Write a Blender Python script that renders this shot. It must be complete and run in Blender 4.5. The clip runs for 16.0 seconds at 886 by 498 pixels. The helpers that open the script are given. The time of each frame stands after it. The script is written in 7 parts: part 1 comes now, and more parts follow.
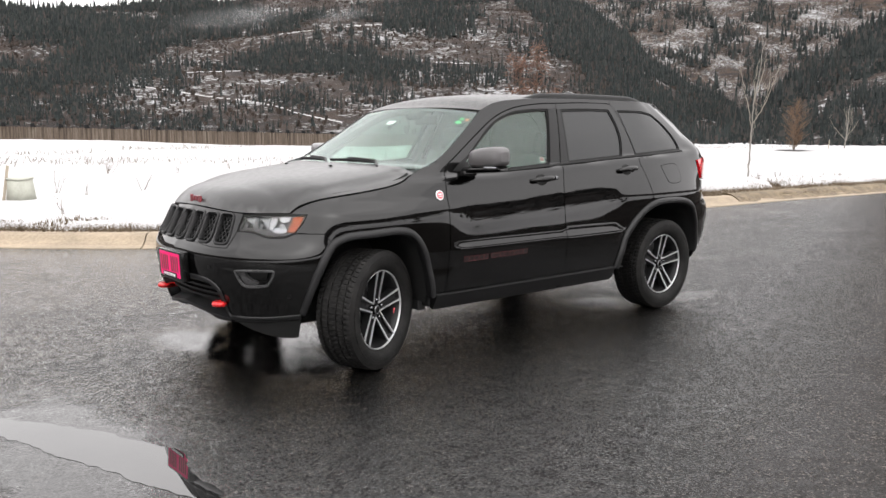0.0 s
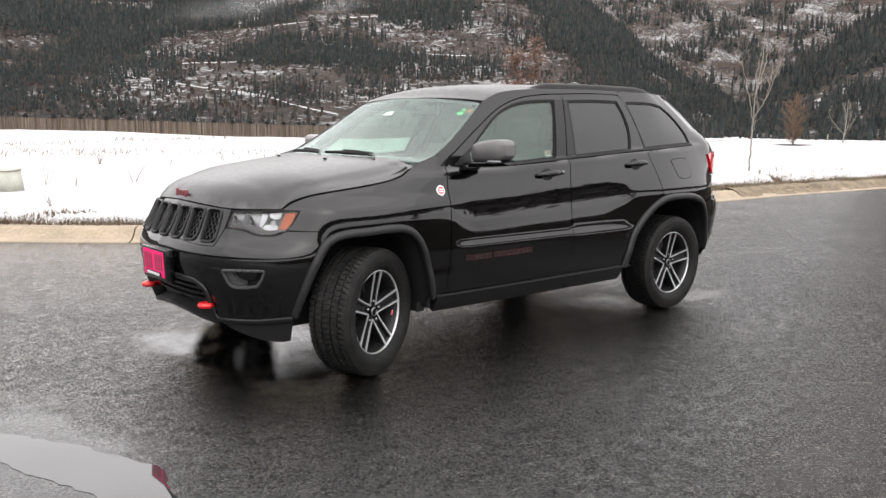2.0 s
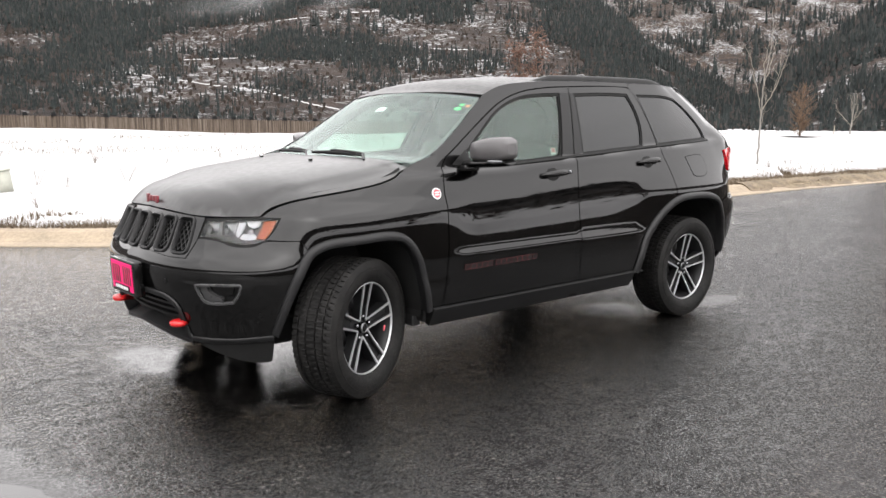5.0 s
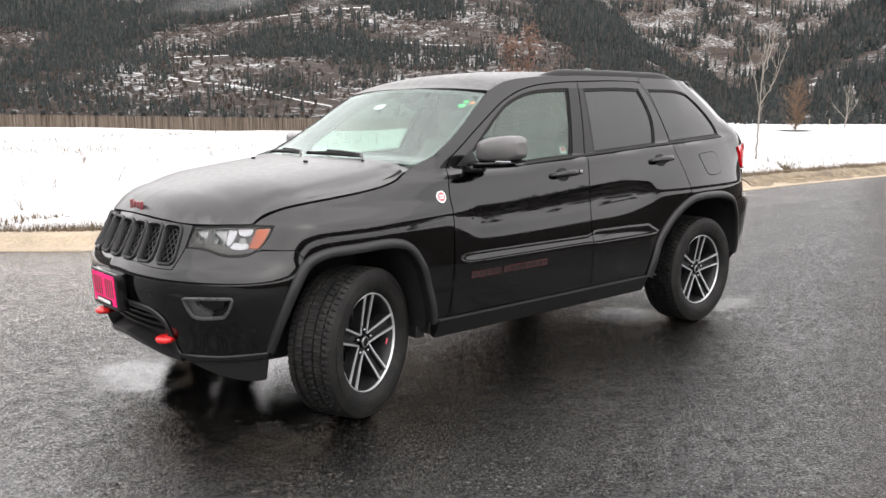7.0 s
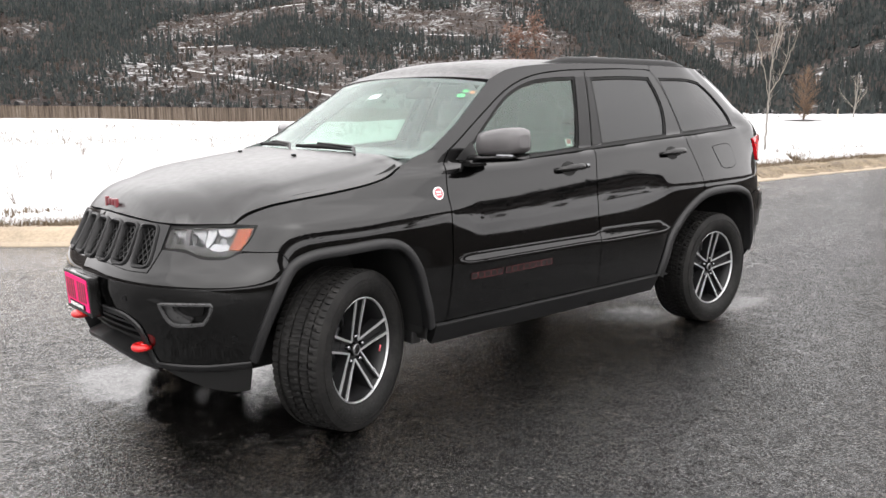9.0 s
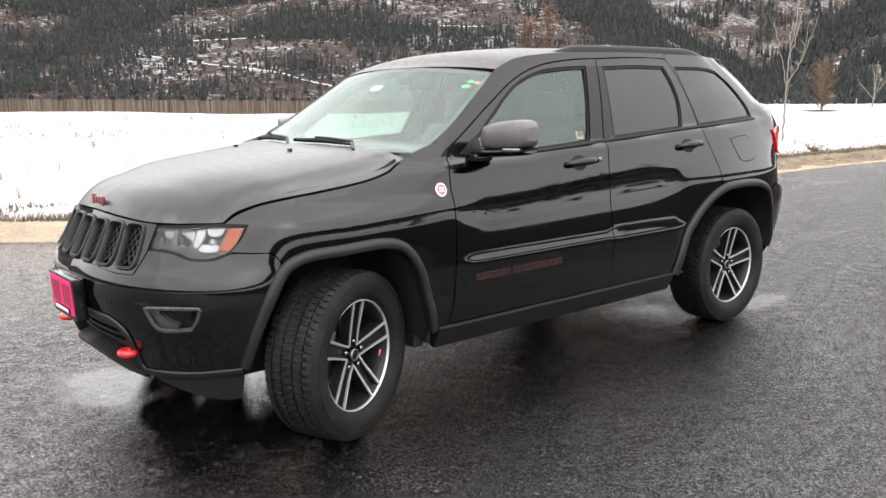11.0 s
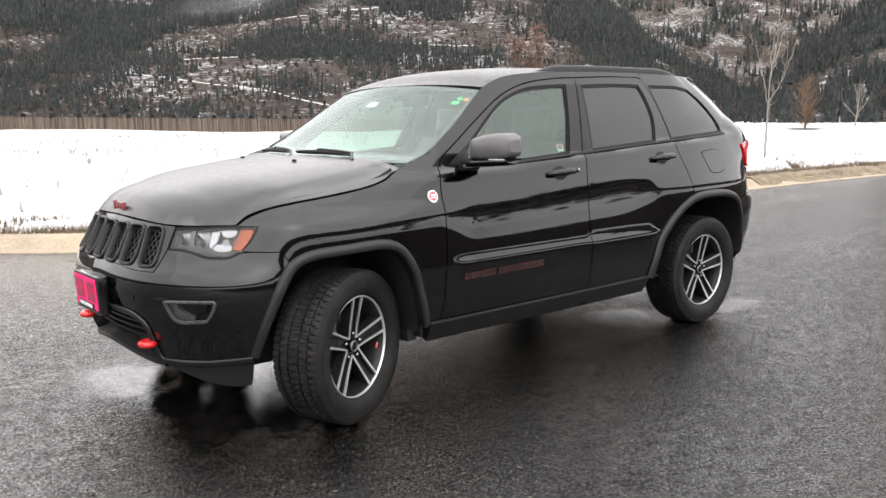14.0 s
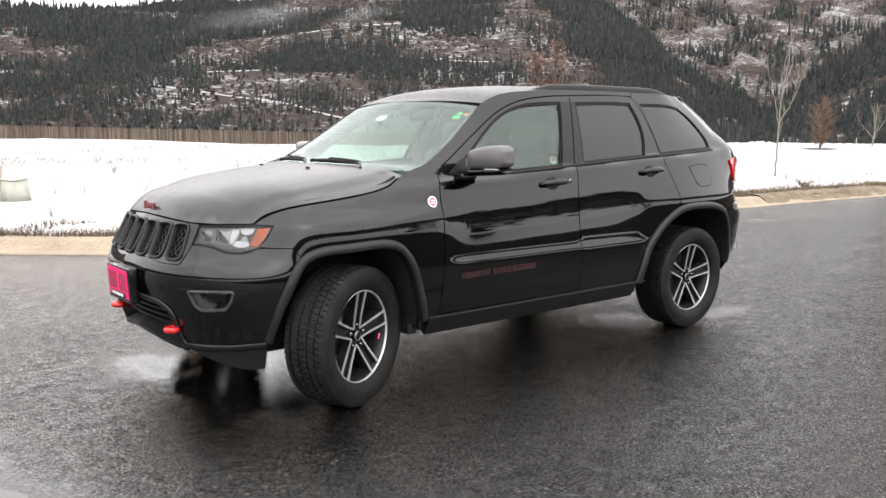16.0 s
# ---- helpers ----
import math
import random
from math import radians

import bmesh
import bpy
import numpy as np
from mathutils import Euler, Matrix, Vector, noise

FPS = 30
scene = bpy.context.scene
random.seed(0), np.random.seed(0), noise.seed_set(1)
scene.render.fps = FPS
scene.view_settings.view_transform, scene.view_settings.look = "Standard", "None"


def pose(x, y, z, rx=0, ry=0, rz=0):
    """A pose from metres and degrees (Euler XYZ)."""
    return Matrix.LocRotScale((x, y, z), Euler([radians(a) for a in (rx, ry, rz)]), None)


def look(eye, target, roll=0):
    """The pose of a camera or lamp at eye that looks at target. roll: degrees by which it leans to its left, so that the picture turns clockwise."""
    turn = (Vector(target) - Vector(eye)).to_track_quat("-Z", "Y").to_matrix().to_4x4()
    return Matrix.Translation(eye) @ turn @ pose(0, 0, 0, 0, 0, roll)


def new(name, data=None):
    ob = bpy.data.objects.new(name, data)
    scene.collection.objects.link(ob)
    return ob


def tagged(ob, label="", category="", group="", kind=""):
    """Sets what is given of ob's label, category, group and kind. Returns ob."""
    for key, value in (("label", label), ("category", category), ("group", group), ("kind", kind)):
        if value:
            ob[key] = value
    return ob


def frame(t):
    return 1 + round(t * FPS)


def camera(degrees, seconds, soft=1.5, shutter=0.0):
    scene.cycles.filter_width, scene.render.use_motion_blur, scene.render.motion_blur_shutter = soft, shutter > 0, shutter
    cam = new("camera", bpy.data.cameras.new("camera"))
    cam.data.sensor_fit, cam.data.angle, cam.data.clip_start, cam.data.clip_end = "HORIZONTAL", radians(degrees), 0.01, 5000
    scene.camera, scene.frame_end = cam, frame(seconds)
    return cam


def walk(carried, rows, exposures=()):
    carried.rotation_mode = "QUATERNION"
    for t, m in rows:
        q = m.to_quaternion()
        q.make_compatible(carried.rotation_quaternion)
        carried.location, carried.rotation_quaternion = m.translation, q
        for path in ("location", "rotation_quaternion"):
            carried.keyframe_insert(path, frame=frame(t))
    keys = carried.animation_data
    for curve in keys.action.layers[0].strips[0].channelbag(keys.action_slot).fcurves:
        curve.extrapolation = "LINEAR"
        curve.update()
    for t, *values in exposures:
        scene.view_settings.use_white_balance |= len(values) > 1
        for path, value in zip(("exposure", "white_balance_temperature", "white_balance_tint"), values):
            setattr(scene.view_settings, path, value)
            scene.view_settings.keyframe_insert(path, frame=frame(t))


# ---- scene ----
cam = camera(55.1, 16.0)
PATH = [
    (0, (-4.458, -5.098, 1.459), (-3.182, -3.583, 1.185), 0.2),
    (0.5, (-4.411, -5.051, 1.456), (-3.138, -3.534, 1.178), 0.4),
    (1, (-4.379, -4.993, 1.454), (-3.104, -3.478, 1.17), 0.6),
    (1.5, (-4.327, -4.906, 1.454), (-3.048, -3.395, 1.166), 0.6),
    (2, (-4.287, -4.842, 1.452), (-3.004, -3.336, 1.161), 0.5),
    (2.5, (-4.256, -4.792, 1.454), (-2.97, -3.289, 1.159), 0.2),
    (3, (-4.21, -4.742, 1.456), (-2.923, -3.239, 1.165), -0.0),
    (3.5, (-4.143, -4.677, 1.46), (-2.858, -3.172, 1.167), 0.0),
    (4, (-4.074, -4.625, 1.463), (-2.796, -3.115, 1.165), 0.0),
    (6.5, (-3.848, -4.322, 1.467), (-2.569, -2.816, 1.157), -0.1),
    (7, (-3.813, -4.242, 1.475), (-2.526, -2.744, 1.162), -0.4),
    (7.5, (-3.783, -4.17, 1.472), (-2.487, -2.68, 1.152), -0.7),
    (8, (-3.748, -4.124, 1.469), (-2.454, -2.635, 1.141), -0.8),
    (8.5, (-3.664, -4.076, 1.468), (-2.377, -2.582, 1.135), -0.7),
    (9, (-3.593, -4.042, 1.475), (-2.317, -2.539, 1.14), -0.5),
    (11.5, (-3.408, -3.904, 1.473), (-2.161, -2.381, 1.118), -0.8),
    (12, (-3.418, -3.934, 1.476), (-2.168, -2.413, 1.123), -0.9),
    (12.5, (-3.451, -3.986, 1.471), (-2.197, -2.466, 1.128), -0.9),
    (13, (-3.508, -4.043, 1.472), (-2.25, -2.525, 1.138), -0.9),
    (13.5, (-3.576, -4.114, 1.467), (-2.313, -2.598, 1.144), -0.8),
    (14, (-3.664, -4.204, 1.457), (-2.393, -2.691, 1.145), -0.7),
    (14.5, (-3.729, -4.294, 1.448), (-2.456, -2.78, 1.149), -0.5),
    (15, (-3.766, -4.382, 1.446), (-2.499, -2.862, 1.16), -0.1),
    (15.5, (-3.808, -4.495, 1.444), (-2.553, -2.963, 1.162), 0.1),
    (16, (-3.851, -4.595, 1.445), (-2.609, -3.052, 1.168), 0.1),
]
walk(cam, [(t, look(eye, target, roll)) for t, eye, target, roll in PATH], ((0.0, 0.70), (4.0, 0.86), (9.0, 0.99), (12.5, 1.05), (16.0, 0.93)))

# ---- world ----
from mathutils import geometry
world = bpy.data.worlds.new("overcast_sky")
scene.world = world
world.use_nodes = True
wt = world.node_tree
wt.nodes.clear()
w_out = wt.nodes.new("ShaderNodeOutputWorld")
w_bg = wt.nodes.new("ShaderNodeBackground")
w_sky = wt.nodes.new("ShaderNodeTexSky")
w_sky.sky_type = "NISHITA"
w_sky.sun_disc = False
w_sky.sun_elevation = radians(38)
w_sky.sun_rotation = radians(200)
w_sky.air_density, w_sky.dust_density = 1.0, 4.0
w_hsv = wt.nodes.new("ShaderNodeHueSaturation")
w_hsv.inputs["Saturation"].default_value = 0.12
# cloud cover: a pale grey layer with soft, large variation over most of the sky
w_co = wt.nodes.new("ShaderNodeTexCoord")
w_map = wt.nodes.new("ShaderNodeMapping")
w_map.inputs["Scale"].default_value = (1.0, 1.0, 2.6)
w_noise = wt.nodes.new("ShaderNodeTexNoise")
w_noise.inputs["Scale"].default_value = 1.7
w_noise.inputs["Detail"].default_value = 5
w_ramp = wt.nodes.new("ShaderNodeValToRGB")
w_ramp.color_ramp.elements[0].position, w_ramp.color_ramp.elements[0].color = 0.3, (7.3, 7.1, 7.15, 1)
w_ramp.color_ramp.elements[1].position, w_ramp.color_ramp.elements[1].color = 0.72, (10.85, 10.5, 10.5, 1)
w_mix = wt.nodes.new("ShaderNodeMixRGB")
w_mix.inputs[0].default_value = 0.85
wt.links.new(w_co.outputs["Generated"], w_map.inputs[0])
wt.links.new(w_map.outputs[0], w_noise.inputs["Vector"])
wt.links.new(w_noise.outputs[0], w_ramp.inputs[0])
wt.links.new(w_sky.outputs[0], w_hsv.inputs["Color"])
wt.links.new(w_hsv.outputs[0], w_mix.inputs[1])
wt.links.new(w_ramp.outputs[0], w_mix.inputs[2])
# an overcast sky is darker towards the horizon
w_sep = wt.nodes.new("ShaderNodeSeparateXYZ")
w_grad = wt.nodes.new("ShaderNodeMapRange")
w_grad.inputs["From Min"].default_value, w_grad.inputs["From Max"].default_value = 0.0, 1.0
w_grad.inputs["To Min"].default_value, w_grad.inputs["To Max"].default_value = 0.82, 1.25
w_mul = wt.nodes.new("ShaderNodeMixRGB")
w_mul.blend_type = "MULTIPLY"
w_mul.inputs[0].default_value = 1.0
wt.links.new(w_co.outputs["Generated"], w_sep.inputs[0])
wt.links.new(w_sep.outputs["Z"], w_grad.inputs["Value"])
wt.links.new(w_mix.outputs[0], w_mul.inputs[1])
wt.links.new(w_grad.outputs[0], w_mul.inputs[2])
wt.links.new(w_mul.outputs[0], w_bg.inputs[0])
w_bg.inputs[1].default_value = 0.182
wt.links.new(w_bg.outputs[0], w_out.inputs[0])

sun = new("sun", bpy.data.lights.new("sun", "SUN"))
sun.data.energy, sun.data.angle, sun.data.color = 0.7, radians(120), (1.0, 0.96, 0.92)
sun.matrix_world = look((-20, -40, 36), (0, 0, 0))


# ---- materials ----
class Nodes:
    """A short hand for node materials."""

    def __init__(self, name):
        self.m = bpy.data.materials.new(name)
        self.m.use_nodes = True
        self.t = self.m.node_tree
        self.b = self.t.nodes["Principled BSDF"]
        self.co = self.t.nodes.new("ShaderNodeTexCoord")

    def put(self, kind, **inputs):
        n = self.t.nodes.new(kind)
        for k, v in inputs.items():
            key = int(k[1:]) if k[0] == "i" and k[1:].isdigit() else k.replace("_", " ")
            self.link(v, n.inputs[key])
        return n

    def link(self, v, sock):
        if isinstance(v, bpy.types.NodeSocket):
            self.t.links.new(v, sock)
        else:
            sock.default_value = v

    def set(self, **inputs):
        for k, v in inputs.items():
            self.link(v, self.b.inputs[k.replace("_", " ")])
        return self

    def noise(self, scale, detail=4, rough=0.55, stretch=None, distortion=0.0, at="Object"):
        vec = self.co.outputs[at]
        if stretch:
            vec = self.put("ShaderNodeMapping", Vector=vec, Scale=stretch).outputs[0]
        return self.put("ShaderNodeTexNoise", Vector=vec, Scale=scale, Detail=detail, Roughness=rough, Distortion=distortion).outputs[0]

    def ramp(self, fac, *stops):
        n = self.put("ShaderNodeValToRGB", Fac=fac)
        e = n.color_ramp.elements
        while len(e) < len(stops):
            e.new(0.5)
        for el, (p, c) in zip(e, stops):
            el.position = p
            el.color = (c, c, c, 1) if isinstance(c, (int, float)) else (*c, 1)
        return n.outputs[0]

    def mix(self, fac, a, b, kind="MIX"):
        n = self.t.nodes.new("ShaderNodeMixRGB")
        n.blend_type = kind
        self.link(fac, n.inputs[0])
        for v, s in ((a, n.inputs[1]), (b, n.inputs[2])):
            self.link((*v, 1) if isinstance(v, tuple) and len(v) == 3 else v, s)
        return n.outputs[0]

    def math(self, op, a, b=0.0, clamp=False):
        n = self.t.nodes.new("ShaderNodeMath")
        n.operation, n.use_clamp = op, clamp
        self.link(a, n.inputs[0])
        self.link(b, n.inputs[1])
        return n.outputs[0]

    def bump(self, height, strength=0.3, distance=0.01, normal=None):
        n = self.put("ShaderNodeBump", Height=height, Strength=strength, Distance=distance)
        if normal:
            self.link(normal, n.inputs["Normal"])
        self.link(n.outputs[0], self.b.inputs["Normal"])
        return n.outputs[0]


def col(c):
    return (*c, 1.0)


def plain(name, colour, rough=0.5, metal=0.0, grain=0.0, scale=60.0, coat=0.0, spec=0.5, bump=0.0):
    """A material with a fine grain in colour and gloss."""
    n = Nodes(name)
    a = n.noise(scale, 5)
    b = n.noise(scale / 12, 3)
    f = n.math("ADD", n.math("MULTIPLY", a, 0.5), n.math("MULTIPLY", b, 0.5))
    lo = tuple(max(0, c * (1 - grain)) for c in colour)
    hi = tuple(min(1, c * (1 + grain)) for c in colour)
    n.set(Base_Color=n.ramp(f, (0.3, lo), (0.7, hi)), Metallic=metal, Coat_Weight=coat, Coat_Roughness=0.03, Specular_IOR_Level=spec)
    n.set(Roughness=n.ramp(f, (0.3, max(0, rough - 0.06)), (0.7, min(1, rough + 0.06))))
    if bump:
        n.bump(a, bump, 0.002)
    return n.m


# soaked places on the asphalt: middle, half lengths
SOAKED = [(1.2, -0.45, 0.32, 0.26), (2.15, -0.78, 0.32, 0.14), (-1.45, 0.1, 0.42, 0.5), (-2.05, 0.5, 0.30, 0.42), (-3.35, -1.1, 0.42, 1.1), (-1.78, -0.45, 0.42, 0.5), (-1.95, -0.1, 0.3, 0.4)]


def asphalt_material():
    n = Nodes("wet_asphalt")
    fine = n.noise(260, 3, 0.6)
    vor = n.put("ShaderNodeTexVoronoi", Vector=n.co.outputs["Object"], Scale=135.0)
    vor2 = n.put("ShaderNodeTexVoronoi", Vector=n.co.outputs["Object"], Scale=66.0)
    pick = n.put("ShaderNodeSeparateColor", Color=vor.outputs["Color"])
    pick2 = n.put("ShaderNodeSeparateColor", Color=vor2.outputs["Color"])
    patch_n = n.noise(0.45, 5, 0.62)
    patch2 = n.noise(2.6, 8, 0.72, distortion=0.8)
    streak = n.noise(1.1, 6, 0.65, stretch=(0.3, 1.7, 1.0))
    stone = n.ramp(pick.outputs[0], (0.0, (0.0035, 0.0032, 0.0030)), (0.5, (0.0085, 0.0079, 0.0075)), (0.8, (0.016, 0.0149, 0.014)), (0.93, (0.036, 0.0338, 0.0315)), (0.985, (0.13, 0.122, 0.112)))
    chip = n.ramp(pick2.outputs[1], (0.90, 0.0), (0.97, 1.0))
    stone = n.mix(n.math("MULTIPLY", n.math("MULTIPLY", chip, n.ramp(patch2, (0.45, 0.15), (0.62, 1.0))), 0.5), stone, (0.040, 0.0385, 0.037))
    wet = n.math("ADD", n.math("ADD", n.math("MULTIPLY", patch_n, 0.42), n.math("MULTIPLY", patch2, 0.33)), n.math("MULTIPLY", streak, 0.25))
    # the road drains towards the near corner by the left kerb, so it is wetter there
    pos = n.put("ShaderNodeSeparateXYZ", Vector=n.co.outputs["Object"])
    fall = n.math("ADD", n.math("MULTIPLY", pos.outputs["X"], 0.024), n.math("MULTIPLY", pos.outputs["Y"], -0.020))
    fall = n.math("MINIMUM", n.math("MAXIMUM", fall, -0.10), 0.10)
    wet = n.math("ADD", wet, fall)
    # soaked places with ragged edges
    ragged = n.math("ADD", n.math("MULTIPLY", n.math("SUBTRACT", n.noise(3.2, 9, 0.72), 0.5), 1.9), n.math("MULTIPLY", n.math("SUBTRACT", fine, 0.5), 0.5))
    pool = 0.0
    for cx, cy, rx, ry in SOAKED:
        dx = n.math("DIVIDE", n.math("SUBTRACT", pos.outputs["X"], cx), rx)
        dy = n.math("DIVIDE", n.math("SUBTRACT", pos.outputs["Y"], cy), ry)
        d = n.math("SQRT", n.math("ADD", n.math("MULTIPLY", dx, dx), n.math("MULTIPLY", dy, dy)))
        pool = n.math("MAXIMUM", pool, n.math("SUBTRACT", 1.35, n.math("ADD", d, ragged)))
    pool = n.ramp(pool, (0.05, 0.0), (0.75, 1.0))
    dry = n.ramp(wet, (0.40, 0.0), (0.60, 1.0))
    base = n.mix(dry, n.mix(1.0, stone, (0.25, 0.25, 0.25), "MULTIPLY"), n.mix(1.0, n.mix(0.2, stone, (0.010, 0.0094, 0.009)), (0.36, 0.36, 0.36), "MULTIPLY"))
    # drier outwards and lighter; shade beside the car is put into the darker base
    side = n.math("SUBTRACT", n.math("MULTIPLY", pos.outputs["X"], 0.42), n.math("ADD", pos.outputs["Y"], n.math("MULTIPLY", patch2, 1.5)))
    dry_lit = n.put("ShaderNodeMapRange", Value=side, From_Min=1.5, From_Max=3.3).outputs[0]
    base = n.mix(dry_lit, base, n.mix(1.0, n.mix(1.0, base, (5.7, 5.25, 5.0), "MULTIPLY"), (0.0050, 0.0044, 0.0040), "ADD"))
    # clean pale stones stay visible through the film
    grit = n.math("MAXIMUM", n.ramp(pick.outputs[1], (0.952, 0.0), (0.968, 1.0)), n.ramp(pick2.outputs[2], (0.98, 0.0), (0.99, 1.0)))
    grit = n.math("MULTIPLY", grit, n.math("ADD", n.math("MULTIPLY", dry_lit, 0.6), 0.4))
    base = n.mix(n.math("MULTIPLY", grit, n.ramp(n.noise(1.7, 5, 0.7), (0.40, 0.15), (0.60, 1.0))), base, (0.13, 0.12, 0.108))
    # pale scuffs
    scuff = n.noise(1.5, 3, 0.6, stretch=(1.0, 2.2, 1.0), distortion=0.6)
    scuff = n.math("SUBTRACT", 1.0, n.math("MULTIPLY", n.math("ABSOLUTE", n.math("SUBTRACT", scuff, 0.5)), 260.0), clamp=True)
    scuff = n.math("MULTIPLY", scuff, n.math("MULTIPLY", n.ramp(patch2, (0.54, 0.0), (0.62, 1.0)), n.ramp(fine, (0.45, 0.0), (0.6, 1.0))))
    base = n.mix(scuff, base, (0.15, 0.142, 0.133))
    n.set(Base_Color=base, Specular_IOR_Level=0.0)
    n.set(Roughness=n.mix(0.2, n.mix(dry, (0.45, 0.45, 0.45), (0.6, 0.6, 0.6)), fine))
    h = n.math("ADD", n.math("MULTIPLY", vor.outputs["Distance"], -0.8), n.math("ADD", n.math("MULTIPLY", fine, 0.45), n.math("MULTIPLY", vor2.outputs["Distance"], -0.5)))
    n.bump(h, n.math("ADD", n.math("MULTIPLY", dry, 0.2), 0.8), 0.014)
    # a thin film of water lies smoother over the stones
    film = n.put("ShaderNodeBump", Height=h, Strength=n.mix(pool, (0.40, 0.40, 0.40), (0.08, 0.08, 0.08)), Distance=0.010)
    weight = n.mix(pool, n.ramp(wet, (0.38, 1.1), (0.60, 0.78)), (0.85, 0.85, 0.85))
    # the film breaks up round the coarser stones
    mottle = n.math("ADD", n.math("MULTIPLY", n.noise(62, 6, 0.85), 0.8), n.math("MULTIPLY", n.noise(12, 5, 0.7), 0.2))
    weight = n.mix(n.mix(pool, (1.0, 1.0, 1.0), (0.3, 0.3, 0.3)), weight, n.ramp(mottle, (0.42, 0.16), (0.50, 0.95), (0.60, 1.85)), "MULTIPLY")
    # outwards the coarse surface loses its film, so the doors mirror a darker road
    weight = n.mix(dry_lit, weight, (0.08, 0.08, 0.08))
    rough = n.mix(pool, n.mix(dry, (0.17, 0.17, 0.17), (0.27, 0.27, 0.27)), (0.07, 0.07, 0.07))
    n.set(Coat_Weight=weight, Coat_IOR=1.62, Coat_Roughness=rough, Coat_Normal=film.outputs[0])
    return n.m


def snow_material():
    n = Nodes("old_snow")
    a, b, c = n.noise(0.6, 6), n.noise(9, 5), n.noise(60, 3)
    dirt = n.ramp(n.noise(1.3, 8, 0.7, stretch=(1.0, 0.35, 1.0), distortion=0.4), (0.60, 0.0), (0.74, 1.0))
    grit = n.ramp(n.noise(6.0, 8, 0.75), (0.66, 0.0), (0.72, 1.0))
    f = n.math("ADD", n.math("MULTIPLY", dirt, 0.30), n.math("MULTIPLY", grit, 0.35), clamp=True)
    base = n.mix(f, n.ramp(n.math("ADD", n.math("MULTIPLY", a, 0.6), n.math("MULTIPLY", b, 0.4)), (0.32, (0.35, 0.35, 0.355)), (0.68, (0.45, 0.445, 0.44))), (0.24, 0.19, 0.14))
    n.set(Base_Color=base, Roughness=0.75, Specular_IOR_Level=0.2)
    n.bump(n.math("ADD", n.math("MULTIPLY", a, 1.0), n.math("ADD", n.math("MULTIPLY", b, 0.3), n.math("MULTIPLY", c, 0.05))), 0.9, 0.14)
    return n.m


def hill_material(name, soil, bare, snow_lo, snow_hi, stretch):
    n = Nodes(name)
    big = n.noise(0.012, 5, 0.6)
    mid = n.noise(0.10, 9, 0.75, stretch=stretch, distortion=0.5)
    fine = n.noise(0.36, 6, 0.7, stretch=stretch)
    f = n.math("ADD", n.math("ADD", n.math("MULTIPLY", mid, 0.55), n.math("MULTIPLY", fine, 0.3)), n.math("MULTIPLY", big, 0.3))
    ground_c = n.mix(n.ramp(n.noise(0.05, 6, 0.7), (0.4, 0.0), (0.6, 1.0)), soil, bare)
    ground_c = n.mix(0.6, ground_c, n.ramp(n.noise(0.6, 6, 0.75), (0.3, 0.02), (0.7, 0.2)), "OVERLAY")
    snow_f = n.ramp(f, (snow_lo, 0.0), (snow_hi, 1.0))
    n.set(Base_Color=n.mix(snow_f, ground_c, (0.33, 0.335, 0.34)), Roughness=0.9, Specular_IOR_Level=0.1)
    n.bump(n.noise(0.5, 6, 0.7), 0.8, 1.5)
    return n.m


def foliage_material(name, dark, light, scale=0.4, dry=None):
    n = Nodes(name)
    g = n.put("ShaderNodeNewGeometry")
    r = g.outputs["Random Per Island"]
    f = n.math("ADD", n.math("MULTIPLY", r, 0.6), n.math("MULTIPLY", n.noise(scale, 4), 0.4))
    tone = n.ramp(f, (0.15, dark), (0.85, light))
    if dry:
        spot = n.math("MULTIPLY", n.ramp(r, (0.72, 0.0), (0.76, 1.0)), n.ramp(n.noise(0.02, 4, 0.6), (0.42, 0.25), (0.6, 1.0)))
        tone = n.mix(spot, tone, dry)
    n.set(Base_Color=tone, Roughness=0.8, Specular_IOR_Level=0.2)
    return n.m


def verge_material():
    n = Nodes("muddy_verge")
    a, b = n.noise(3.0, 8, 0.7), n.noise(40, 5, 0.7)
    f = n.math("ADD", n.math("MULTIPLY", a, 0.6), n.math("MULTIPLY", b, 0.4))
    n.set(Base_Color=n.ramp(f, (0.35, (0.05, 0.038, 0.026)), (0.5, (0.13, 0.098, 0.06)), (0.62, (0.21, 0.165, 0.11)), (0.72, (0.26, 0.22, 0.17))), Roughness=0.85)
    n.bump(f, 0.9, 0.03)
    return n.m


def fence_material():
    """Boards weathered each in its own way, with long grain."""
    n = Nodes("weathered_fence_wood")
    board = n.noise(5.5, 2, 0.5, stretch=(1.0, 1.0, 0.04))
    long = n.noise(22, 5, 0.7, stretch=(1.0, 1.0, 0.12))
    f = n.math("ADD", n.math("MULTIPLY", board, 0.7), n.math("MULTIPLY", long, 0.3))
    n.set(Base_Color=n.ramp(f, (0.34, (0.045, 0.034, 0.027)), (0.5, (0.105, 0.082, 0.064)), (0.66, (0.185, 0.155, 0.125))), Roughness=0.85, Specular_IOR_Level=0.2)
    n.bump(long, 0.3, 0.004)
    return n.m


def water_material():
    n = Nodes("puddle_water")
    n.set(Base_Color=n.ramp(n.noise(3, 5), (0.3, 0.008), (0.7, 0.016)), Roughness=0.015, IOR=1.5, Specular_IOR_Level=0.8)
    n.bump(n.noise(6, 2), 0.02, 0.004)
    return n.m


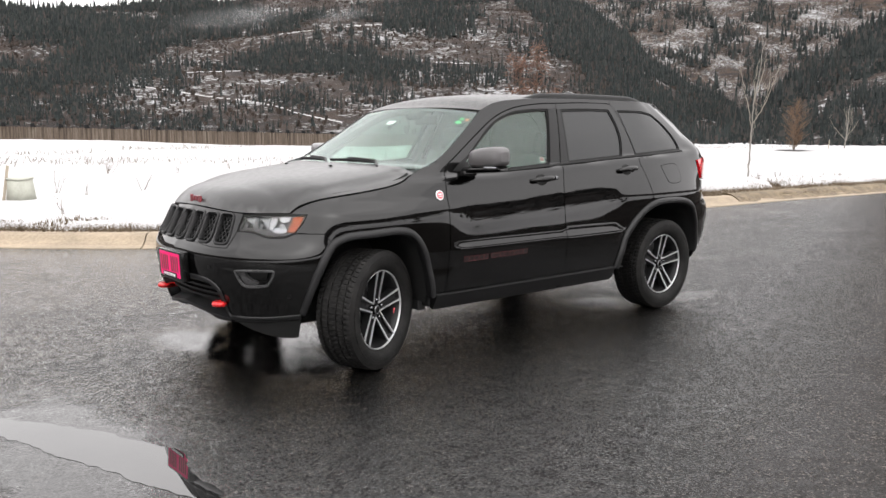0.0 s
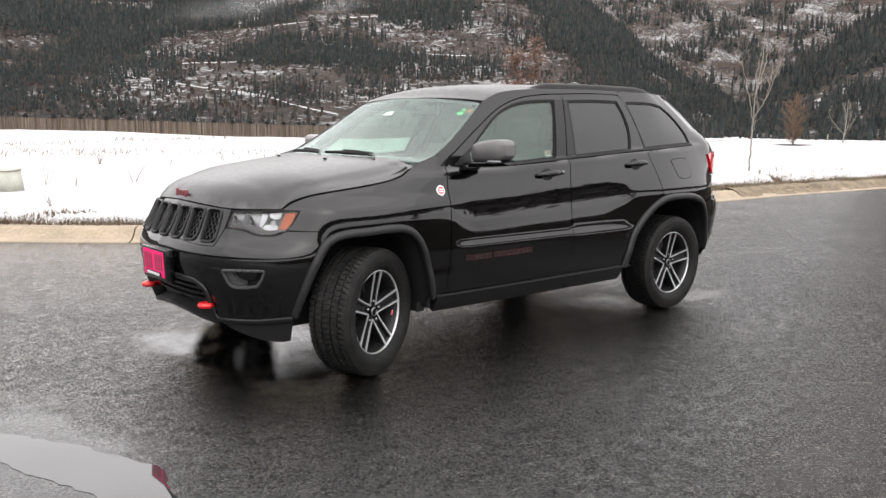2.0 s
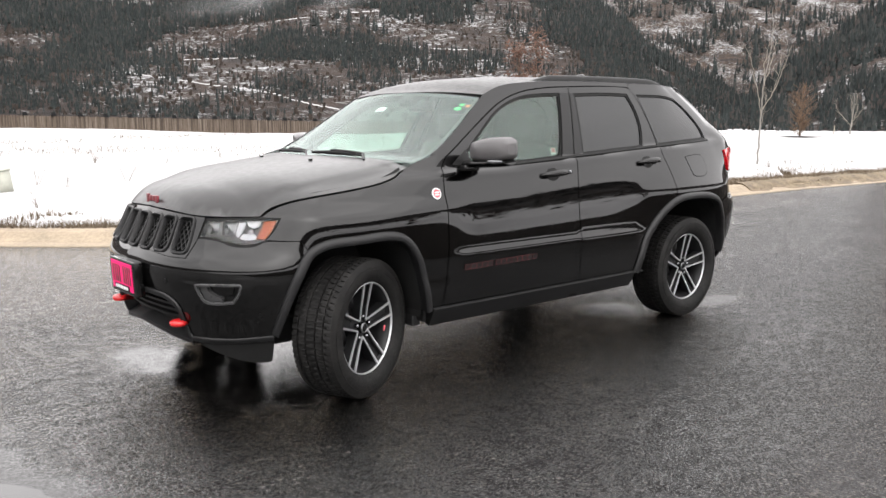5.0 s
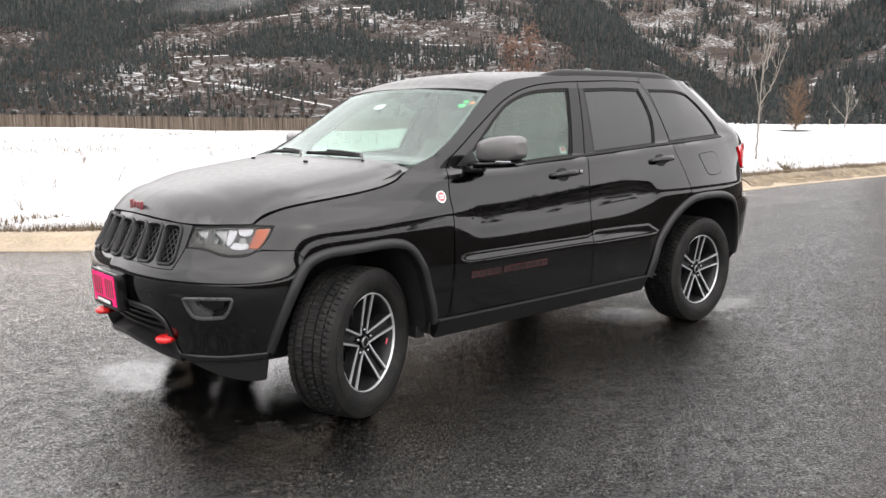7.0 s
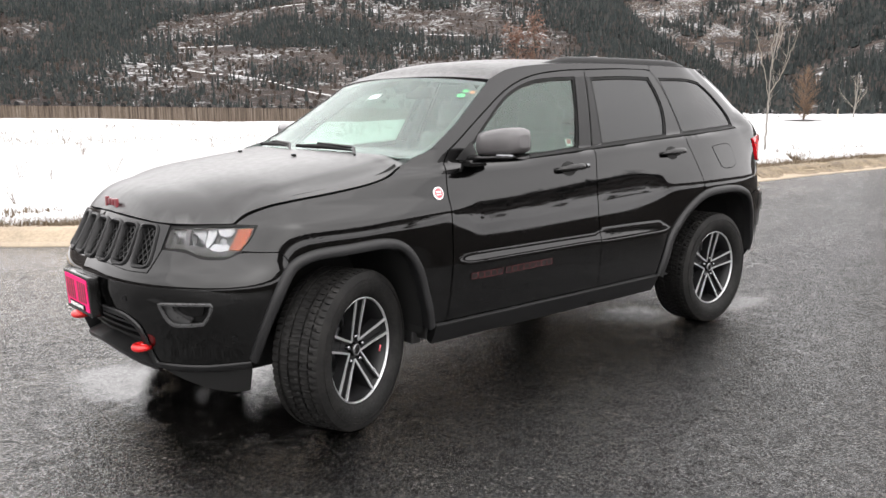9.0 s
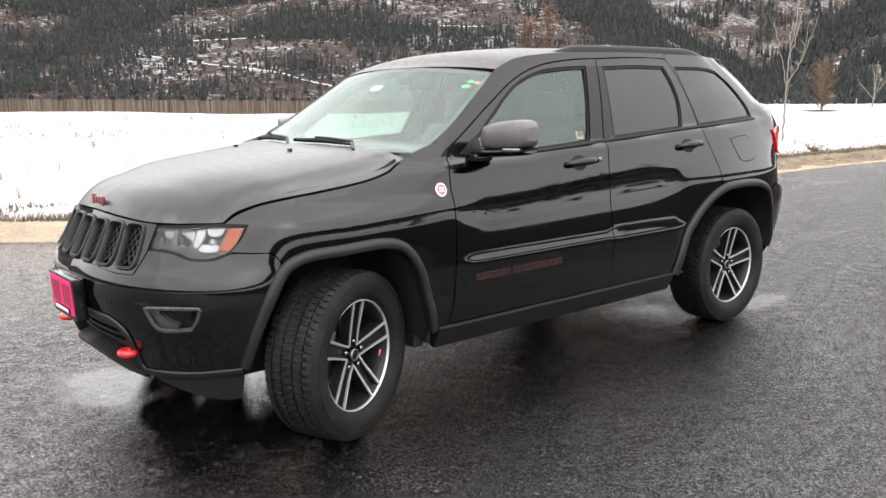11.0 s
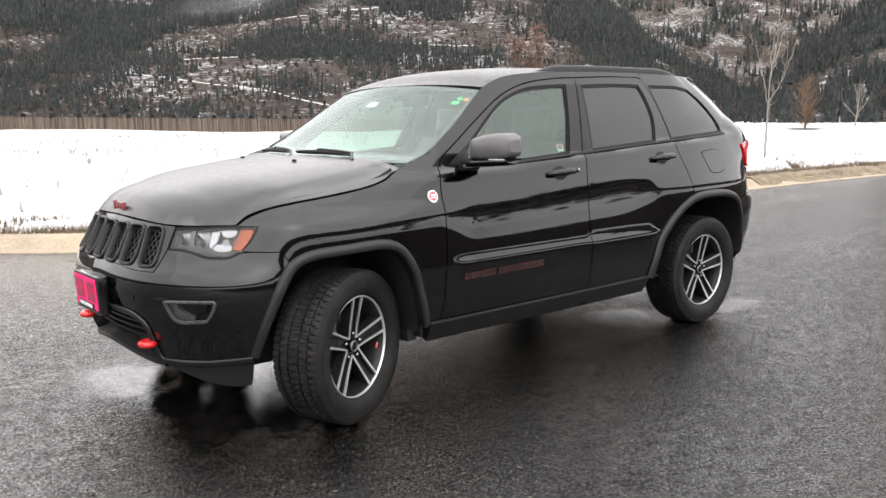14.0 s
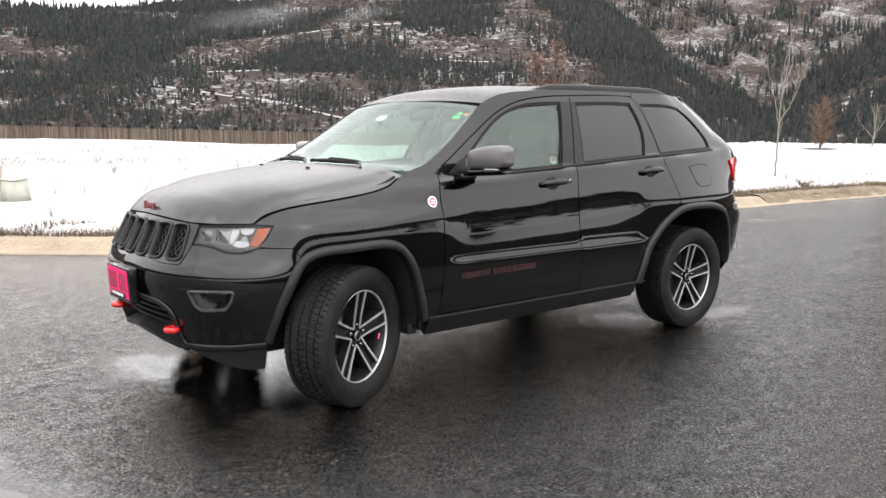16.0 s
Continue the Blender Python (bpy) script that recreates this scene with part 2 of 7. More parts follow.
M = {}
M["verge"] = verge_material()
M["water"] = water_material()
M["asphalt"] = asphalt_material()
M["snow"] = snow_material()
# brighter copy of the snow, for the unseen bank that the doors mirror
M["bright_bank_snow"] = plain("brightened_bank_snow", (0.80, 0.80, 0.81), 0.8, grain=0.16, scale=9, bump=0.4)
M["hill"] = hill_material("wooded_hillside", (0.043, 0.037, 0.035), (0.080, 0.060, 0.050), 0.598, 0.665, (1.0, 1.0, 2.6))
M["hill_bare"] = hill_material("bare_hillside", (0.042, 0.036, 0.034), (0.098, 0.070, 0.053), 0.59, 0.675, (1.5, 1.5, 0.5))
M["conifer"] = foliage_material("conifer_needles", (0.013, 0.0166, 0.0172), (0.033, 0.0395, 0.0375), dry=(0.050, 0.042, 0.038))
M["shrubwood"] = foliage_material("leafless_scrub", (0.03, 0.025, 0.022), (0.075, 0.058, 0.048))
M["concrete"] = plain("kerb_concrete", (0.255, 0.205, 0.145), 0.8, grain=0.35, scale=25, bump=0.4)
M["fence"] = fence_material()
M["post"] = plain("dark_post", (0.03, 0.026, 0.024), 0.8, grain=0.3)
M["post_cap"] = plain("black_post_cap", (0.003, 0.003, 0.0032), 0.7, grain=0.2, spec=0.2)
M["bark"] = plain("pale_bark", (0.2, 0.185, 0.165), 0.85, grain=0.4, scale=12)
M["twig"] = plain("pale_twigs", (0.24, 0.215, 0.18), 0.85, grain=0.3, scale=12)
M["larch"] = plain("rusty_twigs", (0.118, 0.070, 0.040), 0.85, grain=0.4, scale=6)
M["rust_leaf"] = plain("dry_rust_leaves", (0.10, 0.045, 0.026), 0.85, grain=0.5, scale=3)
M["weed"] = plain("dry_weed_stalks", (0.10, 0.07, 0.05), 0.9, grain=0.4, scale=10)
M["utility"] = plain("pale_green_steel", (0.38, 0.385, 0.33), 0.55, grain=0.15, scale=20)
M["stake"] = plain("pale_stake", (0.32, 0.28, 0.22), 0.8, grain=0.2)
M["litter"] = plain("dead_grass", (0.105, 0.078, 0.05), 0.9, grain=0.5, scale=30)


# ---- mesh helpers ----
def mesh_from(name, verts, faces, smooth=False):
    me = bpy.data.meshes.new(name)
    me.from_pydata([tuple(v) for v in verts], [], faces)
    if smooth:
        me.polygons.foreach_set("use_smooth", [True] * len(me.polygons))
    me.update()
    return me


def obj(name, verts, faces, material, parent=None, smooth=False, label=""):
    """One mesh object, under a parent if one is given."""
    me = mesh_from(name, verts, faces, smooth)
    me.materials.append(material)
    ob = new(name, me)
    if parent:
        ob.parent = parent
    if label:
        ob["label"] = label
    return ob


def part(name, bm, material, parent=None, label="", smooth=True):
    """A bmesh as one mesh object."""
    me = bpy.data.meshes.new(name)
    bm.normal_update()
    bm.to_mesh(me)
    bm.free()
    if smooth:
        me.polygons.foreach_set("use_smooth", [True] * len(me.polygons))
    me.materials.append(material)
    ob = new(name, me)
    if parent:
        ob.parent = parent
    if label:
        ob["label"] = label
    return ob


def lerp(a, b, t):
    return a + (b - a) * t


def interp(x, pts):
    """Smooth curve through (x, y) pairs."""
    xs = [p[0] for p in pts]
    if x <= xs[0]:
        return pts[0][1]
    if x >= xs[-1]:
        return pts[-1][1]
    i = max(k for k in range(len(xs) - 1) if xs[k] <= x)
    x0, y0 = pts[i]
    x1, y1 = pts[i + 1]
    h = x1 - x0

    def slope(k):
        if k <= 0 or k >= len(pts) - 1:
            j = min(max(k, 0), len(pts) - 2) if k <= 0 else len(pts) - 2
            return (pts[j + 1][1] - pts[j][1]) / (pts[j + 1][0] - pts[j][0])
        d0 = (pts[k][1] - pts[k - 1][1]) / (pts[k][0] - pts[k - 1][0])
        d1 = (pts[k + 1][1] - pts[k][1]) / (pts[k + 1][0] - pts[k][0])
        return 0.0 if d0 * d1 <= 0 else 2 * d0 * d1 / (d0 + d1)
    t = (x - x0) / h
    m0, m1 = slope(i) * h, slope(i + 1) * h
    return (2 * t**3 - 3 * t**2 + 1) * y0 + (t**3 - 2 * t**2 + t) * m0 + (-2 * t**3 + 3 * t**2) * y1 + (t**3 - t**2) * m1

# ---- the car's skin: plan outline, and how far it is set back at each height ----
PLAN = [(-2.365, 0.0), (-2.347, 0.25), (-2.293, 0.47), (-2.198, 0.65), (-2.07, 0.79), (-1.92, 0.88), (-1.75, 0.925), (-1.5, 0.947), (-1.0, 0.955), (0.0, 0.957), (1.0, 0.955), (1.5, 0.947), (1.85, 0.92), (2.115, 0.87), (2.28, 0.765), (2.385, 0.5), (2.42, 0.25), (2.43, 0.0)]


def catmull(pts, n=24, closed=False):
    """A smooth line through points."""
    P = [np.array(p, float) for p in pts]
    m = len(P)
    out = []
    for i in range(m if closed else m - 1):
        if closed:
            p0, p1, p2, p3 = P[(i - 1) % m], P[i], P[(i + 1) % m], P[(i + 2) % m]
        else:
            p1, p2 = P[i], P[i + 1]
            p0 = P[i - 1] if i > 0 else 2 * p1 - p2
            p3 = P[i + 2] if i + 2 < m else 2 * p2 - p1
        d = [max(1e-6, float(np.linalg.norm(b - a)) ** 0.5) for a, b in ((p0, p1), (p1, p2), (p2, p3))]
        t0, t1 = 0, d[0]
        t2, t3 = t1 + d[1], t1 + d[1] + d[2]
        for k in range(n):
            t = t1 + (t2 - t1) * k / n
            a1 = (t1 - t) / (t1 - t0) * p0 + (t - t0) / (t1 - t0) * p1
            a2 = (t2 - t) / (t2 - t1) * p1 + (t - t1) / (t2 - t1) * p2
            a3 = (t3 - t) / (t3 - t2) * p2 + (t - t2) / (t3 - t2) * p3
            b1 = (t2 - t) / (t2 - t0) * a1 + (t - t0) / (t2 - t0) * a2
            b2 = (t3 - t) / (t3 - t1) * a2 + (t - t1) / (t3 - t1) * a3
            out.append((t2 - t) / (t2 - t1) * b1 + (t - t1) / (t2 - t1) * b2)
    if not closed:
        out.append(P[-1])
    return out


_plan = np.array(catmull(PLAN, 40))
_len = np.concatenate([[0], np.cumsum(np.linalg.norm(np.diff(_plan, axis=0), axis=1))])
_mid = int(np.argmin(np.abs(_plan[:, 0])))
_len = _len - _len[_mid]                     # s = 0 beside the middle of the car
_tan = np.gradient(_plan, _len, axis=0)
for _ in range(30):                          # soften the turn of the outline
    _tan[1:-1] = 0.25 * _tan[:-2] + 0.5 * _tan[1:-1] + 0.25 * _tan[2:]
_tan[:, 0] *= np.clip((_len - _len[0]) / 0.12, 0, 1) * np.clip((_len[-1] - _len) / 0.12, 0, 1)
_tan /= np.linalg.norm(_tan, axis=1)[:, None]
S_FRONT, S_REAR = float(_len[0]), float(_len[-1])

TOP = [(-2.3, 0.90), (-2.1, 0.965), (-2.01, 1.0), (-1.92, 1.042), (-1.75, 1.08), (-1.5, 1.115), (-1.19, 1.172), (-0.95, 1.187), (-0.69, 1.185), (0.1, 1.222), (0.96, 1.27), (1.78, 1.305), (2.4, 1.32)]
SHOULDER = [(-0.7, 0.0055), (-0.5, 0.0065), (-0.42, 0.0088), (-0.332, 0.0142), (-0.28, 0.0192), (-0.229, 0.0252), (-0.192, 0.0314), (-0.12, 0.0462), (-0.06, 0.0600), (-0.028, 0.0715), (0.0, 0.105)]
FRONT = [(0.2, 0.16), (0.27, 0.13), (0.36, 0.09), (0.42, 0.07), (0.52, 0.035), (0.60, 0.012), (0.68, 0.0), (0.735, 0.004), (0.765, 0.016), (0.80, 0.04), (0.85, 0.07), (0.90, 0.095), (0.97, 0.13), (1.03, 0.165), (1.10, 0.24)]
LOW = [(0.2, 0.13), (0.3, 0.072), (0.4, 0.034), (0.5, 0.014), (0.6, 0.0), (0.75, -0.015)]
BACK = [(0.2, 0.22), (0.38, 0.12), (0.48, 0.05), (0.6, 0.015), (0.78, 0.0), (0.84, 0.008), (0.9, 0.035), (1.0, 0.045), (1.2, 0.045), (1.35, 0.06)]
LEAN = [(1.1, 0.0), (1.19, 0.0), (1.33, 0.07), (1.45, 0.17), (1.58, 0.30), (1.70, 0.43), (1.8, 0.54)]


def table(pts, lo, hi, n=400):
    xs = np.linspace(lo, hi, n)
    return xs, np.array([interp(float(x), pts) for x in xs])


_T = {k: table(p, p[0][0], p[-1][0]) for k, p in dict(TOP=TOP, SH=SHOULDER, FR=FRONT, LO=LOW, BK=BACK, LN=LEAN).items()}


def tab(k, x):
    return float(np.interp(x, *_T[k]))


def smooth(t):
    t = min(1.0, max(0.0, t))
    return t * t * (3 - 2 * t)


def setback(s, x0, z):
    h = z - tab("TOP", x0)
    if h > 0:
        d = 0.105 + 0.34 * h + 0.18 * h * h
    else:
        up = tab("SH", h)
        low = tab("LO", z)
        # the sharp ledge low on the doors
        a = smooth((x0 + 0.97) / 0.28) * smooth((0.94 - x0) / 0.15)
        up = up * lerp(0.45, 1.0, a) if z < 0.95 else up * lerp(lerp(0.45, 1.0, a), 1.0, smooth((z - 0.95) / 0.1))
        low += 0.014 * (1 - a) * smooth((z - 0.48) / 0.14)
        lo_edge, hi_edge = 0.685, lerp(0.70, 0.752, a)
        d = lerp(low, up, smooth((z - lo_edge) / (hi_edge - lo_edge + 1e-6)))
        # swollen wings over the wheels
        for wx, hz, amp, wide, tall in ((-1.45, 0.90, 0.022, 0.43, 0.15), (1.47, 0.95, 0.038, 0.60, 0.17)):
            d -= amp * math.exp(-abs((x0 - wx) / wide) ** 3 - ((z - hz) / tall) ** 2) * smooth(-h / 0.12)
    if x0 < -1.70:
        d = lerp(d, tab("FR", z), smooth((-1.70 - x0) / 0.42))
    if x0 > 1.75:
        b = tab("BK", z) if z < 1.3 else tab("BK", z) + max(0, h) * 0.42
        start = lerp(1.85, 2.14, smooth(h / 0.14))
        d = lerp(d, b, smooth((x0 - start) / lerp(0.4, 0.30, smooth(h / 0.14))))
    return d


def skin(s, z, off=0.0):
    """A point of the skin on the side where y is positive; off: outwards."""
    x0, y0 = float(np.interp(s, _len, _plan[:, 0])), float(np.interp(s, _len, _plan[:, 1]))
    tx, ty = float(np.interp(s, _len, _tan[:, 0])), float(np.interp(s, _len, _tan[:, 1]))
    d = setback(s, x0, z) - off
    x, y = x0 + ty * d, y0 - tx * d
    if z > 1.1:
        x -= tab("LN", z) * smooth((x0 - 1.15) / 0.95)
    return (x, y, z)

# ---- car materials ----
def paint_material(name, lo, hi, drops, ior=1.5):
    n = Nodes(name)
    d = n.noise(26, 6, 0.6)
    n.set(Base_Color=n.ramp(n.noise(600, 2), (0.4, (0.0002, 0.0002, 0.0002)), (0.7, (0.0005, 0.0005, 0.0006))), IOR=ior)
    n.set(Roughness=n.ramp(d, (0.35, lo), (0.75, hi)))
    if drops:
        v = n.put("ShaderNodeTexVoronoi", Vector=n.co.outputs["Object"], Scale=150.0)
        n.bump(n.ramp(v.outputs["Distance"], (0.12, 1.0), (0.34, 0.0)), drops, 0.0015)
    return n.m


def glass_material(name, tint, ior, rough=0.0, clear=1.0):
    """Solid glass, clear or tinted."""
    n = Nodes(name)
    n.set(Base_Color=col(tint), Roughness=rough, IOR=ior, Transmission_Weight=clear)
    return n.m


def pane_material(name, tint, f0, edge=1.0, sheen_tint=(1.0, 1.0, 1.0)):
    """Clear thin glass: what lies behind it shows through its tint, under a mirror gloss that grows towards the edge."""
    n = Nodes(name)
    n.t.nodes.remove(n.b)
    facing = n.put("ShaderNodeLayerWeight", Blend=0.5).outputs["Facing"]
    gloss = n.math("ADD", f0, n.math("MULTIPLY", n.math("POWER", facing, 5.0), edge * (1.0 - f0)), clamp=True)
    clear = n.put("ShaderNodeBsdfTransparent", Color=col(tint))
    sheen = n.put("ShaderNodeBsdfGlossy", Color=col(sheen_tint), Roughness=0.0)
    mixed = n.put("ShaderNodeMixShader", i0=gloss, i1=clear.outputs[0], i2=sheen.outputs[0])
    n.t.links.new(mixed.outputs[0], n.t.nodes["Material Output"].inputs[0])
    return n.m


def tyre_material():
    n = Nodes("tyre_rubber")
    a = n.noise(90, 5)
    dust = n.ramp(n.noise(14, 5), (0.45, 0.0), (0.7, 1.0))
    n.set(Base_Color=n.mix(n.math("MULTIPLY", dust, 0.5), (0.007, 0.0068, 0.0066), (0.022, 0.021, 0.0195)), Roughness=n.ramp(a, (0.3, 0.5), (0.7, 0.8)), Specular_IOR_Level=0.18)
    n.bump(a, 0.15, 0.002)
    return n.m


M["paint"] = paint_material("black_car_paint", 0.02, 0.07, 0.0)
M["paint_wet"] = paint_material("black_paint_with_rain_beads", 0.29, 0.36, 0.05, 1.54)
M["paint_roof"] = paint_material("black_roof_under_water_film", 0.30, 0.42, 0.4, 1.42)
M["trim"] = plain("satin_black_plastic", (0.0045, 0.0045, 0.0047), 0.45, grain=0.2, scale=300, bump=0.05, spec=0.3)
M["trim_grey"] = plain("dark_grey_trim", (0.011, 0.011, 0.0115), 0.42, grain=0.12, scale=200, spec=0.32)
M["mirror_cap"] = plain("grey_mirror_cap", (0.075, 0.071, 0.073), 0.38, grain=0.08, scale=300, coat=0.3)
M["rubber"] = plain("black_rubber", (0.003, 0.003, 0.003), 0.6, grain=0.1, spec=0.2)
M["gloss_black"] = plain("gloss_black_plastic", (0.002, 0.002, 0.002), 0.14, grain=0.1, spec=0.4)
M["glass"] = pane_material("clear_window_glass", (0.62, 0.73, 0.67), 0.058, 1.0, (0.95, 1.0, 0.98))
M["shield"] = pane_material("windscreen_glass", (0.85, 0.93, 0.90), 0.058, 0.36, (0.95, 1.0, 0.985))
M["tinted"] = glass_material("privacy_glass", (0.012, 0.0128, 0.0132), 1.46, 0.02, 0.10)
M["lens"] = glass_material("clear_lamp_lens", (0.97, 0.97, 0.975), 1.3)
M["chrome"] = plain("bright_chrome", (0.21, 0.215, 0.223), 0.2, metal=1.0, grain=0.05)
M["lampshell"] = plain("grey_lamp_shell", (0.045, 0.046, 0.048), 0.3, metal=0.85, grain=0.15)
M["reflector"] = plain("dull_reflector", (0.17, 0.173, 0.178), 0.24, metal=1.0, grain=0.08)
M["amber"] = plain("amber_reflector", (0.24, 0.042, 0.0015), 0.35, grain=0.25, scale=150, spec=0.2)
M["red_lens"] = plain("red_lamp_lens", (0.5, 0.008, 0.014), 0.15, grain=0.15, coat=1.0)
M["red"] = plain("red_powder_coat", (0.55, 0.012, 0.014), 0.35, grain=0.12, coat=0.4)
M["pink"] = plain("magenta_card", (0.85, 0.005, 0.16), 0.5, grain=0.06)
M["white"] = plain("white_print", (0.78, 0.78, 0.78), 0.5, grain=0.05)
M["redprint"] = plain("red_print", (0.6, 0.09, 0.11), 0.5, grain=0.1)
M["green"] = plain("green_sticker", (0.02, 0.55, 0.12), 0.5, grain=0.1)
M["orange"] = plain("orange_sticker", (0.8, 0.22, 0.03), 0.5, grain=0.1)
M["alloy"] = plain("machined_alloy", (0.52, 0.53, 0.54), 0.36, metal=0.7, grain=0.06, scale=200)
M["alloy_dark"] = plain("dark_painted_alloy", (0.008, 0.008, 0.0085), 0.4, grain=0.1, spec=0.35)
M["steel"] = plain("brake_steel", (0.25, 0.25, 0.26), 0.4, metal=1.0, grain=0.2)
M["tyre"] = tyre_material()
M["cabin"] = plain("black_cabin_plastic", (0.012, 0.012, 0.0125), 0.6, grain=0.2)
M["leather"] = plain("black_seat_leather", (0.022, 0.021, 0.021), 0.45, grain=0.25, scale=80)
M["liner"] = plain("grey_headliner", (0.3, 0.3, 0.29), 0.9, grain=0.1)
M["rededge"] = plain("dim_red_edge", (0.15, 0.03, 0.034), 0.4, grain=0.2)
M["badge_dark"] = plain("dark_badge", (0.006, 0.004, 0.004), 0.4, grain=0.1)
M["emblem"] = plain("dull_red_emblem", (0.15, 0.02, 0.028), 0.35, grain=0.1)
M["bezel"] = plain("satin_grey_bezel", (0.045, 0.045, 0.046), 0.3, grain=0.1, coat=0.3)
M["under"] = plain("dark_underbody", (0.004, 0.004, 0.004), 0.8, grain=0.3)

# ---- ground, road, kerb, snow field ----
KERB = [(-60, 52), (-30, 30), (-14, 17.2), (-6, 10.1), (-1.9, 6.45), (-0.5, 5.25), (1.0, 4.6), (3.5, 4.3), (7, 4.28), (12, 4.22), (17, 3.9), (30, 2.6), (70, -2.5), (160, -16)]


def kerb_y(x):
    return interp(x, KERB)


HEIGHTS = [(-0.3, 12.2, 0.16), (3.8, 19.4, 0.26), (15.9, 6.8, 0.36), (31, 13.5, 0.68), (39, 18, 0.66), (9.5, 52, 0.92), (12, 69, 0.25), (49, 79, -0.45), (70, 40, -0.5), (-25, 60, 0.9), (20, 35, 0.5), (90, 10, -0.9), (120, 30, -2.0), (32, 56, 0.2), (46, 60, -0.15), (60, 22, 0.1)]


def field_z(x, y):
    """Height of the snow field behind the kerb."""
    sw, sz = 1e-6, 0.0
    for px, py, pz in HEIGHTS:
        d2 = (x - px) ** 2 + (y - py) ** 2
        w = 1.0 / (d2 + 12.0) ** 1.5
        sw += w
        sz += w * pz
    z = sz / sw
    z += 0.05 * noise.noise(Vector((x * 0.35, y * 0.35, 0))) + 0.10 * noise.noise(Vector((x * 0.07, y * 0.07, 3))) + 0.02 * noise.noise(Vector((x * 1.7, y * 1.7, 9)))
    return z


def land_z(x, y):
    """Ground on both sides of the road: below the asphalt on it, snow beyond."""
    r = math.hypot(x, y)
    if y > kerb_y(x):
        d = y - kerb_y(x)
        edge = 0.95 + 0.35 * noise.noise(Vector((x * 0.8, 2.0, 0))) + 0.15 * noise.noise(Vector((x * 3.1, 5.0, 0)))
        edge += lerp(-0.05, 0.55, smooth((x - 2.0) / 6.0))
        if d < edge - 0.12:
            return -0.05 if d < 0.75 else 0.07
        k = min(1.0, max(0.0, (d - edge + 0.12) / 0.45))
        z = lerp(0.08, field_z(x, y), k * k * (3 - 2 * k))
        return z if r < 150 else lerp(z, -4.0, min(1, (r - 150) / 120))
    back = lerp(-26.0, -8.6, smooth((x - 1.0) / 14.0)) + 1.2 * noise.noise(Vector((x * 0.2, 0, 0)))
    if y < back:
        k = min(1.0, (back - y) / 2.2)
        return lerp(-0.05, 0.78 + 0.35 * noise.noise(Vector((x * 0.15, y * 0.15, 7))) + 0.12 * noise.noise(Vector((x * 0.7, y * 0.7, 7))) + 0.085 * min(52.0, back - y), k)
    return -0.05


def axis(lo, hi, parts):
    """Grid lines: parts of (to, step)."""
    v, out = lo, [lo]
    for to, step in parts:
        n = max(1, round((to - v) / step))
        out += [v + (to - v) * (i + 1) / n for i in range(n)]
        v = to
    return out


gx = axis(-800, 800, [(-420, 95), (-120, 30), (-40, 8), (-12, 2), (-5, 0.5), (22, 0.22), (46, 0.7), (90, 2.5), (200, 10), (420, 40), (800, 95)])
gy = axis(-800, 800, [(-420, 95), (-120, 40), (-30, 10), (-7, 0.6), (3, 5), (9.5, 0.16), (24, 0.6), (84, 2.0), (150, 8), (420, 40), (800, 95)])
gv = [(x, y, land_z(x, y)) for y in gy for x in gx]
nx = len(gx)
gf = [(j * nx + i, j * nx + i + 1, (j + 1) * nx + i + 1, (j + 1) * nx + i) for j in range(len(gy) - 1) for i in range(nx - 1)]
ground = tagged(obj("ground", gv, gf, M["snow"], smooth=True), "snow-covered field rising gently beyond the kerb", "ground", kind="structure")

# ploughed snow across the road, unseen: coloured brighter so the doors reflect it
ground.data.materials.append(M["bright_bank_snow"])
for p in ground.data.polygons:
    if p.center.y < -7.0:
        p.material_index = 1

# the road: one asphalt sheet up to the kerb
rx = axis(-60, 160, [(-14, 4), (22, 0.5), (160, 5)])
rv, rf = [], []
for x in rx:
    rv += [(x, -24.0, 0.0), (x, kerb_y(x) + 0.05, 0.0)]
for i in range(len(rx) - 1):
    rf.append((2 * i, 2 * i + 2, 2 * i + 3, 2 * i + 1))
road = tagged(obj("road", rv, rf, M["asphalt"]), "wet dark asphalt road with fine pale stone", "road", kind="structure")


def sweep(xs, profile, z0=0.0):
    """A strip along the kerb line: profile of (distance behind the line, height)."""
    vs, fs = [], []
    n = len(profile)
    for x in xs:
        y = kerb_y(x)
        sl = (kerb_y(x + 0.05) - kerb_y(x - 0.05)) / 0.1
        l = math.hypot(1, sl)
        nxn, nyn = -sl / l, 1 / l
        for d, z in profile:
            vs.append((x + nxn * d, y + nyn * d, z + z0))
    for i in range(len(xs) - 1):
        for k in range(n - 1):
            a = i * n + k
            fs.append((a, a + n, a + n + 1, a + 1))
    fs += [tuple(range(n - 1, -1, -1)), tuple((len(xs) - 1) * n + k for k in range(n))]
    return vs, fs


kerb = tagged(new("kerb"), "pale beige rolled concrete kerb with cracked joints", "kerb", kind="structure")
PROFILE = [(-0.02, -0.04), (0.0, 0.012), (0.16, 0.03), (0.24, 0.07), (0.33, 0.13), (0.40, 0.15), (0.62, 0.15), (0.64, 0.13), (0.64, -0.04)]
seg = [-30 + 2.45 * k for k in range(40)]
for x0 in seg:
    xs = [x0 + 0.008 + (2.434) * i / 8 for i in range(9)]
    v, f = sweep(xs, PROFILE, random.uniform(-0.004, 0.004))
    obj("kerb_stone", v, f, M["concrete"], kerb, smooth=False)

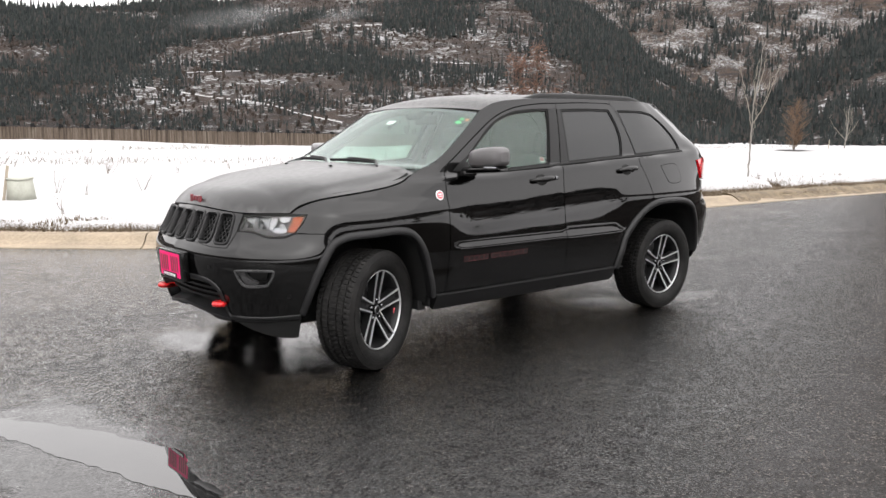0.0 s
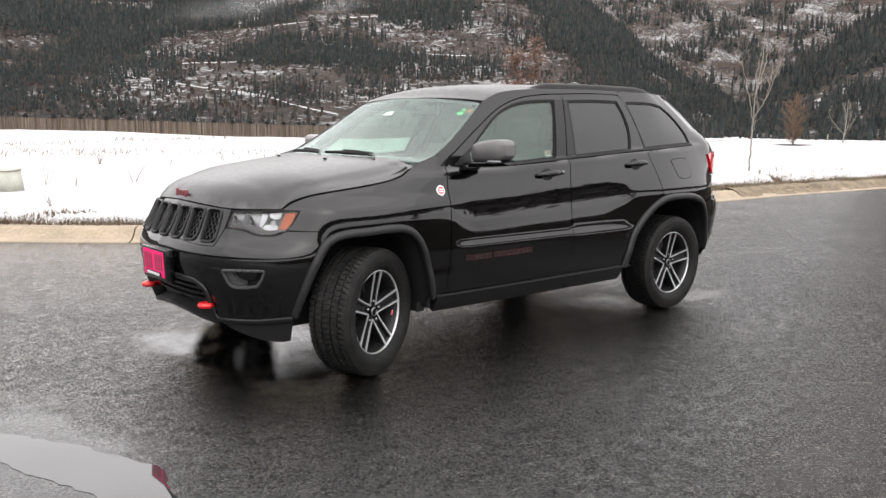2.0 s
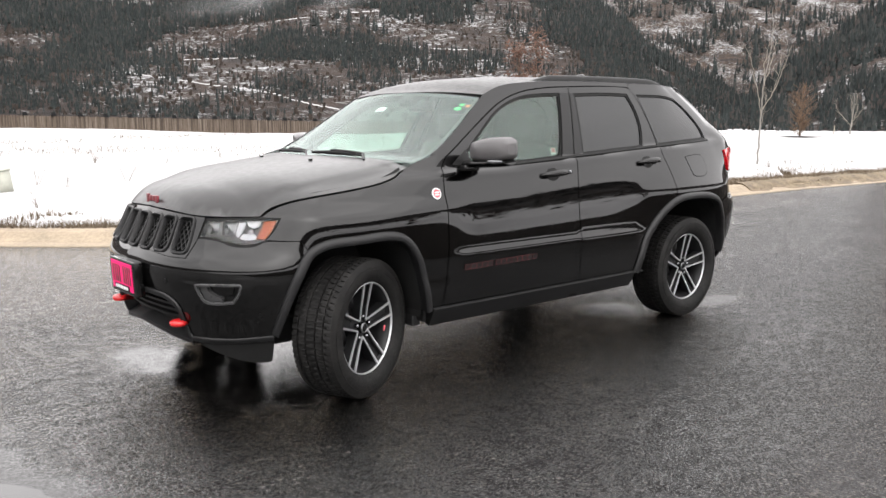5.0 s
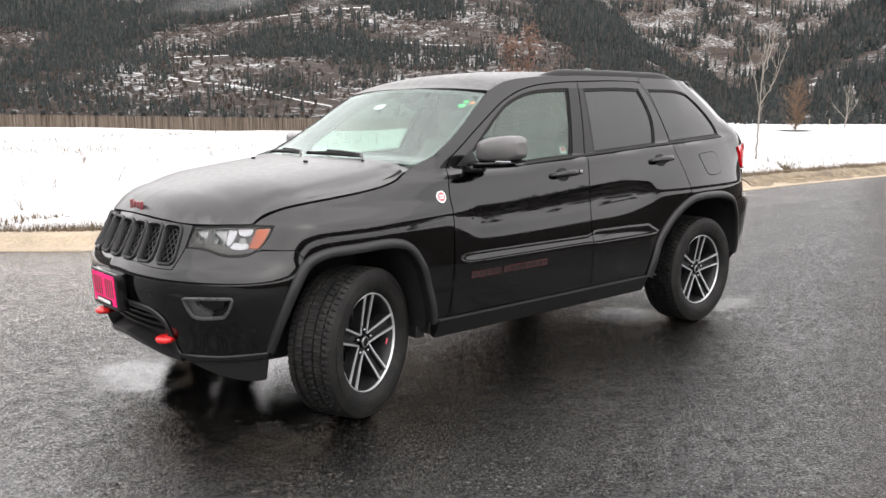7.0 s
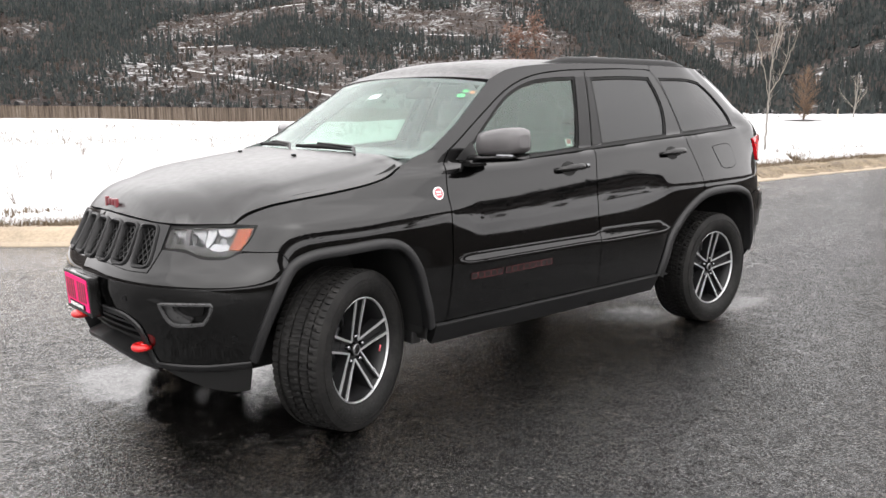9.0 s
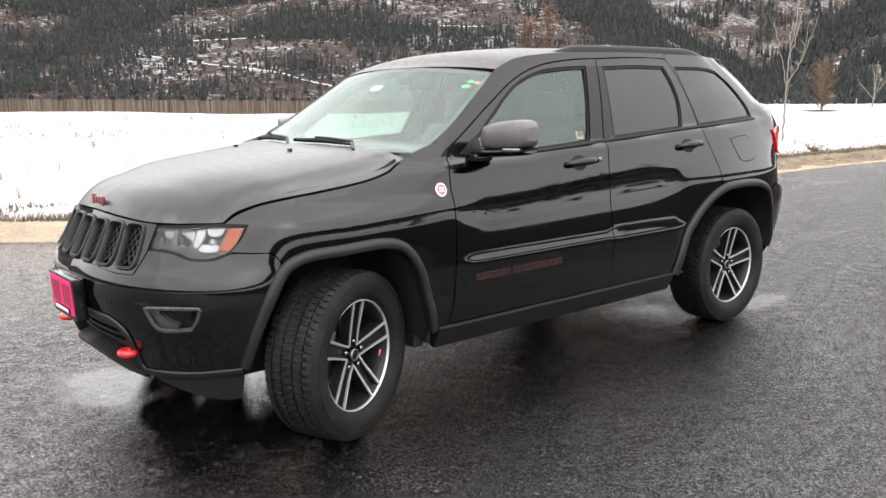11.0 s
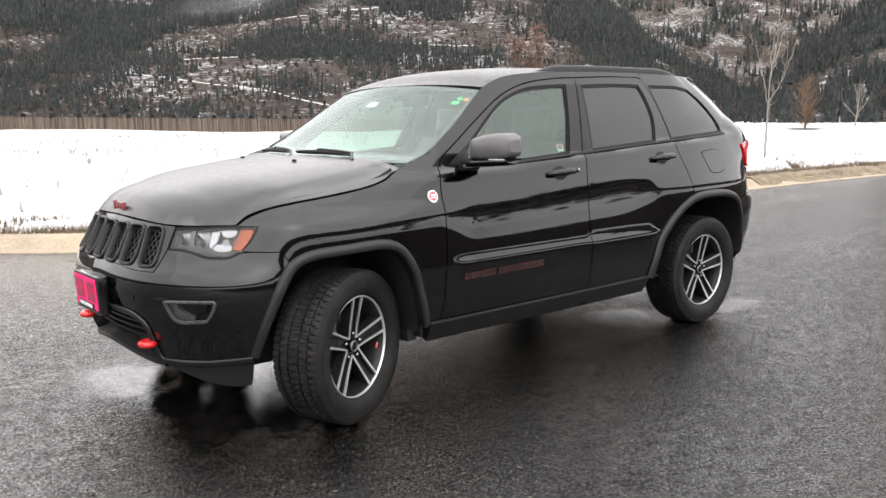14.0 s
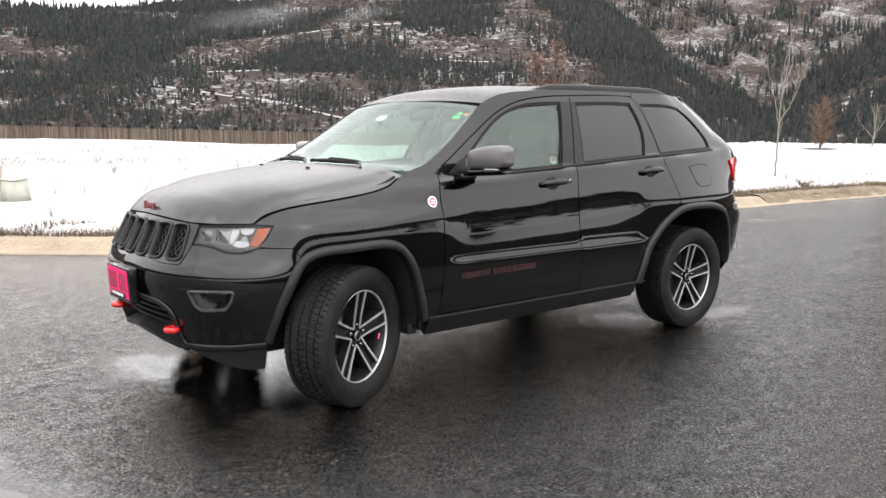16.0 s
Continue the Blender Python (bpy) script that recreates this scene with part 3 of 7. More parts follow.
# muddy strip with dead grass between kerb and snow
vx = axis(-30, 68, [(-6, 1.0), (24, 0.12), (68, 1.0)])
vprof = [(0.60, 0.10), (0.64, 0.135), (0.8, 0.15), (0.95, 0.14), (1.15, 0.15), (1.35, 0.14), (1.6, 0.14), (1.85, 0.10), (2.0, 0.02)]
vv, vf = sweep(vx, vprof)
vv = [(x, y, z + 0.025 * noise.noise(Vector((x * 2.3, y * 2.3, 4))) + 0.012 * noise.noise(Vector((x * 9, y * 9, 6)))) for x, y, z in vv]
tagged(obj("verge", vv, vf, M["verge"], smooth=True), "muddy verge with dead grass along the kerb", "verge", kind="structure")

# soil and litter washed over the kerb further along
mx = axis(11.6, 44, [(26, 0.10), (44, 0.6)])
mv, mf = sweep(mx, [(0.05, 0.012), (0.16, 0.048), (0.24, 0.092), (0.30, 0.135), (0.38, 0.172), (0.50, 0.188), (0.62, 0.186), (0.72, 0.17), (0.80, 0.10)])
mv = [(x, y + 0.07 * noise.noise(Vector((x * 1.3, k % 9, 2))), z + 0.022 * noise.noise(Vector((x * 3.1, y * 3.1, 4))) - 0.02 * max(0.0, noise.noise(Vector((x * 0.7, 1.0, 9))))) for k, (x, y, z) in enumerate(mv)]
tagged(obj("washed_soil", mv, mf, M["verge"], smooth=True), "brown wet soil and litter washed over the kerb", "soil", kind="structure")

# standing water on the asphalt
def puddle(outline, seed):
    out = []
    for p in catmull(outline, 30, True):
        q = Vector((p[0] * 3, p[1] * 3, seed))
        out.append(Vector((p[0] + 0.035 * noise.noise(q) + 0.02 * noise.noise(q * 5), p[1] + 0.035 * noise.noise(q + Vector((9, 0, 0))) + 0.02 * noise.noise(q * 5 + Vector((5, 0, 0))))))
    cv, _, cf, *_ = geometry.delaunay_2d_cdt(out, [(i, (i + 1) % len(out)) for i in range(len(out))], [], 1, 1e-6)
    return obj("puddle", [(c.x, c.y, 0.0015) for c in cv], [tuple(f) for f in cf], M["water"])


tagged(puddle([(-4.2, 0.2), (-3.62, -0.32), (-3.30, -0.74), (-3.136, -1.06), (-3.0, -1.41), (-3.03, -1.76), (-3.02, -2.01), (-3.08, -2.06), (-3.15, -1.90), (-3.27, -1.66), (-3.38, -1.27), (-3.50, -0.90), (-3.66, -0.55), (-4.05, -0.35), (-4.5, -0.1), (-4.5, 0.1)], 3), "shallow clear rain puddle on the asphalt", "puddle")

# ---- far hills ----
AZ0 = 0.70


def polar(px):
    """Heading, from straight ahead along +y towards +x."""
    return AZ0 + math.atan(px)


class Hill:
    """A slope in rings round the place: heading and distance, with a crest."""

    def __init__(self, a0, a1, na, r0, r1, nr, crest, foot, seed, rough):
        self.a0, self.a1, self.r0, self.r1, self.crest, self.foot, self.seed, self.rough = a0, a1, r0, r1, crest, foot, seed, rough
        self.na, self.nr = na, nr

    def z(self, a, r):
        t = min(1.0, max(0.0, (r - self.r0) / (self.r1 - self.r0)))
        top = self.crest(a) * self.r1
        x, y = r * math.sin(a), r * math.cos(a)
        e = self.rough * t * (1.15 - t)
        n = noise.fractal(Vector((x * 0.0042, y * 0.0042, self.seed)), 0.9, 2.1, 5) * 46 + noise.noise(Vector((x * 0.02, y * 0.02, self.seed))) * 9
        return lerp(self.foot, top, t ** 1.15) + e * n

    def place(self, a, r, up=0.0):
        return (r * math.sin(a), r * math.cos(a), self.z(a, r) + up)

    def mesh(self, name, material):
        vs, fs = [], []
        for i in range(self.na + 1):
            a = lerp(self.a0, self.a1, i / self.na)
            for j in range(self.nr + 1):
                vs.append(self.place(a, lerp(self.r0, self.r1, j / self.nr)))
            x, y, z = vs[-1]
            vs.append((x * 1.08, y * 1.08, z - 60))
        n = self.nr + 2
        for i in range(self.na):
            for j in range(n - 1):
                a = i * n + j
                fs.append((a, a + n, a + n + 1, a + 1))
        return obj(name, vs, fs, material, smooth=True)


def crest_main(a):
    """Rise of the near hillside's crest per metre, by heading."""
    u = math.tan(max(-1.2, min(1.2, a - AZ0)))
    v = interp(u, [(-1.2, 0.16), (-0.53, 0.129), (-0.46, 0.128), (-0.36, 0.134), (-0.28, 0.140), (-0.1, 0.158), (0.08, 0.160), (0.14, 0.145), (0.22, 0.10), (0.30, 0.05), (0.36, 0.012), (0.40, 0.0), (0.6, 0.0), (1.2, 0.06)])
    if abs(a - AZ0) > 1.0:
        v = lerp(v, 0.152 + 0.012 * math.sin(a * 3.0), min(1, (abs(a - AZ0) - 1.0) / 0.4))
    return v


def crest_right(a):
    u = math.tan(max(-1.2, min(1.2, a - AZ0)))
    return interp(u, [(0.30, -0.02), (0.36, 0.012), (0.42, 0.055), (0.52, 0.11), (0.7, 0.13), (1.2, 0.13)])


def crest_back(a):
    u = math.tan(max(-1.2, min(1.2, a - AZ0)))
    return interp(u, [(-1.0, 0.12), (-0.5, 0.124), (-0.3, 0.128), (-0.1, 0.145), (0.1, 0.165), (0.3, 0.17), (0.5, 0.165), (1.0, 0.15)])


hill_main = Hill(AZ0 - math.pi, AZ0 + math.pi, 800, 430, 1500, 70, crest_main, -5, 2.0, 1.0)
hill_back = Hill(AZ0 - 0.80, AZ0 + 0.85, 260, 1600, 2900, 50, crest_back, 0, 5.0, 1.3)
hill_right = Hill(AZ0 + 0.26, AZ0 + 0.95, 120, 400, 900, 40, crest_right, -6, 8.0, 0.5)
tagged(hill_main.mesh("hillside", M["hill"]), "wooded mountainside with patches of snow", "hillside", kind="structure")
tagged(hill_back.mesh("mountain", M["hill_bare"]), "brown bare mountain with thin snow and rock", "mountain", kind="structure")
tagged(hill_right.mesh("wooded_hill", M["hill"]), "dark wooded hill", "hillside", kind="structure")


def conifers(name, hill, count, a0, a1, r0, r1, size, dense, seed, material, label, thin=0.0):
    """Many small firs on a slope, in one mesh: two or three ragged cones each."""
    rnd = random.Random(seed)
    vs, fs = [], []
    done = tries = 0
    while done < count and tries < count * 12:
        tries += 1
        a = rnd.uniform(a0, a1)
        r = math.sqrt(rnd.uniform(r0 * r0, r1 * r1))
        x, y = r * math.sin(a), r * math.cos(a)
        d = noise.fractal(Vector((x * 0.008, y * 0.008, seed)), 0.8, 2.0, 4) * 1.25 + dense(a, r)
        if rnd.random() > d:
            continue
        done += 1
        z = hill.z(a, r)
        h = size * lerp(0.56, 1.25, smooth((r - 400) / 800)) * (0.35 + 0.6 * rnd.random() + 1.1 * rnd.random() ** 4)
        w = h * rnd.uniform(0.11, 0.19)
        lean = rnd.uniform(-0.03, 0.03) * h
        for k, (b, t, s) in enumerate(((0.04, 0.42, 1.0), (0.24, 0.62, 0.82), (0.45, 0.82, 0.60), (0.66, 1.0, 0.38))):
            n0 = len(vs)
            m = 6
            ph = rnd.random() * 6.3
            for i in range(m):
                an = ph + i * math.tau / m
                q = w * s * rnd.uniform(0.65, 1.25)
                vs.append((x + q * math.cos(an), y + q * math.sin(an), z + h * (b + rnd.uniform(-0.05, 0.05))))
            vs.append((x + lean * t, y, z + h * t))
            fs += [(n0 + i, n0 + (i + 1) % m, n0 + m) for i in range(m)]
    ob = obj(name, vs, fs, material)
    return tagged(ob, label, "forest", kind="stuff")


def dense_main(a, r):
    u = math.tan(max(-1.2, min(1.2, a - AZ0)))
    t = (r - 430) / 1070
    v = 0.10 + 0.33 * max(0.0, min(1.0, (-0.12 - u) / 0.3))
    v -= 0.42 * max(0.0, (t - 0.72) / 0.28) * (1.0 if u < -0.1 else 0.0)
    v += 0.7 * max(0.0, 1 - abs(u - (0.14 + 0.12 * (1 - t))) / 0.09)
    return v


conifers("forest", hill_main, 30000, AZ0 - 0.62, AZ0 + 0.42, 435, 1500, 10.0, dense_main, 11, M["conifer"], "dense dark firs on the mountainside")
conifers("forest", hill_main, 7000, AZ0 + 0.5, AZ0 + math.tau - 0.62, 440, 1480, 17, lambda a, r: 0.6, 12, M["conifer"], "dark firs on the hills around")
conifers("forest", hill_back, 6000, AZ0 - 0.1, AZ0 + 0.62, 1600, 2850, 18, lambda a, r: 0.20 - 0.16 * (r - 1600) / 1250, 13, M["conifer"], "scattered firs on the bare mountain")
conifers("forest", hill_right, 7000, AZ0 + 0.27, AZ0 + 0.7, 402, 895, 13.5, lambda a, r: 0.55, 14, M["conifer"], "dense dark firs on the low hill")


def scrub(name, hill, count, a0, a1, r0, r1, seed):
    """Low leafless brush on a slope, in one mesh."""
    rnd = random.Random(seed)
    vs, fs = [], []
    for _ in range(count):
        a, r = rnd.uniform(a0, a1), math.sqrt(rnd.uniform(r0 * r0, r1 * r1))
        x, y, z = hill.place(a, r)
        h, w = rnd.uniform(1.2, 3.6), rnd.uniform(0.6, 1.8)
        for k in range(3):
            an = rnd.random() * 3.14
            dx, dy = w * math.cos(an), w * math.sin(an)
            n0 = len(vs)
            vs += [(x - dx * 0.4, y - dy * 0.4, z), (x + dx * 0.4, y + dy * 0.4, z), (x + dx, y + dy, z + h * rnd.uniform(0.5, 1)), (x, y, z + h), (x - dx, y - dy, z + h * rnd.uniform(0.5, 1))]
            fs.append((n0, n0 + 1, n0 + 2, n0 + 3, n0 + 4))
    return tagged(obj(name, vs, fs, M["shrubwood"]), "leafless brown brush on the slopes", "brush", kind="stuff")


scrub("brush", hill_main, 9000, AZ0 - 0.6, AZ0 + 0.4, 432, 1400, 31)
scrub("brush", hill_back, 3000, AZ0 - 0.05, AZ0 + 0.6, 1620, 2800, 32)

# dark bushes in the snow across the road
rnd = random.Random(33)
vs, fs = [], []
for _ in range(800):
    x, y = rnd.uniform(2, 90), rnd.uniform(-70, -12)
    if noise.noise(Vector((x * 0.09, y * 0.09, 4.0))) < 0.02:
        continue
    z = land_z(x, y)
    h, w = rnd.uniform(0.10, 0.38), rnd.uniform(0.2, 0.8)
    for k in range(3):
        an = rnd.random() * 3.14
        dx, dy = w * math.cos(an), w * math.sin(an)
        n0 = len(vs)
        vs += [(x - dx * 0.4, y - dy * 0.4, z - 0.1), (x + dx * 0.4, y + dy * 0.4, z - 0.1), (x + dx, y + dy, z + h * rnd.uniform(0.4, 1)), (x, y, z + h), (x - dx, y - dy, z + h * rnd.uniform(0.4, 1))]
        fs.append((n0, n0 + 1, n0 + 2, n0 + 3, n0 + 4))
tagged(obj("brush", vs, fs, M["shrubwood"]), "leafless brown bushes in the snow across the road", "brush", kind="stuff")


def mist_sheet(u0, u1, e0, e1, r, seed):
    """A thin shred of mist hanging before the mountainside."""
    n = Nodes("thin_mist")
    n.t.nodes.remove(n.b)
    vs, fs, uv = [], [], []
    for i in range(13):
        for j in range(7):
            a = AZ0 + math.atan(lerp(u0, u1, i / 12))
            rr = r + 18 * noise.noise(Vector((i * 0.7, j * 0.7, seed)))
            vs.append((rr * math.sin(a), rr * math.cos(a), 1.5 + rr * lerp(e0, e1, j / 6)))
            uv.append((i / 12, j / 6))
    for i in range(12):
        for j in range(6):
            k = i * 7 + j
            fs.append((k, k + 7, k + 8, k + 1))
    ob = obj("mist", vs, fs, n.m, smooth=True)
    lay = ob.data.uv_layers.new(name="place")
    for lp in ob.data.loops:
        lay.data[lp.index].uv = uv[lp.vertex_index]
    pl = n.put("ShaderNodeSeparateXYZ", Vector=n.co.outputs["UV"])
    dx = n.math("SUBTRACT", pl.outputs["X"], 0.5)
    # the shred climbs to one side
    dy = n.math("SUBTRACT", n.math("SUBTRACT", pl.outputs["Y"], 0.5), n.math("MULTIPLY", dx, 0.35))
    d = n.math("ADD", n.math("MULTIPLY", n.math("MULTIPLY", dx, dx), 4.0), n.math("MULTIPLY", n.math("MULTIPLY", dy, dy), 14.0))
    body = n.math("SUBTRACT", 1.0, d, clamp=True)
    f = n.math("MULTIPLY", n.math("MULTIPLY", body, body), n.ramp(n.noise(0.016, 5, 0.6), (0.36, 0.05), (0.66, 0.62)))
    clear, white = n.put("ShaderNodeBsdfTransparent"), n.put("ShaderNodeBsdfDiffuse", Color=(0.34, 0.34, 0.345, 1))
    mixed = n.put("ShaderNodeMixShader", i0=f, i1=clear.outputs[0], i2=white.outputs[0])
    n.t.links.new(mixed.outputs[0], n.t.nodes["Material Output"].inputs[0])
    return tagged(ob, "thin grey mist drifting before the wooded mountainside", "mist", kind="stuff")


mist_sheet(-0.33, -0.16, 0.098, 0.152, 1010, 1.0)
mist_sheet(-0.16, -0.075, 0.112, 0.150, 990, 2.0)

# snowed-up forest tracks across the hillside
def track(points, width):
    pts = []
    for u, e in catmull(points, 16):
        a = AZ0 + math.atan(u)
        r = 440.0
        while r < 1490 and (hill_main.z(a, r) - 1.5) / r < e:
            r += 4.0
        pts.append((a, r))
    vs, fs = [], []
    for a, r in pts:
        vs += [hill_main.place(a, r - width * 0.5, 0.7), hill_main.place(a, r + width * 0.5, 1.0)]
    for i in range(len(pts) - 1):
        # brush hides short stretches
        if noise.noise(Vector((i * 0.83, width, 3.0))) < 0.30:
            fs.append((2 * i, 2 * i + 2, 2 * i + 3, 2 * i + 1))
    return tagged(obj("forest_track", vs, fs, M["snow"], smooth=True), "snow-covered forest track across the hillside", "track", kind="structure")


track([(-0.455, 0.055), (-0.39, 0.050), (-0.32, 0.042), (-0.255, 0.034), (-0.20, 0.027), (-0.17, 0.018), (-0.12, 0.008)], 1.8)
track([(-0.39, 0.056), (-0.32, 0.062), (-0.24, 0.066), (-0.19, 0.070), (-0.15, 0.074)], 1.5)
track([(-0.19, 0.108), (-0.12, 0.117), (-0.055, 0.122), (0.01, 0.127)], 2.2)
track([(-0.085, 0.131), (-0.03, 0.129), (0.01, 0.127)], 2.4)
track([(-0.17, 0.090), (-0.08, 0.084), (0.0, 0.078), (0.04, 0.077)], 1.8)

# ---- fence ----
def box(bm, centre, size, turn=None, bevel=0.0):
    """A box with softened edges, added to a bmesh."""
    m = Matrix.Translation(centre) @ (turn.to_4x4() if turn else Matrix()) @ Matrix.Diagonal((*size, 1))
    r = bmesh.ops.create_cube(bm, size=1, matrix=m)
    if bevel:
        es = list({e for v in r["verts"] for e in v.link_edges})
        bmesh.ops.bevel(bm, geom=es, offset=bevel, segments=2, affect="EDGES", profile=0.7)
    return bm


F0, F1 = Vector((12.29, 67.95)), Vector((49.42, 78.81))
fence = tagged(new("wooden_fence"), "long weathered brown wooden board fence behind the snow", "fence")
fdir = (F1 - F0) / 16


def fence_top(k):
    return lerp(1.75, 1.14, k / 16)


brd = random.Random(4)
for k in range(-16, 26):
    p = F0 + fdir * k
    zt = fence_top(k)
    bm = bmesh.new()
    bmesh.ops.create_cube(bm, size=1, matrix=Matrix.Translation((p.x, p.y, zt - 0.85)) @ Matrix.Diagonal((0.13, 0.13, 2.0, 1)))
    post = part("post", bm, M["fence"], fence, smooth=False)
    bm = bmesh.new()
    bmesh.ops.create_cone(bm, cap_ends=True, segments=4, radius1=0.30, radius2=0.17, depth=0.30, matrix=Matrix.Translation((p.x, p.y, zt + 0.14)) @ Matrix.Rotation(math.pi / 4, 4, "Z"))
    part("post_cap", bm, M["post_cap"], post, smooth=False)
    q = fdir * 0.5
    bm = bmesh.new()
    box(bm, (p.x + q.x, p.y + q.y, (zt + fence_top(k + 1)) * 0.5 + 0.06), (fdir.length - 0.1, 0.10, 0.07), Matrix.Rotation(math.atan2(fdir.y, fdir.x), 3, "Z"))
    part("top_rail", bm, M["post"], fence, smooth=False)
    # boards lapped edge to edge in one panel
    vs, fs = [], []
    nb = 16
    nrm = Vector((-fdir.y, fdir.x)).normalized()
    for i in range(nb):
        top = lerp(zt, fence_top(k + 1), i / nb) + brd.uniform(-0.05, 0.04)
        lap = 0.015 if i % 2 else -0.015
        for e in (0.0, 1.0):
            q = p + fdir * ((i + e) / nb)
            for dy in (-0.012, 0.012):
                for z in (-1.2, top):
                    vs.append((q.x + nrm.x * (lap + dy), q.y + nrm.y * (lap + dy), z))
        n0 = 8 * i
        fs += [(n0, n0 + 4, n0 + 5, n0 + 1), (n0 + 2, n0 + 3, n0 + 7, n0 + 6), (n0 + 1, n0 + 5, n0 + 7, n0 + 3)]
        if i:
            fs += [(n0 - 4, n0, n0 + 1, n0 - 3), (n0 - 2, n0 - 1, n0 + 3, n0 + 2)]
    obj("fence_panel", vs, fs, M["fence"], fence)


# ---- trees, weeds and things in the snow ----
def prism(vs, fs, p, q, r0, r1, n=5):
    d = (q - p).normalized()
    a = d.cross(Vector((0, 0, 1)))
    a = a.normalized() if a.length > 1e-3 else Vector((1, 0, 0))
    b = d.cross(a)
    n0 = len(vs)
    for c, r in ((p, r0), (q, r1)):
        for k in range(n):
            an = k * math.tau / n
            vs.append(c + a * (r * math.cos(an)) + b * (r * math.sin(an)))
    fs += [(n0 + k, n0 + (k + 1) % n, n0 + n + (k + 1) % n, n0 + n + k) for k in range(n)]


def branch(rnd, vs, fs, p, d, length, r, depth, spread, up, kids):
    """A crooked limb with side shoots."""
    steps = 5 if depth > 1 else 3
    q = p
    for i in range(steps):
        d = (d + Vector((rnd.gauss(0, 0.10), rnd.gauss(0, 0.10), up * 0.12))).normalized()
        nq = q + d * (length / steps)
        prism(vs, fs, q, nq, r * (1 - i / steps * 0.75), r * (1 - (i + 1) / steps * 0.75), 5 if depth > 1 else 3)
        if depth > 0:
            for _ in range(kids):
                if rnd.random() < 0.8:
                    o = Vector((rnd.gauss(0, 1), rnd.gauss(0, 1), rnd.gauss(0, 0.4))).normalized()
                    nd = (d + o * spread).normalized()
                    branch(rnd, vs, fs, q.lerp(nq, rnd.random()), nd, length * rnd.uniform(0.32, 0.62) * (1 - 0.4 * i / steps), r * 0.42, depth - 1, spread, up, kids)
        q = nq


def bare_tree(name, base, height, trunk_h, r, limbs, depth, spread, up, kids, seed, bark, twig, label, category):
    rnd = random.Random(seed)
    t = tagged(new(name), label, category)
    t.location = base
    vs, fs = [], []
    p, d = Vector((0, 0, -0.15)), Vector((0.03, 0.02, 1)).normalized()
    n = 8
    pts = [p]
    for i in range(n):
        d = (d + Vector((rnd.gauss(0, 0.045), rnd.gauss(0, 0.045), 0.05))).normalized()
        q = p + d * ((height + 0.15) / n)
        prism(vs, fs, p, q, r * (1 - 0.85 * i / n), r * (1 - 0.85 * (i + 1) / n), 7)
        p = q
        pts.append(p)
    obj("trunk", vs, fs, bark, t, smooth=True)
    vs, fs = [], []
    for k in range(limbs):
        h = lerp(trunk_h, height * 0.92, (k + 0.5) / limbs)
        i = min(n - 1, int(h / height * n))
        p = pts[i].lerp(pts[i + 1], h / height * n - i)
        an = k * 2.4 + rnd.uniform(-0.4, 0.4)
        d = Vector((math.cos(an) * spread, math.sin(an) * spread, up)).normalized()
        branch(rnd, vs, fs, p, d, (height - h) * rnd.uniform(0.55, 0.85) + 0.15 * height * 0.3, r * 0.42 * (1 - 0.6 * h / height), depth, 0.75, 1.0, kids)
    obj("crown", vs, fs, twig, t)
    return t


def ground_at(x, y):
    return (x, y, field_z(x, y) - 0.02)


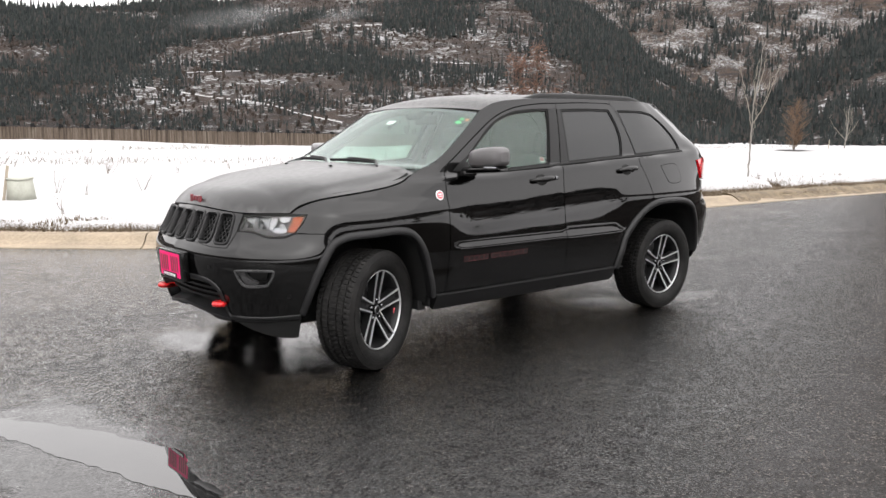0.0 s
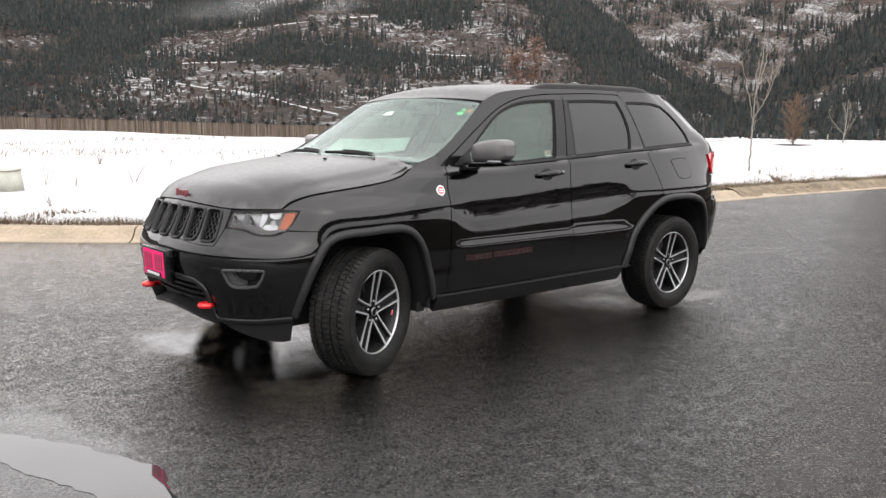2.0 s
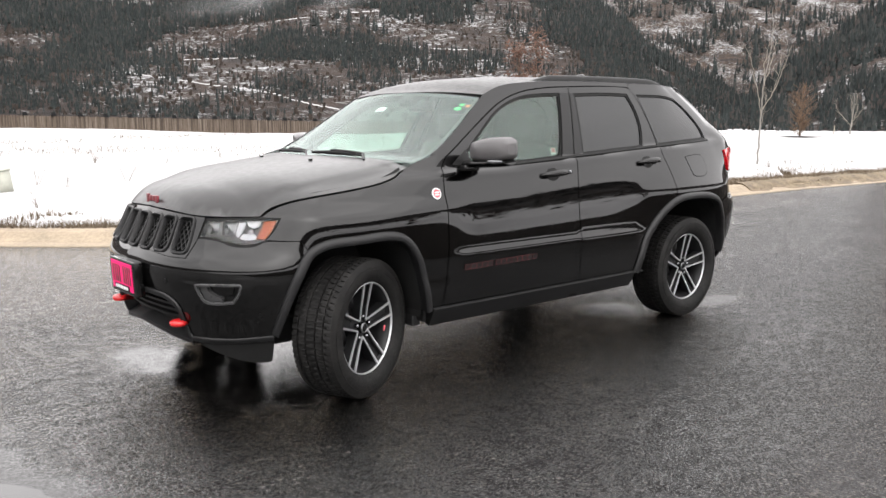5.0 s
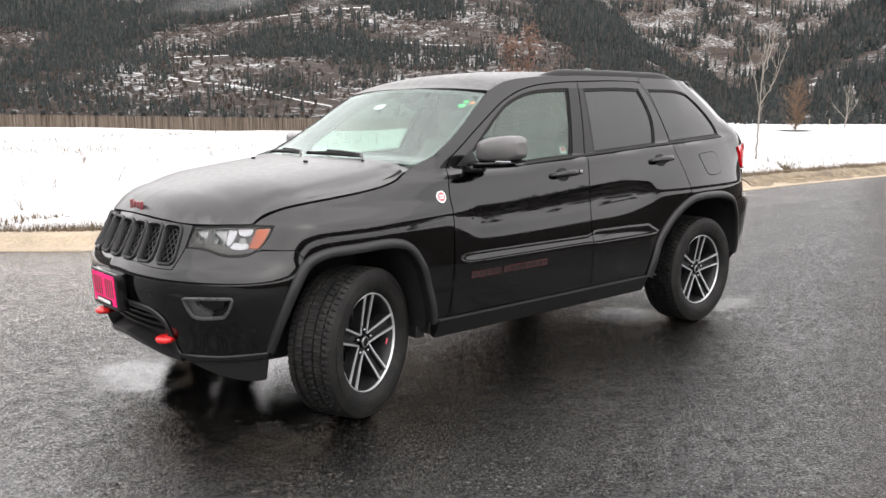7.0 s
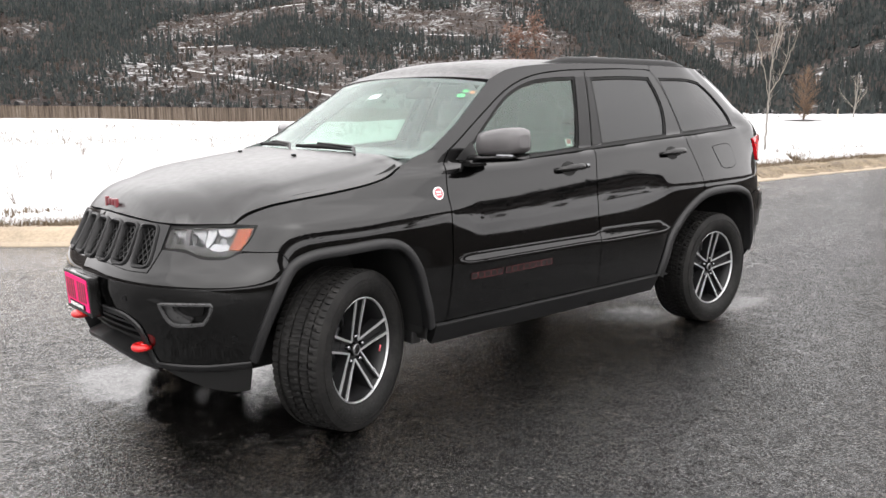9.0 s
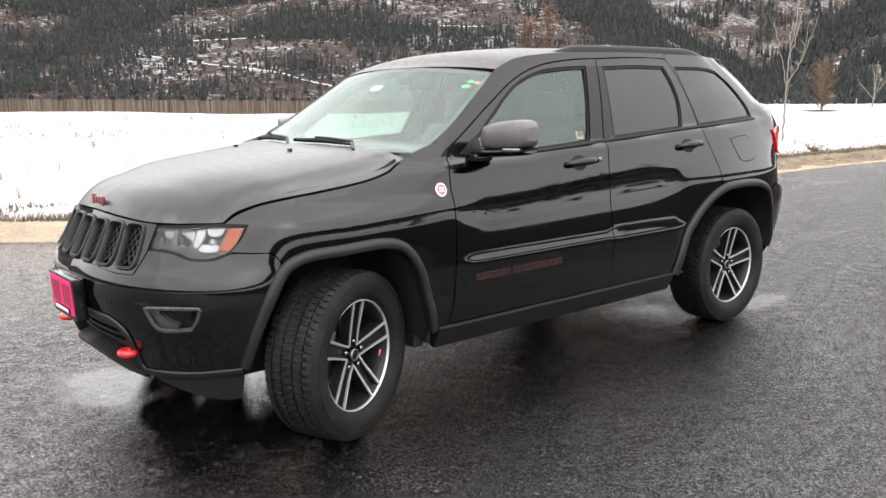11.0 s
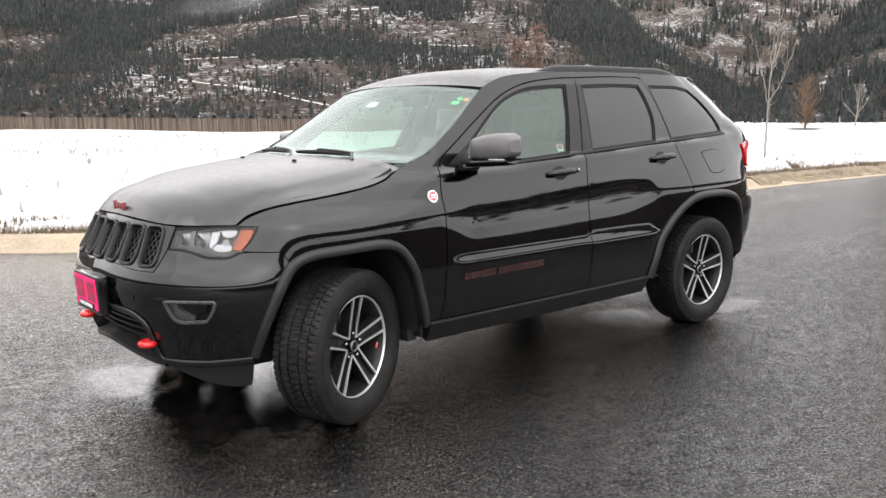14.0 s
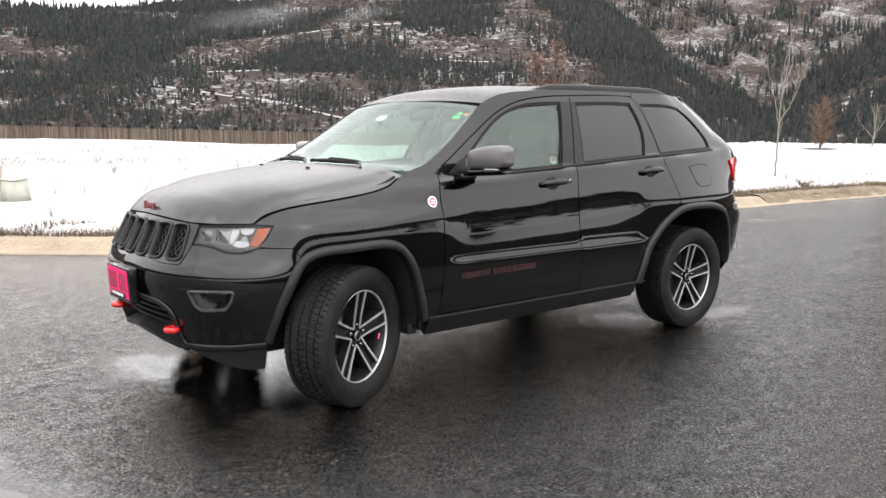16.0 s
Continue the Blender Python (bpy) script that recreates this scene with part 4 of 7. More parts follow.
def forked_tree(base, seed):
    """A crooked young tree: a slim stem that forks at head height, with long upswept limbs and fine shoots."""
    rnd = random.Random(seed)
    t = tagged(new("young_tree"), "young leafless tree with pale slender branches in snow", "tree")
    t.location = base
    across = Vector((0.77, -0.64, 0))
    along = Vector((0.64, 0.77, 0))

    def limb(vs, fs, pts, r0, r1, shoots, wide=0.12):
        P = [across * (a * 0.7) + Vector((0, 0, z)) + along * b for a, z, b in pts]
        Q = [Vector(q) for q in catmull([tuple(q) for q in P], 5)]
        for k in range(1, len(Q) - 1):
            Q[k] += Vector((rnd.gauss(0, 0.012), rnd.gauss(0, 0.012), 0))
        m = len(Q) - 1
        for k in range(m):
            prism(vs, fs, Q[k], Q[k + 1], lerp(r0, r1, k / m), lerp(r0, r1, (k + 1) / m), 6)
        for _ in range(shoots):
            k = rnd.uniform(0.25, 1.0) * m
            p = Q[int(min(k, m - 1))]
            d = (Vector((rnd.gauss(0, 0.6), rnd.gauss(0, 0.6), rnd.uniform(0.5, 1.2)))).normalized()
            branch(rnd, vs, fs, p, d, rnd.uniform(0.18, 0.5), max(0.004, r1), 1, 0.5, 1.0, 1)

    vs, fs = [], []
    limb(vs, fs, [(0, -0.15, 0), (0.02, 0.6, 0.02), (0.03, 1.25, 0.0), (0.09, 1.85, 0.05), (0.18, 2.5, 0.0), (0.30, 3.15, 0.05), (0.33, 3.5, 0.05)], 0.026, 0.005, 4)
    obj("trunk", vs, fs, M["bark"], t, smooth=True)
    vs, fs = [], []
    for pts, r in (([(0.04, 1.25, 0), (-0.10, 1.85, 0.1), (-0.27, 2.40, 0.15), (-0.36, 2.75, 0.2)], 0.018),
                   ([(0.05, 1.35, 0), (0.34, 1.78, -0.1), (0.60, 2.32, -0.2), (0.86, 2.90, -0.2)], 0.022),
                   ([(0.11, 1.95, 0), (0.38, 2.48, 0.2), (0.62, 3.05, 0.3)], 0.016),
                   ([(0.10, 1.95, 0), (-0.04, 2.45, -0.2), (0.04, 3.0, -0.3)], 0.014),
                   ([(0.35, 1.80, -0.1), (0.42, 2.2, -0.3), (0.40, 2.7, -0.4)], 0.012),
                   ([(0.02, 0.95, 0), (0.22, 1.35, 0.15), (0.30, 1.75, 0.25)], 0.010)):
        limb(vs, fs, pts, r * 0.62, 0.004, 5)
    obj("crown", vs, fs, M["twig"], t)
    return t


forked_tree(ground_at(15.82, 6.70), 21)
bare_tree("young_tree", ground_at(41.0, 15.9), 2.3, 0.25, 0.04, 9, 2, 0.75, 1.0, 1, 23, M["bark"], M["twig"], "small leafless sapling with pale forked branches in snow", "tree")


def larch(base, height, width, count, seed):
    """A narrow bare larch: a stem with very many fine rusty shoots."""
    rnd = random.Random(seed)
    t = tagged(new("larch_tree"), "rusty brown bare young larch in the snow", "tree")
    t.location = base
    vs, fs = [], []
    prism(vs, fs, Vector((0, 0, -0.1)), Vector((0.03, 0, height)), 0.045, 0.008, 6)
    obj("trunk", vs, fs, M["weed"], t, smooth=True)
    vs, fs = [], []
    for _ in range(count):
        h = height * (0.03 + 0.80 * rnd.random() ** 1.15)
        w = width * math.sin(math.pi * min(1.0, 0.16 + 0.84 * h / height)) ** 0.8 * rnd.uniform(0.35, 0.85) + 0.05
        an = rnd.random() * math.tau
        p = Vector((0.03 * h / height, 0, h))
        q = p + Vector((w * math.cos(an), w * math.sin(an), w * rnd.uniform(0.5, 1.2)))
        prism(vs, fs, p, q, 0.008, 0.004, 3)
        for _ in range(3):
            s = p.lerp(q, rnd.uniform(0.3, 1.0))
            e = s + Vector((rnd.gauss(0, 0.09), rnd.gauss(0, 0.09), rnd.uniform(0.05, 0.22)))
            prism(vs, fs, s, e, 0.006, 0.003, 3)
    obj("crown", vs, fs, M["larch"], t)
    # bare patch of earth melted free at its foot
    return t


larch(ground_at(31.2, 13.55), 2.35, 0.80, 150, 5)
vs = [(31.2, 13.55, field_z(31.2, 13.55) + 0.06)]
for i in range(28):
    a = i * math.tau / 28
    r = 0.75 * (1 + 0.3 * noise.noise(Vector((math.cos(a) * 1.6, math.sin(a) * 1.6, 3))))
    x, y = 31.2 + r * 1.3 * math.cos(a), 13.55 + r * math.sin(a)
    vs.append((x, y, field_z(x, y) + 0.035))
tagged(obj("earth_patch", vs, [(0, 1 + i, 1 + (i + 1) % 28) for i in range(28)], M["post"], smooth=True), "dark bare earth melted free round the larch", "earth", kind="structure")


def rust_tree(base, height, width, count, seed):
    """A tree that keeps its dry leaves: limbs and many small leaves."""
    rnd = random.Random(seed)
    t = tagged(new("leafy_tree"), "thin tree with dry rust-brown leaves", "tree")
    t.location = base
    vs, fs = [], []
    lv, lf = [], []
    prism(vs, fs, Vector((0, 0, -0.3)), Vector((0.1, 0, height * 0.95)), 0.12, 0.02, 6)
    for k in range(26):
        h = height * rnd.uniform(0.35, 0.92)
        an = rnd.random() * math.tau
        w = width * rnd.uniform(0.4, 1.0) * (1.1 - 0.6 * h / height)
        p = Vector((0.1 * h / height, 0, h))
        q = p + Vector((w * math.cos(an), w * math.sin(an), w * rnd.uniform(0.6, 1.4)))
        prism(vs, fs, p, q, 0.03, 0.008, 4)
        for _ in range(count // 26):
            c = p.lerp(q, rnd.uniform(0.25, 1.05)) + Vector((rnd.gauss(0, 0.28), rnd.gauss(0, 0.28), rnd.gauss(0, 0.3)))
            s = rnd.uniform(0.06, 0.15)
            a = Vector((rnd.gauss(0, 1), rnd.gauss(0, 1), rnd.gauss(0, 1))).normalized()
            b = a.orthogonal().normalized()
            n0 = len(lv)
            lv += [c + a * s, c + b * s * 0.5, c - a * s, c - b * s * 0.5]
            lf.append((n0, n0 + 1, n0 + 2, n0 + 3))
    obj("trunk", vs, fs, M["weed"], t)
    obj("crown", lv, lf, M["rust_leaf"], t)
    return t


rust_tree((45.9, 45.1, 0.3), 7.6, 1.7, 1300, 6)
rust_tree((47.0, 44.2, 0.3), 8.6, 1.4, 1000, 7)
rust_tree((48.4, 43.3, 0.3), 5.0, 0.9, 400, 8)

# dry weeds in the snow
for k, (x, y, h, sd) in enumerate(((3.8, 19.4, 0.62, 41), (0.7, 13.3, 0.62, 42), (2.2, 12.6, 0.55, 43), (0.2, 14.4, 0.5, 44), (5.3, 18.2, 0.4, 45), (1.0, 12.4, 0.4, 46), (10.6, 21.6, 0.4, 47), (14.9, 5.9, 0.22, 48), (8.2, 21.0, 0.25, 49), (-0.6, 8.3, 0.4, 50), (16.4, 6.2, 0.3, 51))):
    rnd = random.Random(sd)
    vs, fs = [], []
    for _ in range(9 if k in (0, 7) else 3):
        d = Vector((rnd.gauss(0, 0.35), rnd.gauss(0, 0.35), 1)).normalized()
        branch(rnd, vs, fs, Vector((rnd.gauss(0, 0.03), rnd.gauss(0, 0.03), -0.04)), d, h * rnd.uniform(0.6, 1.0), 0.006, 1, 0.6, 0.6, 1)
    w = tagged(obj("dead_weed", vs, fs, M["weed"]), "dry brown weed standing in the snow", "weed", group="weeds in the snow")
    w.location = ground_at(x, y)

# dead grass on the verge
rnd = random.Random(77)
vs, fs = [], []
for _ in range(26000):
    x = rnd.uniform(-6, 24)
    d = (0.66 if x < 3 else 0.46 + 0.2 * noise.noise(Vector((x * 0.8, 1.0, 2.0)))) + abs(rnd.gauss(0, 0.28)) * (1.0 if x < 3 else 2.0)
    if d > (1.15 if x < 3 else 1.9):
        continue
    y = kerb_y(x) + d * 1.02
    if noise.noise(Vector((x * 1.3, d * 2, 5))) < -0.12:
        continue
    z = 0.14 + 0.02 * noise.noise(Vector((x * 2.3, y * 2.3, 4)))
    h = rnd.uniform(0.02, 0.085) * (1.5 + 0.9 * max(0.0, noise.noise(Vector((x * 1.6, y * 1.6, 3)))) if x < 3 else 1.5 + 1.6 * max(0.0, noise.noise(Vector((x * 0.9, y * 1.5, 8)))))
    ang = rnd.random() * math.tau
    lx, ly = rnd.gauss(0, 0.06), rnd.gauss(0, 0.06)
    n0 = len(vs)
    vs += [(x - 0.006 * math.cos(ang), y - 0.006 * math.sin(ang), z - 0.02), (x + 0.006 * math.cos(ang), y + 0.006 * math.sin(ang), z - 0.02), (x + lx, y + ly, z + h)]
    fs.append((n0, n0 + 1, n0 + 2))
tagged(obj("dead_grass", vs, fs, M["litter"]), "short dead grass and leaf litter by the kerb", "grass", kind="stuff")

# coarse brown tufts where the snow has melted back
vs, fs = [], []
for cx, cy, n, sp, hh in ((15.35, 5.72, 90, 0.12, 0.26), (15.8, 5.65, 80, 0.22, 0.12), (14.4, 5.45, 110, 0.3, 0.10), (13.2, 5.35, 110, 0.4, 0.09), (16.6, 5.35, 120, 0.5, 0.07), (15.6, 4.85, 260, 0.5, 0.045), (14.4, 4.75, 200, 0.5, 0.04), (18.0, 5.2, 110, 0.6, 0.08), (-1.9, 7.75, 140, 0.3, 0.12), (-0.9, 7.0, 140, 0.3, 0.10)):
    for _ in range(n):
        x, y = cx + rnd.gauss(0, sp), cy + rnd.gauss(0, sp * 0.45)
        z = max(0.13, land_z(x, y)) - 0.02
        h = hh * rnd.uniform(0.3, 1.0) * math.exp(-((x - cx) / (sp * 1.6)) ** 2)
        a = rnd.random() * 3.14
        dx, dy = 0.012 * math.cos(a), 0.012 * math.sin(a)
        n0 = len(vs)
        vs += [(x - dx, y - dy, z), (x + dx, y + dy, z), (x + rnd.gauss(0, 0.35) * h, y + rnd.gauss(0, 0.35) * h, z + h + 0.02)]
        fs.append((n0, n0 + 1, n0 + 2))
tagged(obj("grass_tufts", vs, fs, M["litter"]), "coarse brown dead grass tufts beside the kerb", "grass", kind="stuff")

# dead stalks poking out of the far snow
vs, fs = [], []
for _ in range(16000):
    x, y = rnd.uniform(-14, 60), rnd.uniform(18, 66)
    near = 0.60 * math.exp(-((y - 27.0 + 0.2 * x) / 2.2) ** 2)
    if noise.noise(Vector((x * 0.12, y * 0.22, 2))) + near < 0.28:
        continue
    z = field_z(x, y)
    h = rnd.uniform(0.05, 0.26)
    n0 = len(vs)
    vs += [(x - 0.012, y, z - 0.03), (x + 0.014, y, z - 0.03), (x + rnd.gauss(0, 0.1), y, z + h)]
    fs.append((n0, n0 + 1, n0 + 2))
tagged(obj("dry_stalks", vs, fs, M["litter"]), "dry stalks poking through the snow field", "grass", kind="stuff")

# utility box with a stake beside it
ub = tagged(new("utility_box"), "small pale green steel utility box in the snow", "utility box")
ub.location = ground_at(-0.25, 12.2)
ub.rotation_euler = (radians(3), radians(-5), radians(32))
bm = bmesh.new()
bmesh.ops.create_cone(bm, cap_ends=True, segments=4, radius1=0.27, radius2=0.225, depth=0.44, matrix=Matrix.Translation((0, 0, 0.19)) @ Matrix.Rotation(math.pi / 4, 4, "Z"))
bmesh.ops.bevel(bm, geom=list(bm.edges), offset=0.012, segments=2, affect="EDGES")
part("cabinet", bm, M["utility"], ub)
bm = bmesh.new()
bmesh.ops.create_cube(bm, size=1, matrix=Matrix.Translation((0, 0, 0.425)) @ Matrix.Diagonal((0.35, 0.35, 0.03, 1)))
bmesh.ops.bevel(bm, geom=list(bm.edges), offset=0.010, segments=2, affect="EDGES")
part("lid", bm, M["utility"], ub)
for nm, (x, y), h, tilt in (("marker_stake", (-0.55, 12.25), 0.75, 9), ("marker_stake", (39.35, 15.94), 0.55, 6)):
    bm = bmesh.new()
    bmesh.ops.create_cube(bm, size=1, matrix=Matrix.Rotation(radians(tilt), 4, "Y") @ Matrix.Translation((0, 0, h / 2 - 0.08)) @ Matrix.Diagonal((0.05, 0.03, h, 1)))
    bmesh.ops.bevel(bm, geom=list(bm.edges), offset=0.004, segments=1, affect="EDGES")
    st = tagged(part(nm, bm, M["stake"], smooth=False), "pale wooden marker stake leaning in the snow", "stake")
    st.location = ground_at(x, y)

# ---- the car: panels ----
from mathutils import geometry


def line(*runs, n=5):
    """A closed outline from runs of points; each run is smooth, with a corner where two runs meet."""
    out = []
    for run in runs:
        pts = catmull(run, n) if len(run) > 2 else [np.array(p, float) for p in run]
        for p in pts:
            if not out or np.linalg.norm(out[-1] - p) > 1e-4:
                out.append(np.array(p, float))
    if np.linalg.norm(out[0] - out[-1]) < 1e-4:
        out.pop()
    return out


def finer(pts, step, closed=True):
    out = []
    m = len(pts)
    for i in range(m if closed else m - 1):
        a, b = pts[i], pts[(i + 1) % m]
        k = max(1, int(math.ceil(np.linalg.norm(b - a) / step)))
        out += [a + (b - a) * j / k for j in range(k)]
    if not closed:
        out.append(pts[-1])
    return out


def inside(pts, q):
    P = np.array(pts)
    Q = np.roll(P, -1, axis=0)
    c = np.zeros(len(q), bool)
    for a, b in zip(P, Q):
        if a[1] == b[1]:
            continue
        hit = ((a[1] > q[:, 1]) != (b[1] > q[:, 1])) & (q[:, 0] < (b[0] - a[0]) * (q[:, 1] - a[1]) / (b[1] - a[1]) + a[0])
        c ^= hit
    return c


def frame_at(surf, u, v, out):
    h = 1e-3
    p = np.array(surf(u, v))
    a = (np.array(surf(u + h, v)) - np.array(surf(u - h, v)))
    b = (np.array(surf(u, v + h)) - np.array(surf(u, v - h)))
    n = np.cross(a, b) * out
    l = np.linalg.norm(n)
    return p, (n / l if l > 1e-12 else np.array((0, 0, 1.0)))


def finish(name, vs, ns, fs, material, parent, label=""):
    me = bpy.data.meshes.new(name)
    me.from_pydata([tuple(v) for v in vs], [], fs)
    me.polygons.foreach_set("use_smooth", [True] * len(me.polygons))
    me.update()
    me.normals_split_custom_set_from_vertices([tuple(n) for n in ns])
    me.materials.append(material)
    ob = new(name, me)
    ob.parent = parent
    if label:
        ob["label"] = label
    return ob


def patch(name, loop, surf, material, parent, step=0.035, holes=(), rim=0.018, side=1, off=0.0, out=-1, label="", back=False):
    """A panel: the part of a curved surface within an outline, with a turned-in edge."""
    loops = [finer(l, step) for l in (loop, *holes)]
    allp = np.array([p for l in loops for p in l])
    lo, hi = allp.min(0), allp.max(0)
    gu = np.arange(lo[0] + step / 2, hi[0], step)
    gv = np.arange(lo[1] + step / 2, hi[1], step)
    g = np.array([(u, v) for u in gu for v in gv]) if len(gu) and len(gv) else np.zeros((0, 2))
    if len(g):
        ok = inside(loops[0], g)
        for h in loops[1:]:
            ok &= ~inside(h, g)
        g = g[ok]
        if len(g):
            d = np.min(np.linalg.norm(g[:, None] - allp[None], axis=2), axis=1)
            g = g[d > 0.4 * step]
    edges, k = [], 0
    for l in loops:
        edges += [(k + i, k + (i + 1) % len(l)) for i in range(len(l))]
        k += len(l)
    pts = [Vector((float(p[0]), float(p[1]))) for p in list(allp) + list(g)]
    cv, _, cf, *_ = geometry.delaunay_2d_cdt(pts, edges, [], 0, 1e-7)
    cen = np.array([(sum((cv[i] for i in f), Vector((0, 0))) / len(f))[:] for f in cf])
    keep = inside(loops[0], cen)
    for h in loops[1:]:
        keep &= ~inside(h, cen)
    vs, ns, fs = [], [], []
    flip = np.array((1, side, 1.0))
    for c in cv:
        p, n = frame_at(surf, c.x, c.y, out)
        vs.append((p + n * off) * flip)
        ns.append(n * flip)
    for f, ok in zip(cf, keep):
        if not ok:
            continue
        a, b, c = (vs[i] for i in f[:3])
        fs.append(tuple(f) if np.dot(np.cross(b - a, c - a), ns[f[0]]) > 0 else tuple(reversed(f)))
    if rim:
        for l in loops:
            n0, m = len(vs), len(l)
            base = [frame_at(surf, q[0], q[1], out) for q in l]
            for i in range(m):
                p, n = base[i]
                t = base[(i + 1) % m][0] - base[i - 1][0]
                w = np.cross(t, n)
                w /= max(1e-9, np.linalg.norm(w))
                vs += [(p + n * off) * flip, (p + n * (off - rim)) * flip]
                ns += [w * flip, w * flip]
            for i in range(m):
                a, b = n0 + 2 * i, n0 + 2 * ((i + 1) % m)
                f = (a, b, b + 1, a + 1)
                q = np.cross(vs[b] - vs[a], vs[a + 1] - vs[a])
                if np.dot(q, ns[a]) < 0:
                    f = tuple(reversed(f))
                fs.append(f)
    if back:
        m, k = len(cv), len(vs)
        front_faces = [f for f in fs if max(f) < m]
        vs += [vs[i] - ns[i] * rim for i in range(m)]
        ns += [-ns[i] for i in range(m)]
        fs += [tuple(k + i for i in reversed(f)) for f in front_faces]
    ob = finish(name, vs, ns, fs, material, parent, label)
    if back:
        ob.visible_shadow = False
    return ob


def band(name, path, prof, surf, material, parent, side=1, out=-1, closed=False, step=0.03, label=""):
    """A moulding swept along a path on a surface; prof: (distance to the path's left, height over the surface)."""
    pts = finer([np.array(p, float) for p in path], step, closed)
    m, k = len(pts), len(prof)
    vs, fs = [], []
    for i, p in enumerate(pts):
        a, b = (pts[i - 1], pts[(i + 1) % m]) if closed else (pts[max(0, i - 1)], pts[min(m - 1, i + 1)])
        t = (b - a) / max(1e-9, np.linalg.norm(b - a))
        w = np.array((-t[1], t[0]))
        for d, h in prof:
            q = p + w * d
            c, n = frame_at(surf, q[0], q[1], out)
            c = c + n * h
            vs.append((c[0], c[1] * side, c[2]))
    for i in range(m if closed else m - 1):
        for j in range(k - 1):
            a, b = i * k + j, ((i + 1) % m) * k + j
            fs.append((a, b, b + 1, a + 1) if side * out < 0 else (a, a + 1, b + 1, b))
    ob = obj(name, vs, fs, material, parent, smooth=True, label=label)
    ob.data.set_sharp_from_angle(angle=radians(50))
    return ob


def lathe(prof, n, closed=False):
    """Verts and faces of a shape turned round the y axis; prof: (radius, y)."""
    vs, fs = [], []
    k = len(prof)
    for i in range(n):
        a = i * math.tau / n
        for r, y in prof:
            vs.append((r * math.cos(a), y, r * math.sin(a)))
    for i in range(n):
        for j in range(k if closed else k - 1):
            a, b = i * k + j, ((i + 1) % n) * k + j
            a2, b2 = i * k + (j + 1) % k, ((i + 1) % n) * k + (j + 1) % k
            fs.append((a, b, b2, a2))
    return vs, fs


def tube(name, pts, r, material, parent, n=8, label="", scale=(1, 1)):
    """A rod through points."""
    P = [Vector(p) for p in pts]
    vs, fs = [], []
    for i, p in enumerate(P):
        t = (P[min(i + 1, len(P) - 1)] - P[max(0, i - 1)]).normalized()
        a = t.cross(Vector((0, 0, 1)))
        a = a.normalized() if a.length > 1e-4 else Vector((1, 0, 0))
        b = t.cross(a)
        rr = r[i] if isinstance(r, (list, tuple)) else r
        for k in range(n):
            an = k * math.tau / n
            vs.append(p + a * (rr * scale[0] * math.cos(an)) + b * (rr * scale[1] * math.sin(an)))
    for i in range(len(P) - 1):
        for k in range(n):
            fs.append((i * n + k, i * n + (k + 1) % n, (i + 1) * n + (k + 1) % n, (i + 1) * n + k))
    fs += [tuple(range(n)), tuple((len(P) - 1) * n + k for k in range(n - 1, -1, -1))]
    return obj(name, vs, fs, material, parent, smooth=True, label=label)


def front(q, z, off=0.0):
    """The skin across the nose: q is the way along it from the middle, towards +y."""
    x, y, z = skin(S_FRONT + abs(q), z, off)
    return (x, y if q >= 0 else -y, z)


def mirrored(half):
    """A closed outline from its half with q >= 0, which starts and ends at q = 0."""
    h = [np.array(p, float) for p in half]
    return h + [np.array((-p[0], p[1])) for p in reversed(h) if p[0] > 1e-6]


car = tagged(new("car"), "black sport utility car with wet paint and front wheels turned", "car")

# outlines on the side, in metres along it and up
HOODLINE = [(-1.146, 1.188), (-1.222, 1.155), (-1.324, 1.127), (-1.466, 1.104), (-1.601, 1.088), (-1.734, 1.073), (-1.859, 1.05), (-1.975, 1.014), (-2.038, 0.977)]
ARCH_F = [(-1.985, 0.402), (-1.925, 0.571), (-1.858, 0.722), (-1.795, 0.818), (-1.71, 0.86), (-1.518, 0.873), (-1.324, 0.878), (-1.23, 0.856), (-1.158, 0.80), (-1.091, 0.696), (-1.047, 0.567), (-1.006, 0.41)]
ARCH_R = [(0.81, 0.41), (0.845, 0.53), (0.908, 0.677), (1.053, 0.826), (1.218, 0.915), (1.46, 0.934), (1.684, 0.912), (1.83, 0.85), (1.93, 0.72), (1.99, 0.54), (2.0, 0.44)]
CUT_F = [(-0.829, 1.249), (-0.885, 1.17), (-0.903, 1.08), (-0.905, 0.967), (-0.905, 0.75), (-0.915, 0.55), (-0.935, 0.42)]
CUT_M = [(0.372, 1.66), (0.30, 1.42), (0.241, 1.217), (0.205, 0.97), (0.215, 0.708), (0.225, 0.42)]
CUT_R = [(1.005, 1.675), (1.045, 1.62), (1.107, 1.421), (1.135, 1.277), (1.138, 1.216), (1.164, 1.15), (1.196, 1.047), (1.215, 0.945), (1.218, 0.915)]
DOORTOP = [(-0.829, 1.249), (-0.765, 1.285), (-0.53, 1.429), (-0.29, 1.562), (-0.083, 1.63), (0.179, 1.664), (0.372, 1.673), (0.7, 1.684), (0.96, 1.683), (1.005, 1.675)]
ROOFLINE = [(-0.409, 1.606), (-0.25, 1.663), (0.03, 1.697), (0.36, 1.709), (0.72, 1.713), (1.2, 1.711), (1.7, 1.706), (2.05, 1.702), (2.30, 1.695)]
SHIELD = [(-1.059, 1.226), (-0.923, 1.268), (-0.737, 1.377), (-0.57, 1.492), (-0.409, 1.606)]
G = 0.0035


def nudge(pts, du, dv):
    return [(u + du, v + dv) for u, v in pts]


arch_f = [tuple(p) for p in catmull(ARCH_F, 5)]
arch_r = [tuple(p) for p in catmull(ARCH_R, 5)]


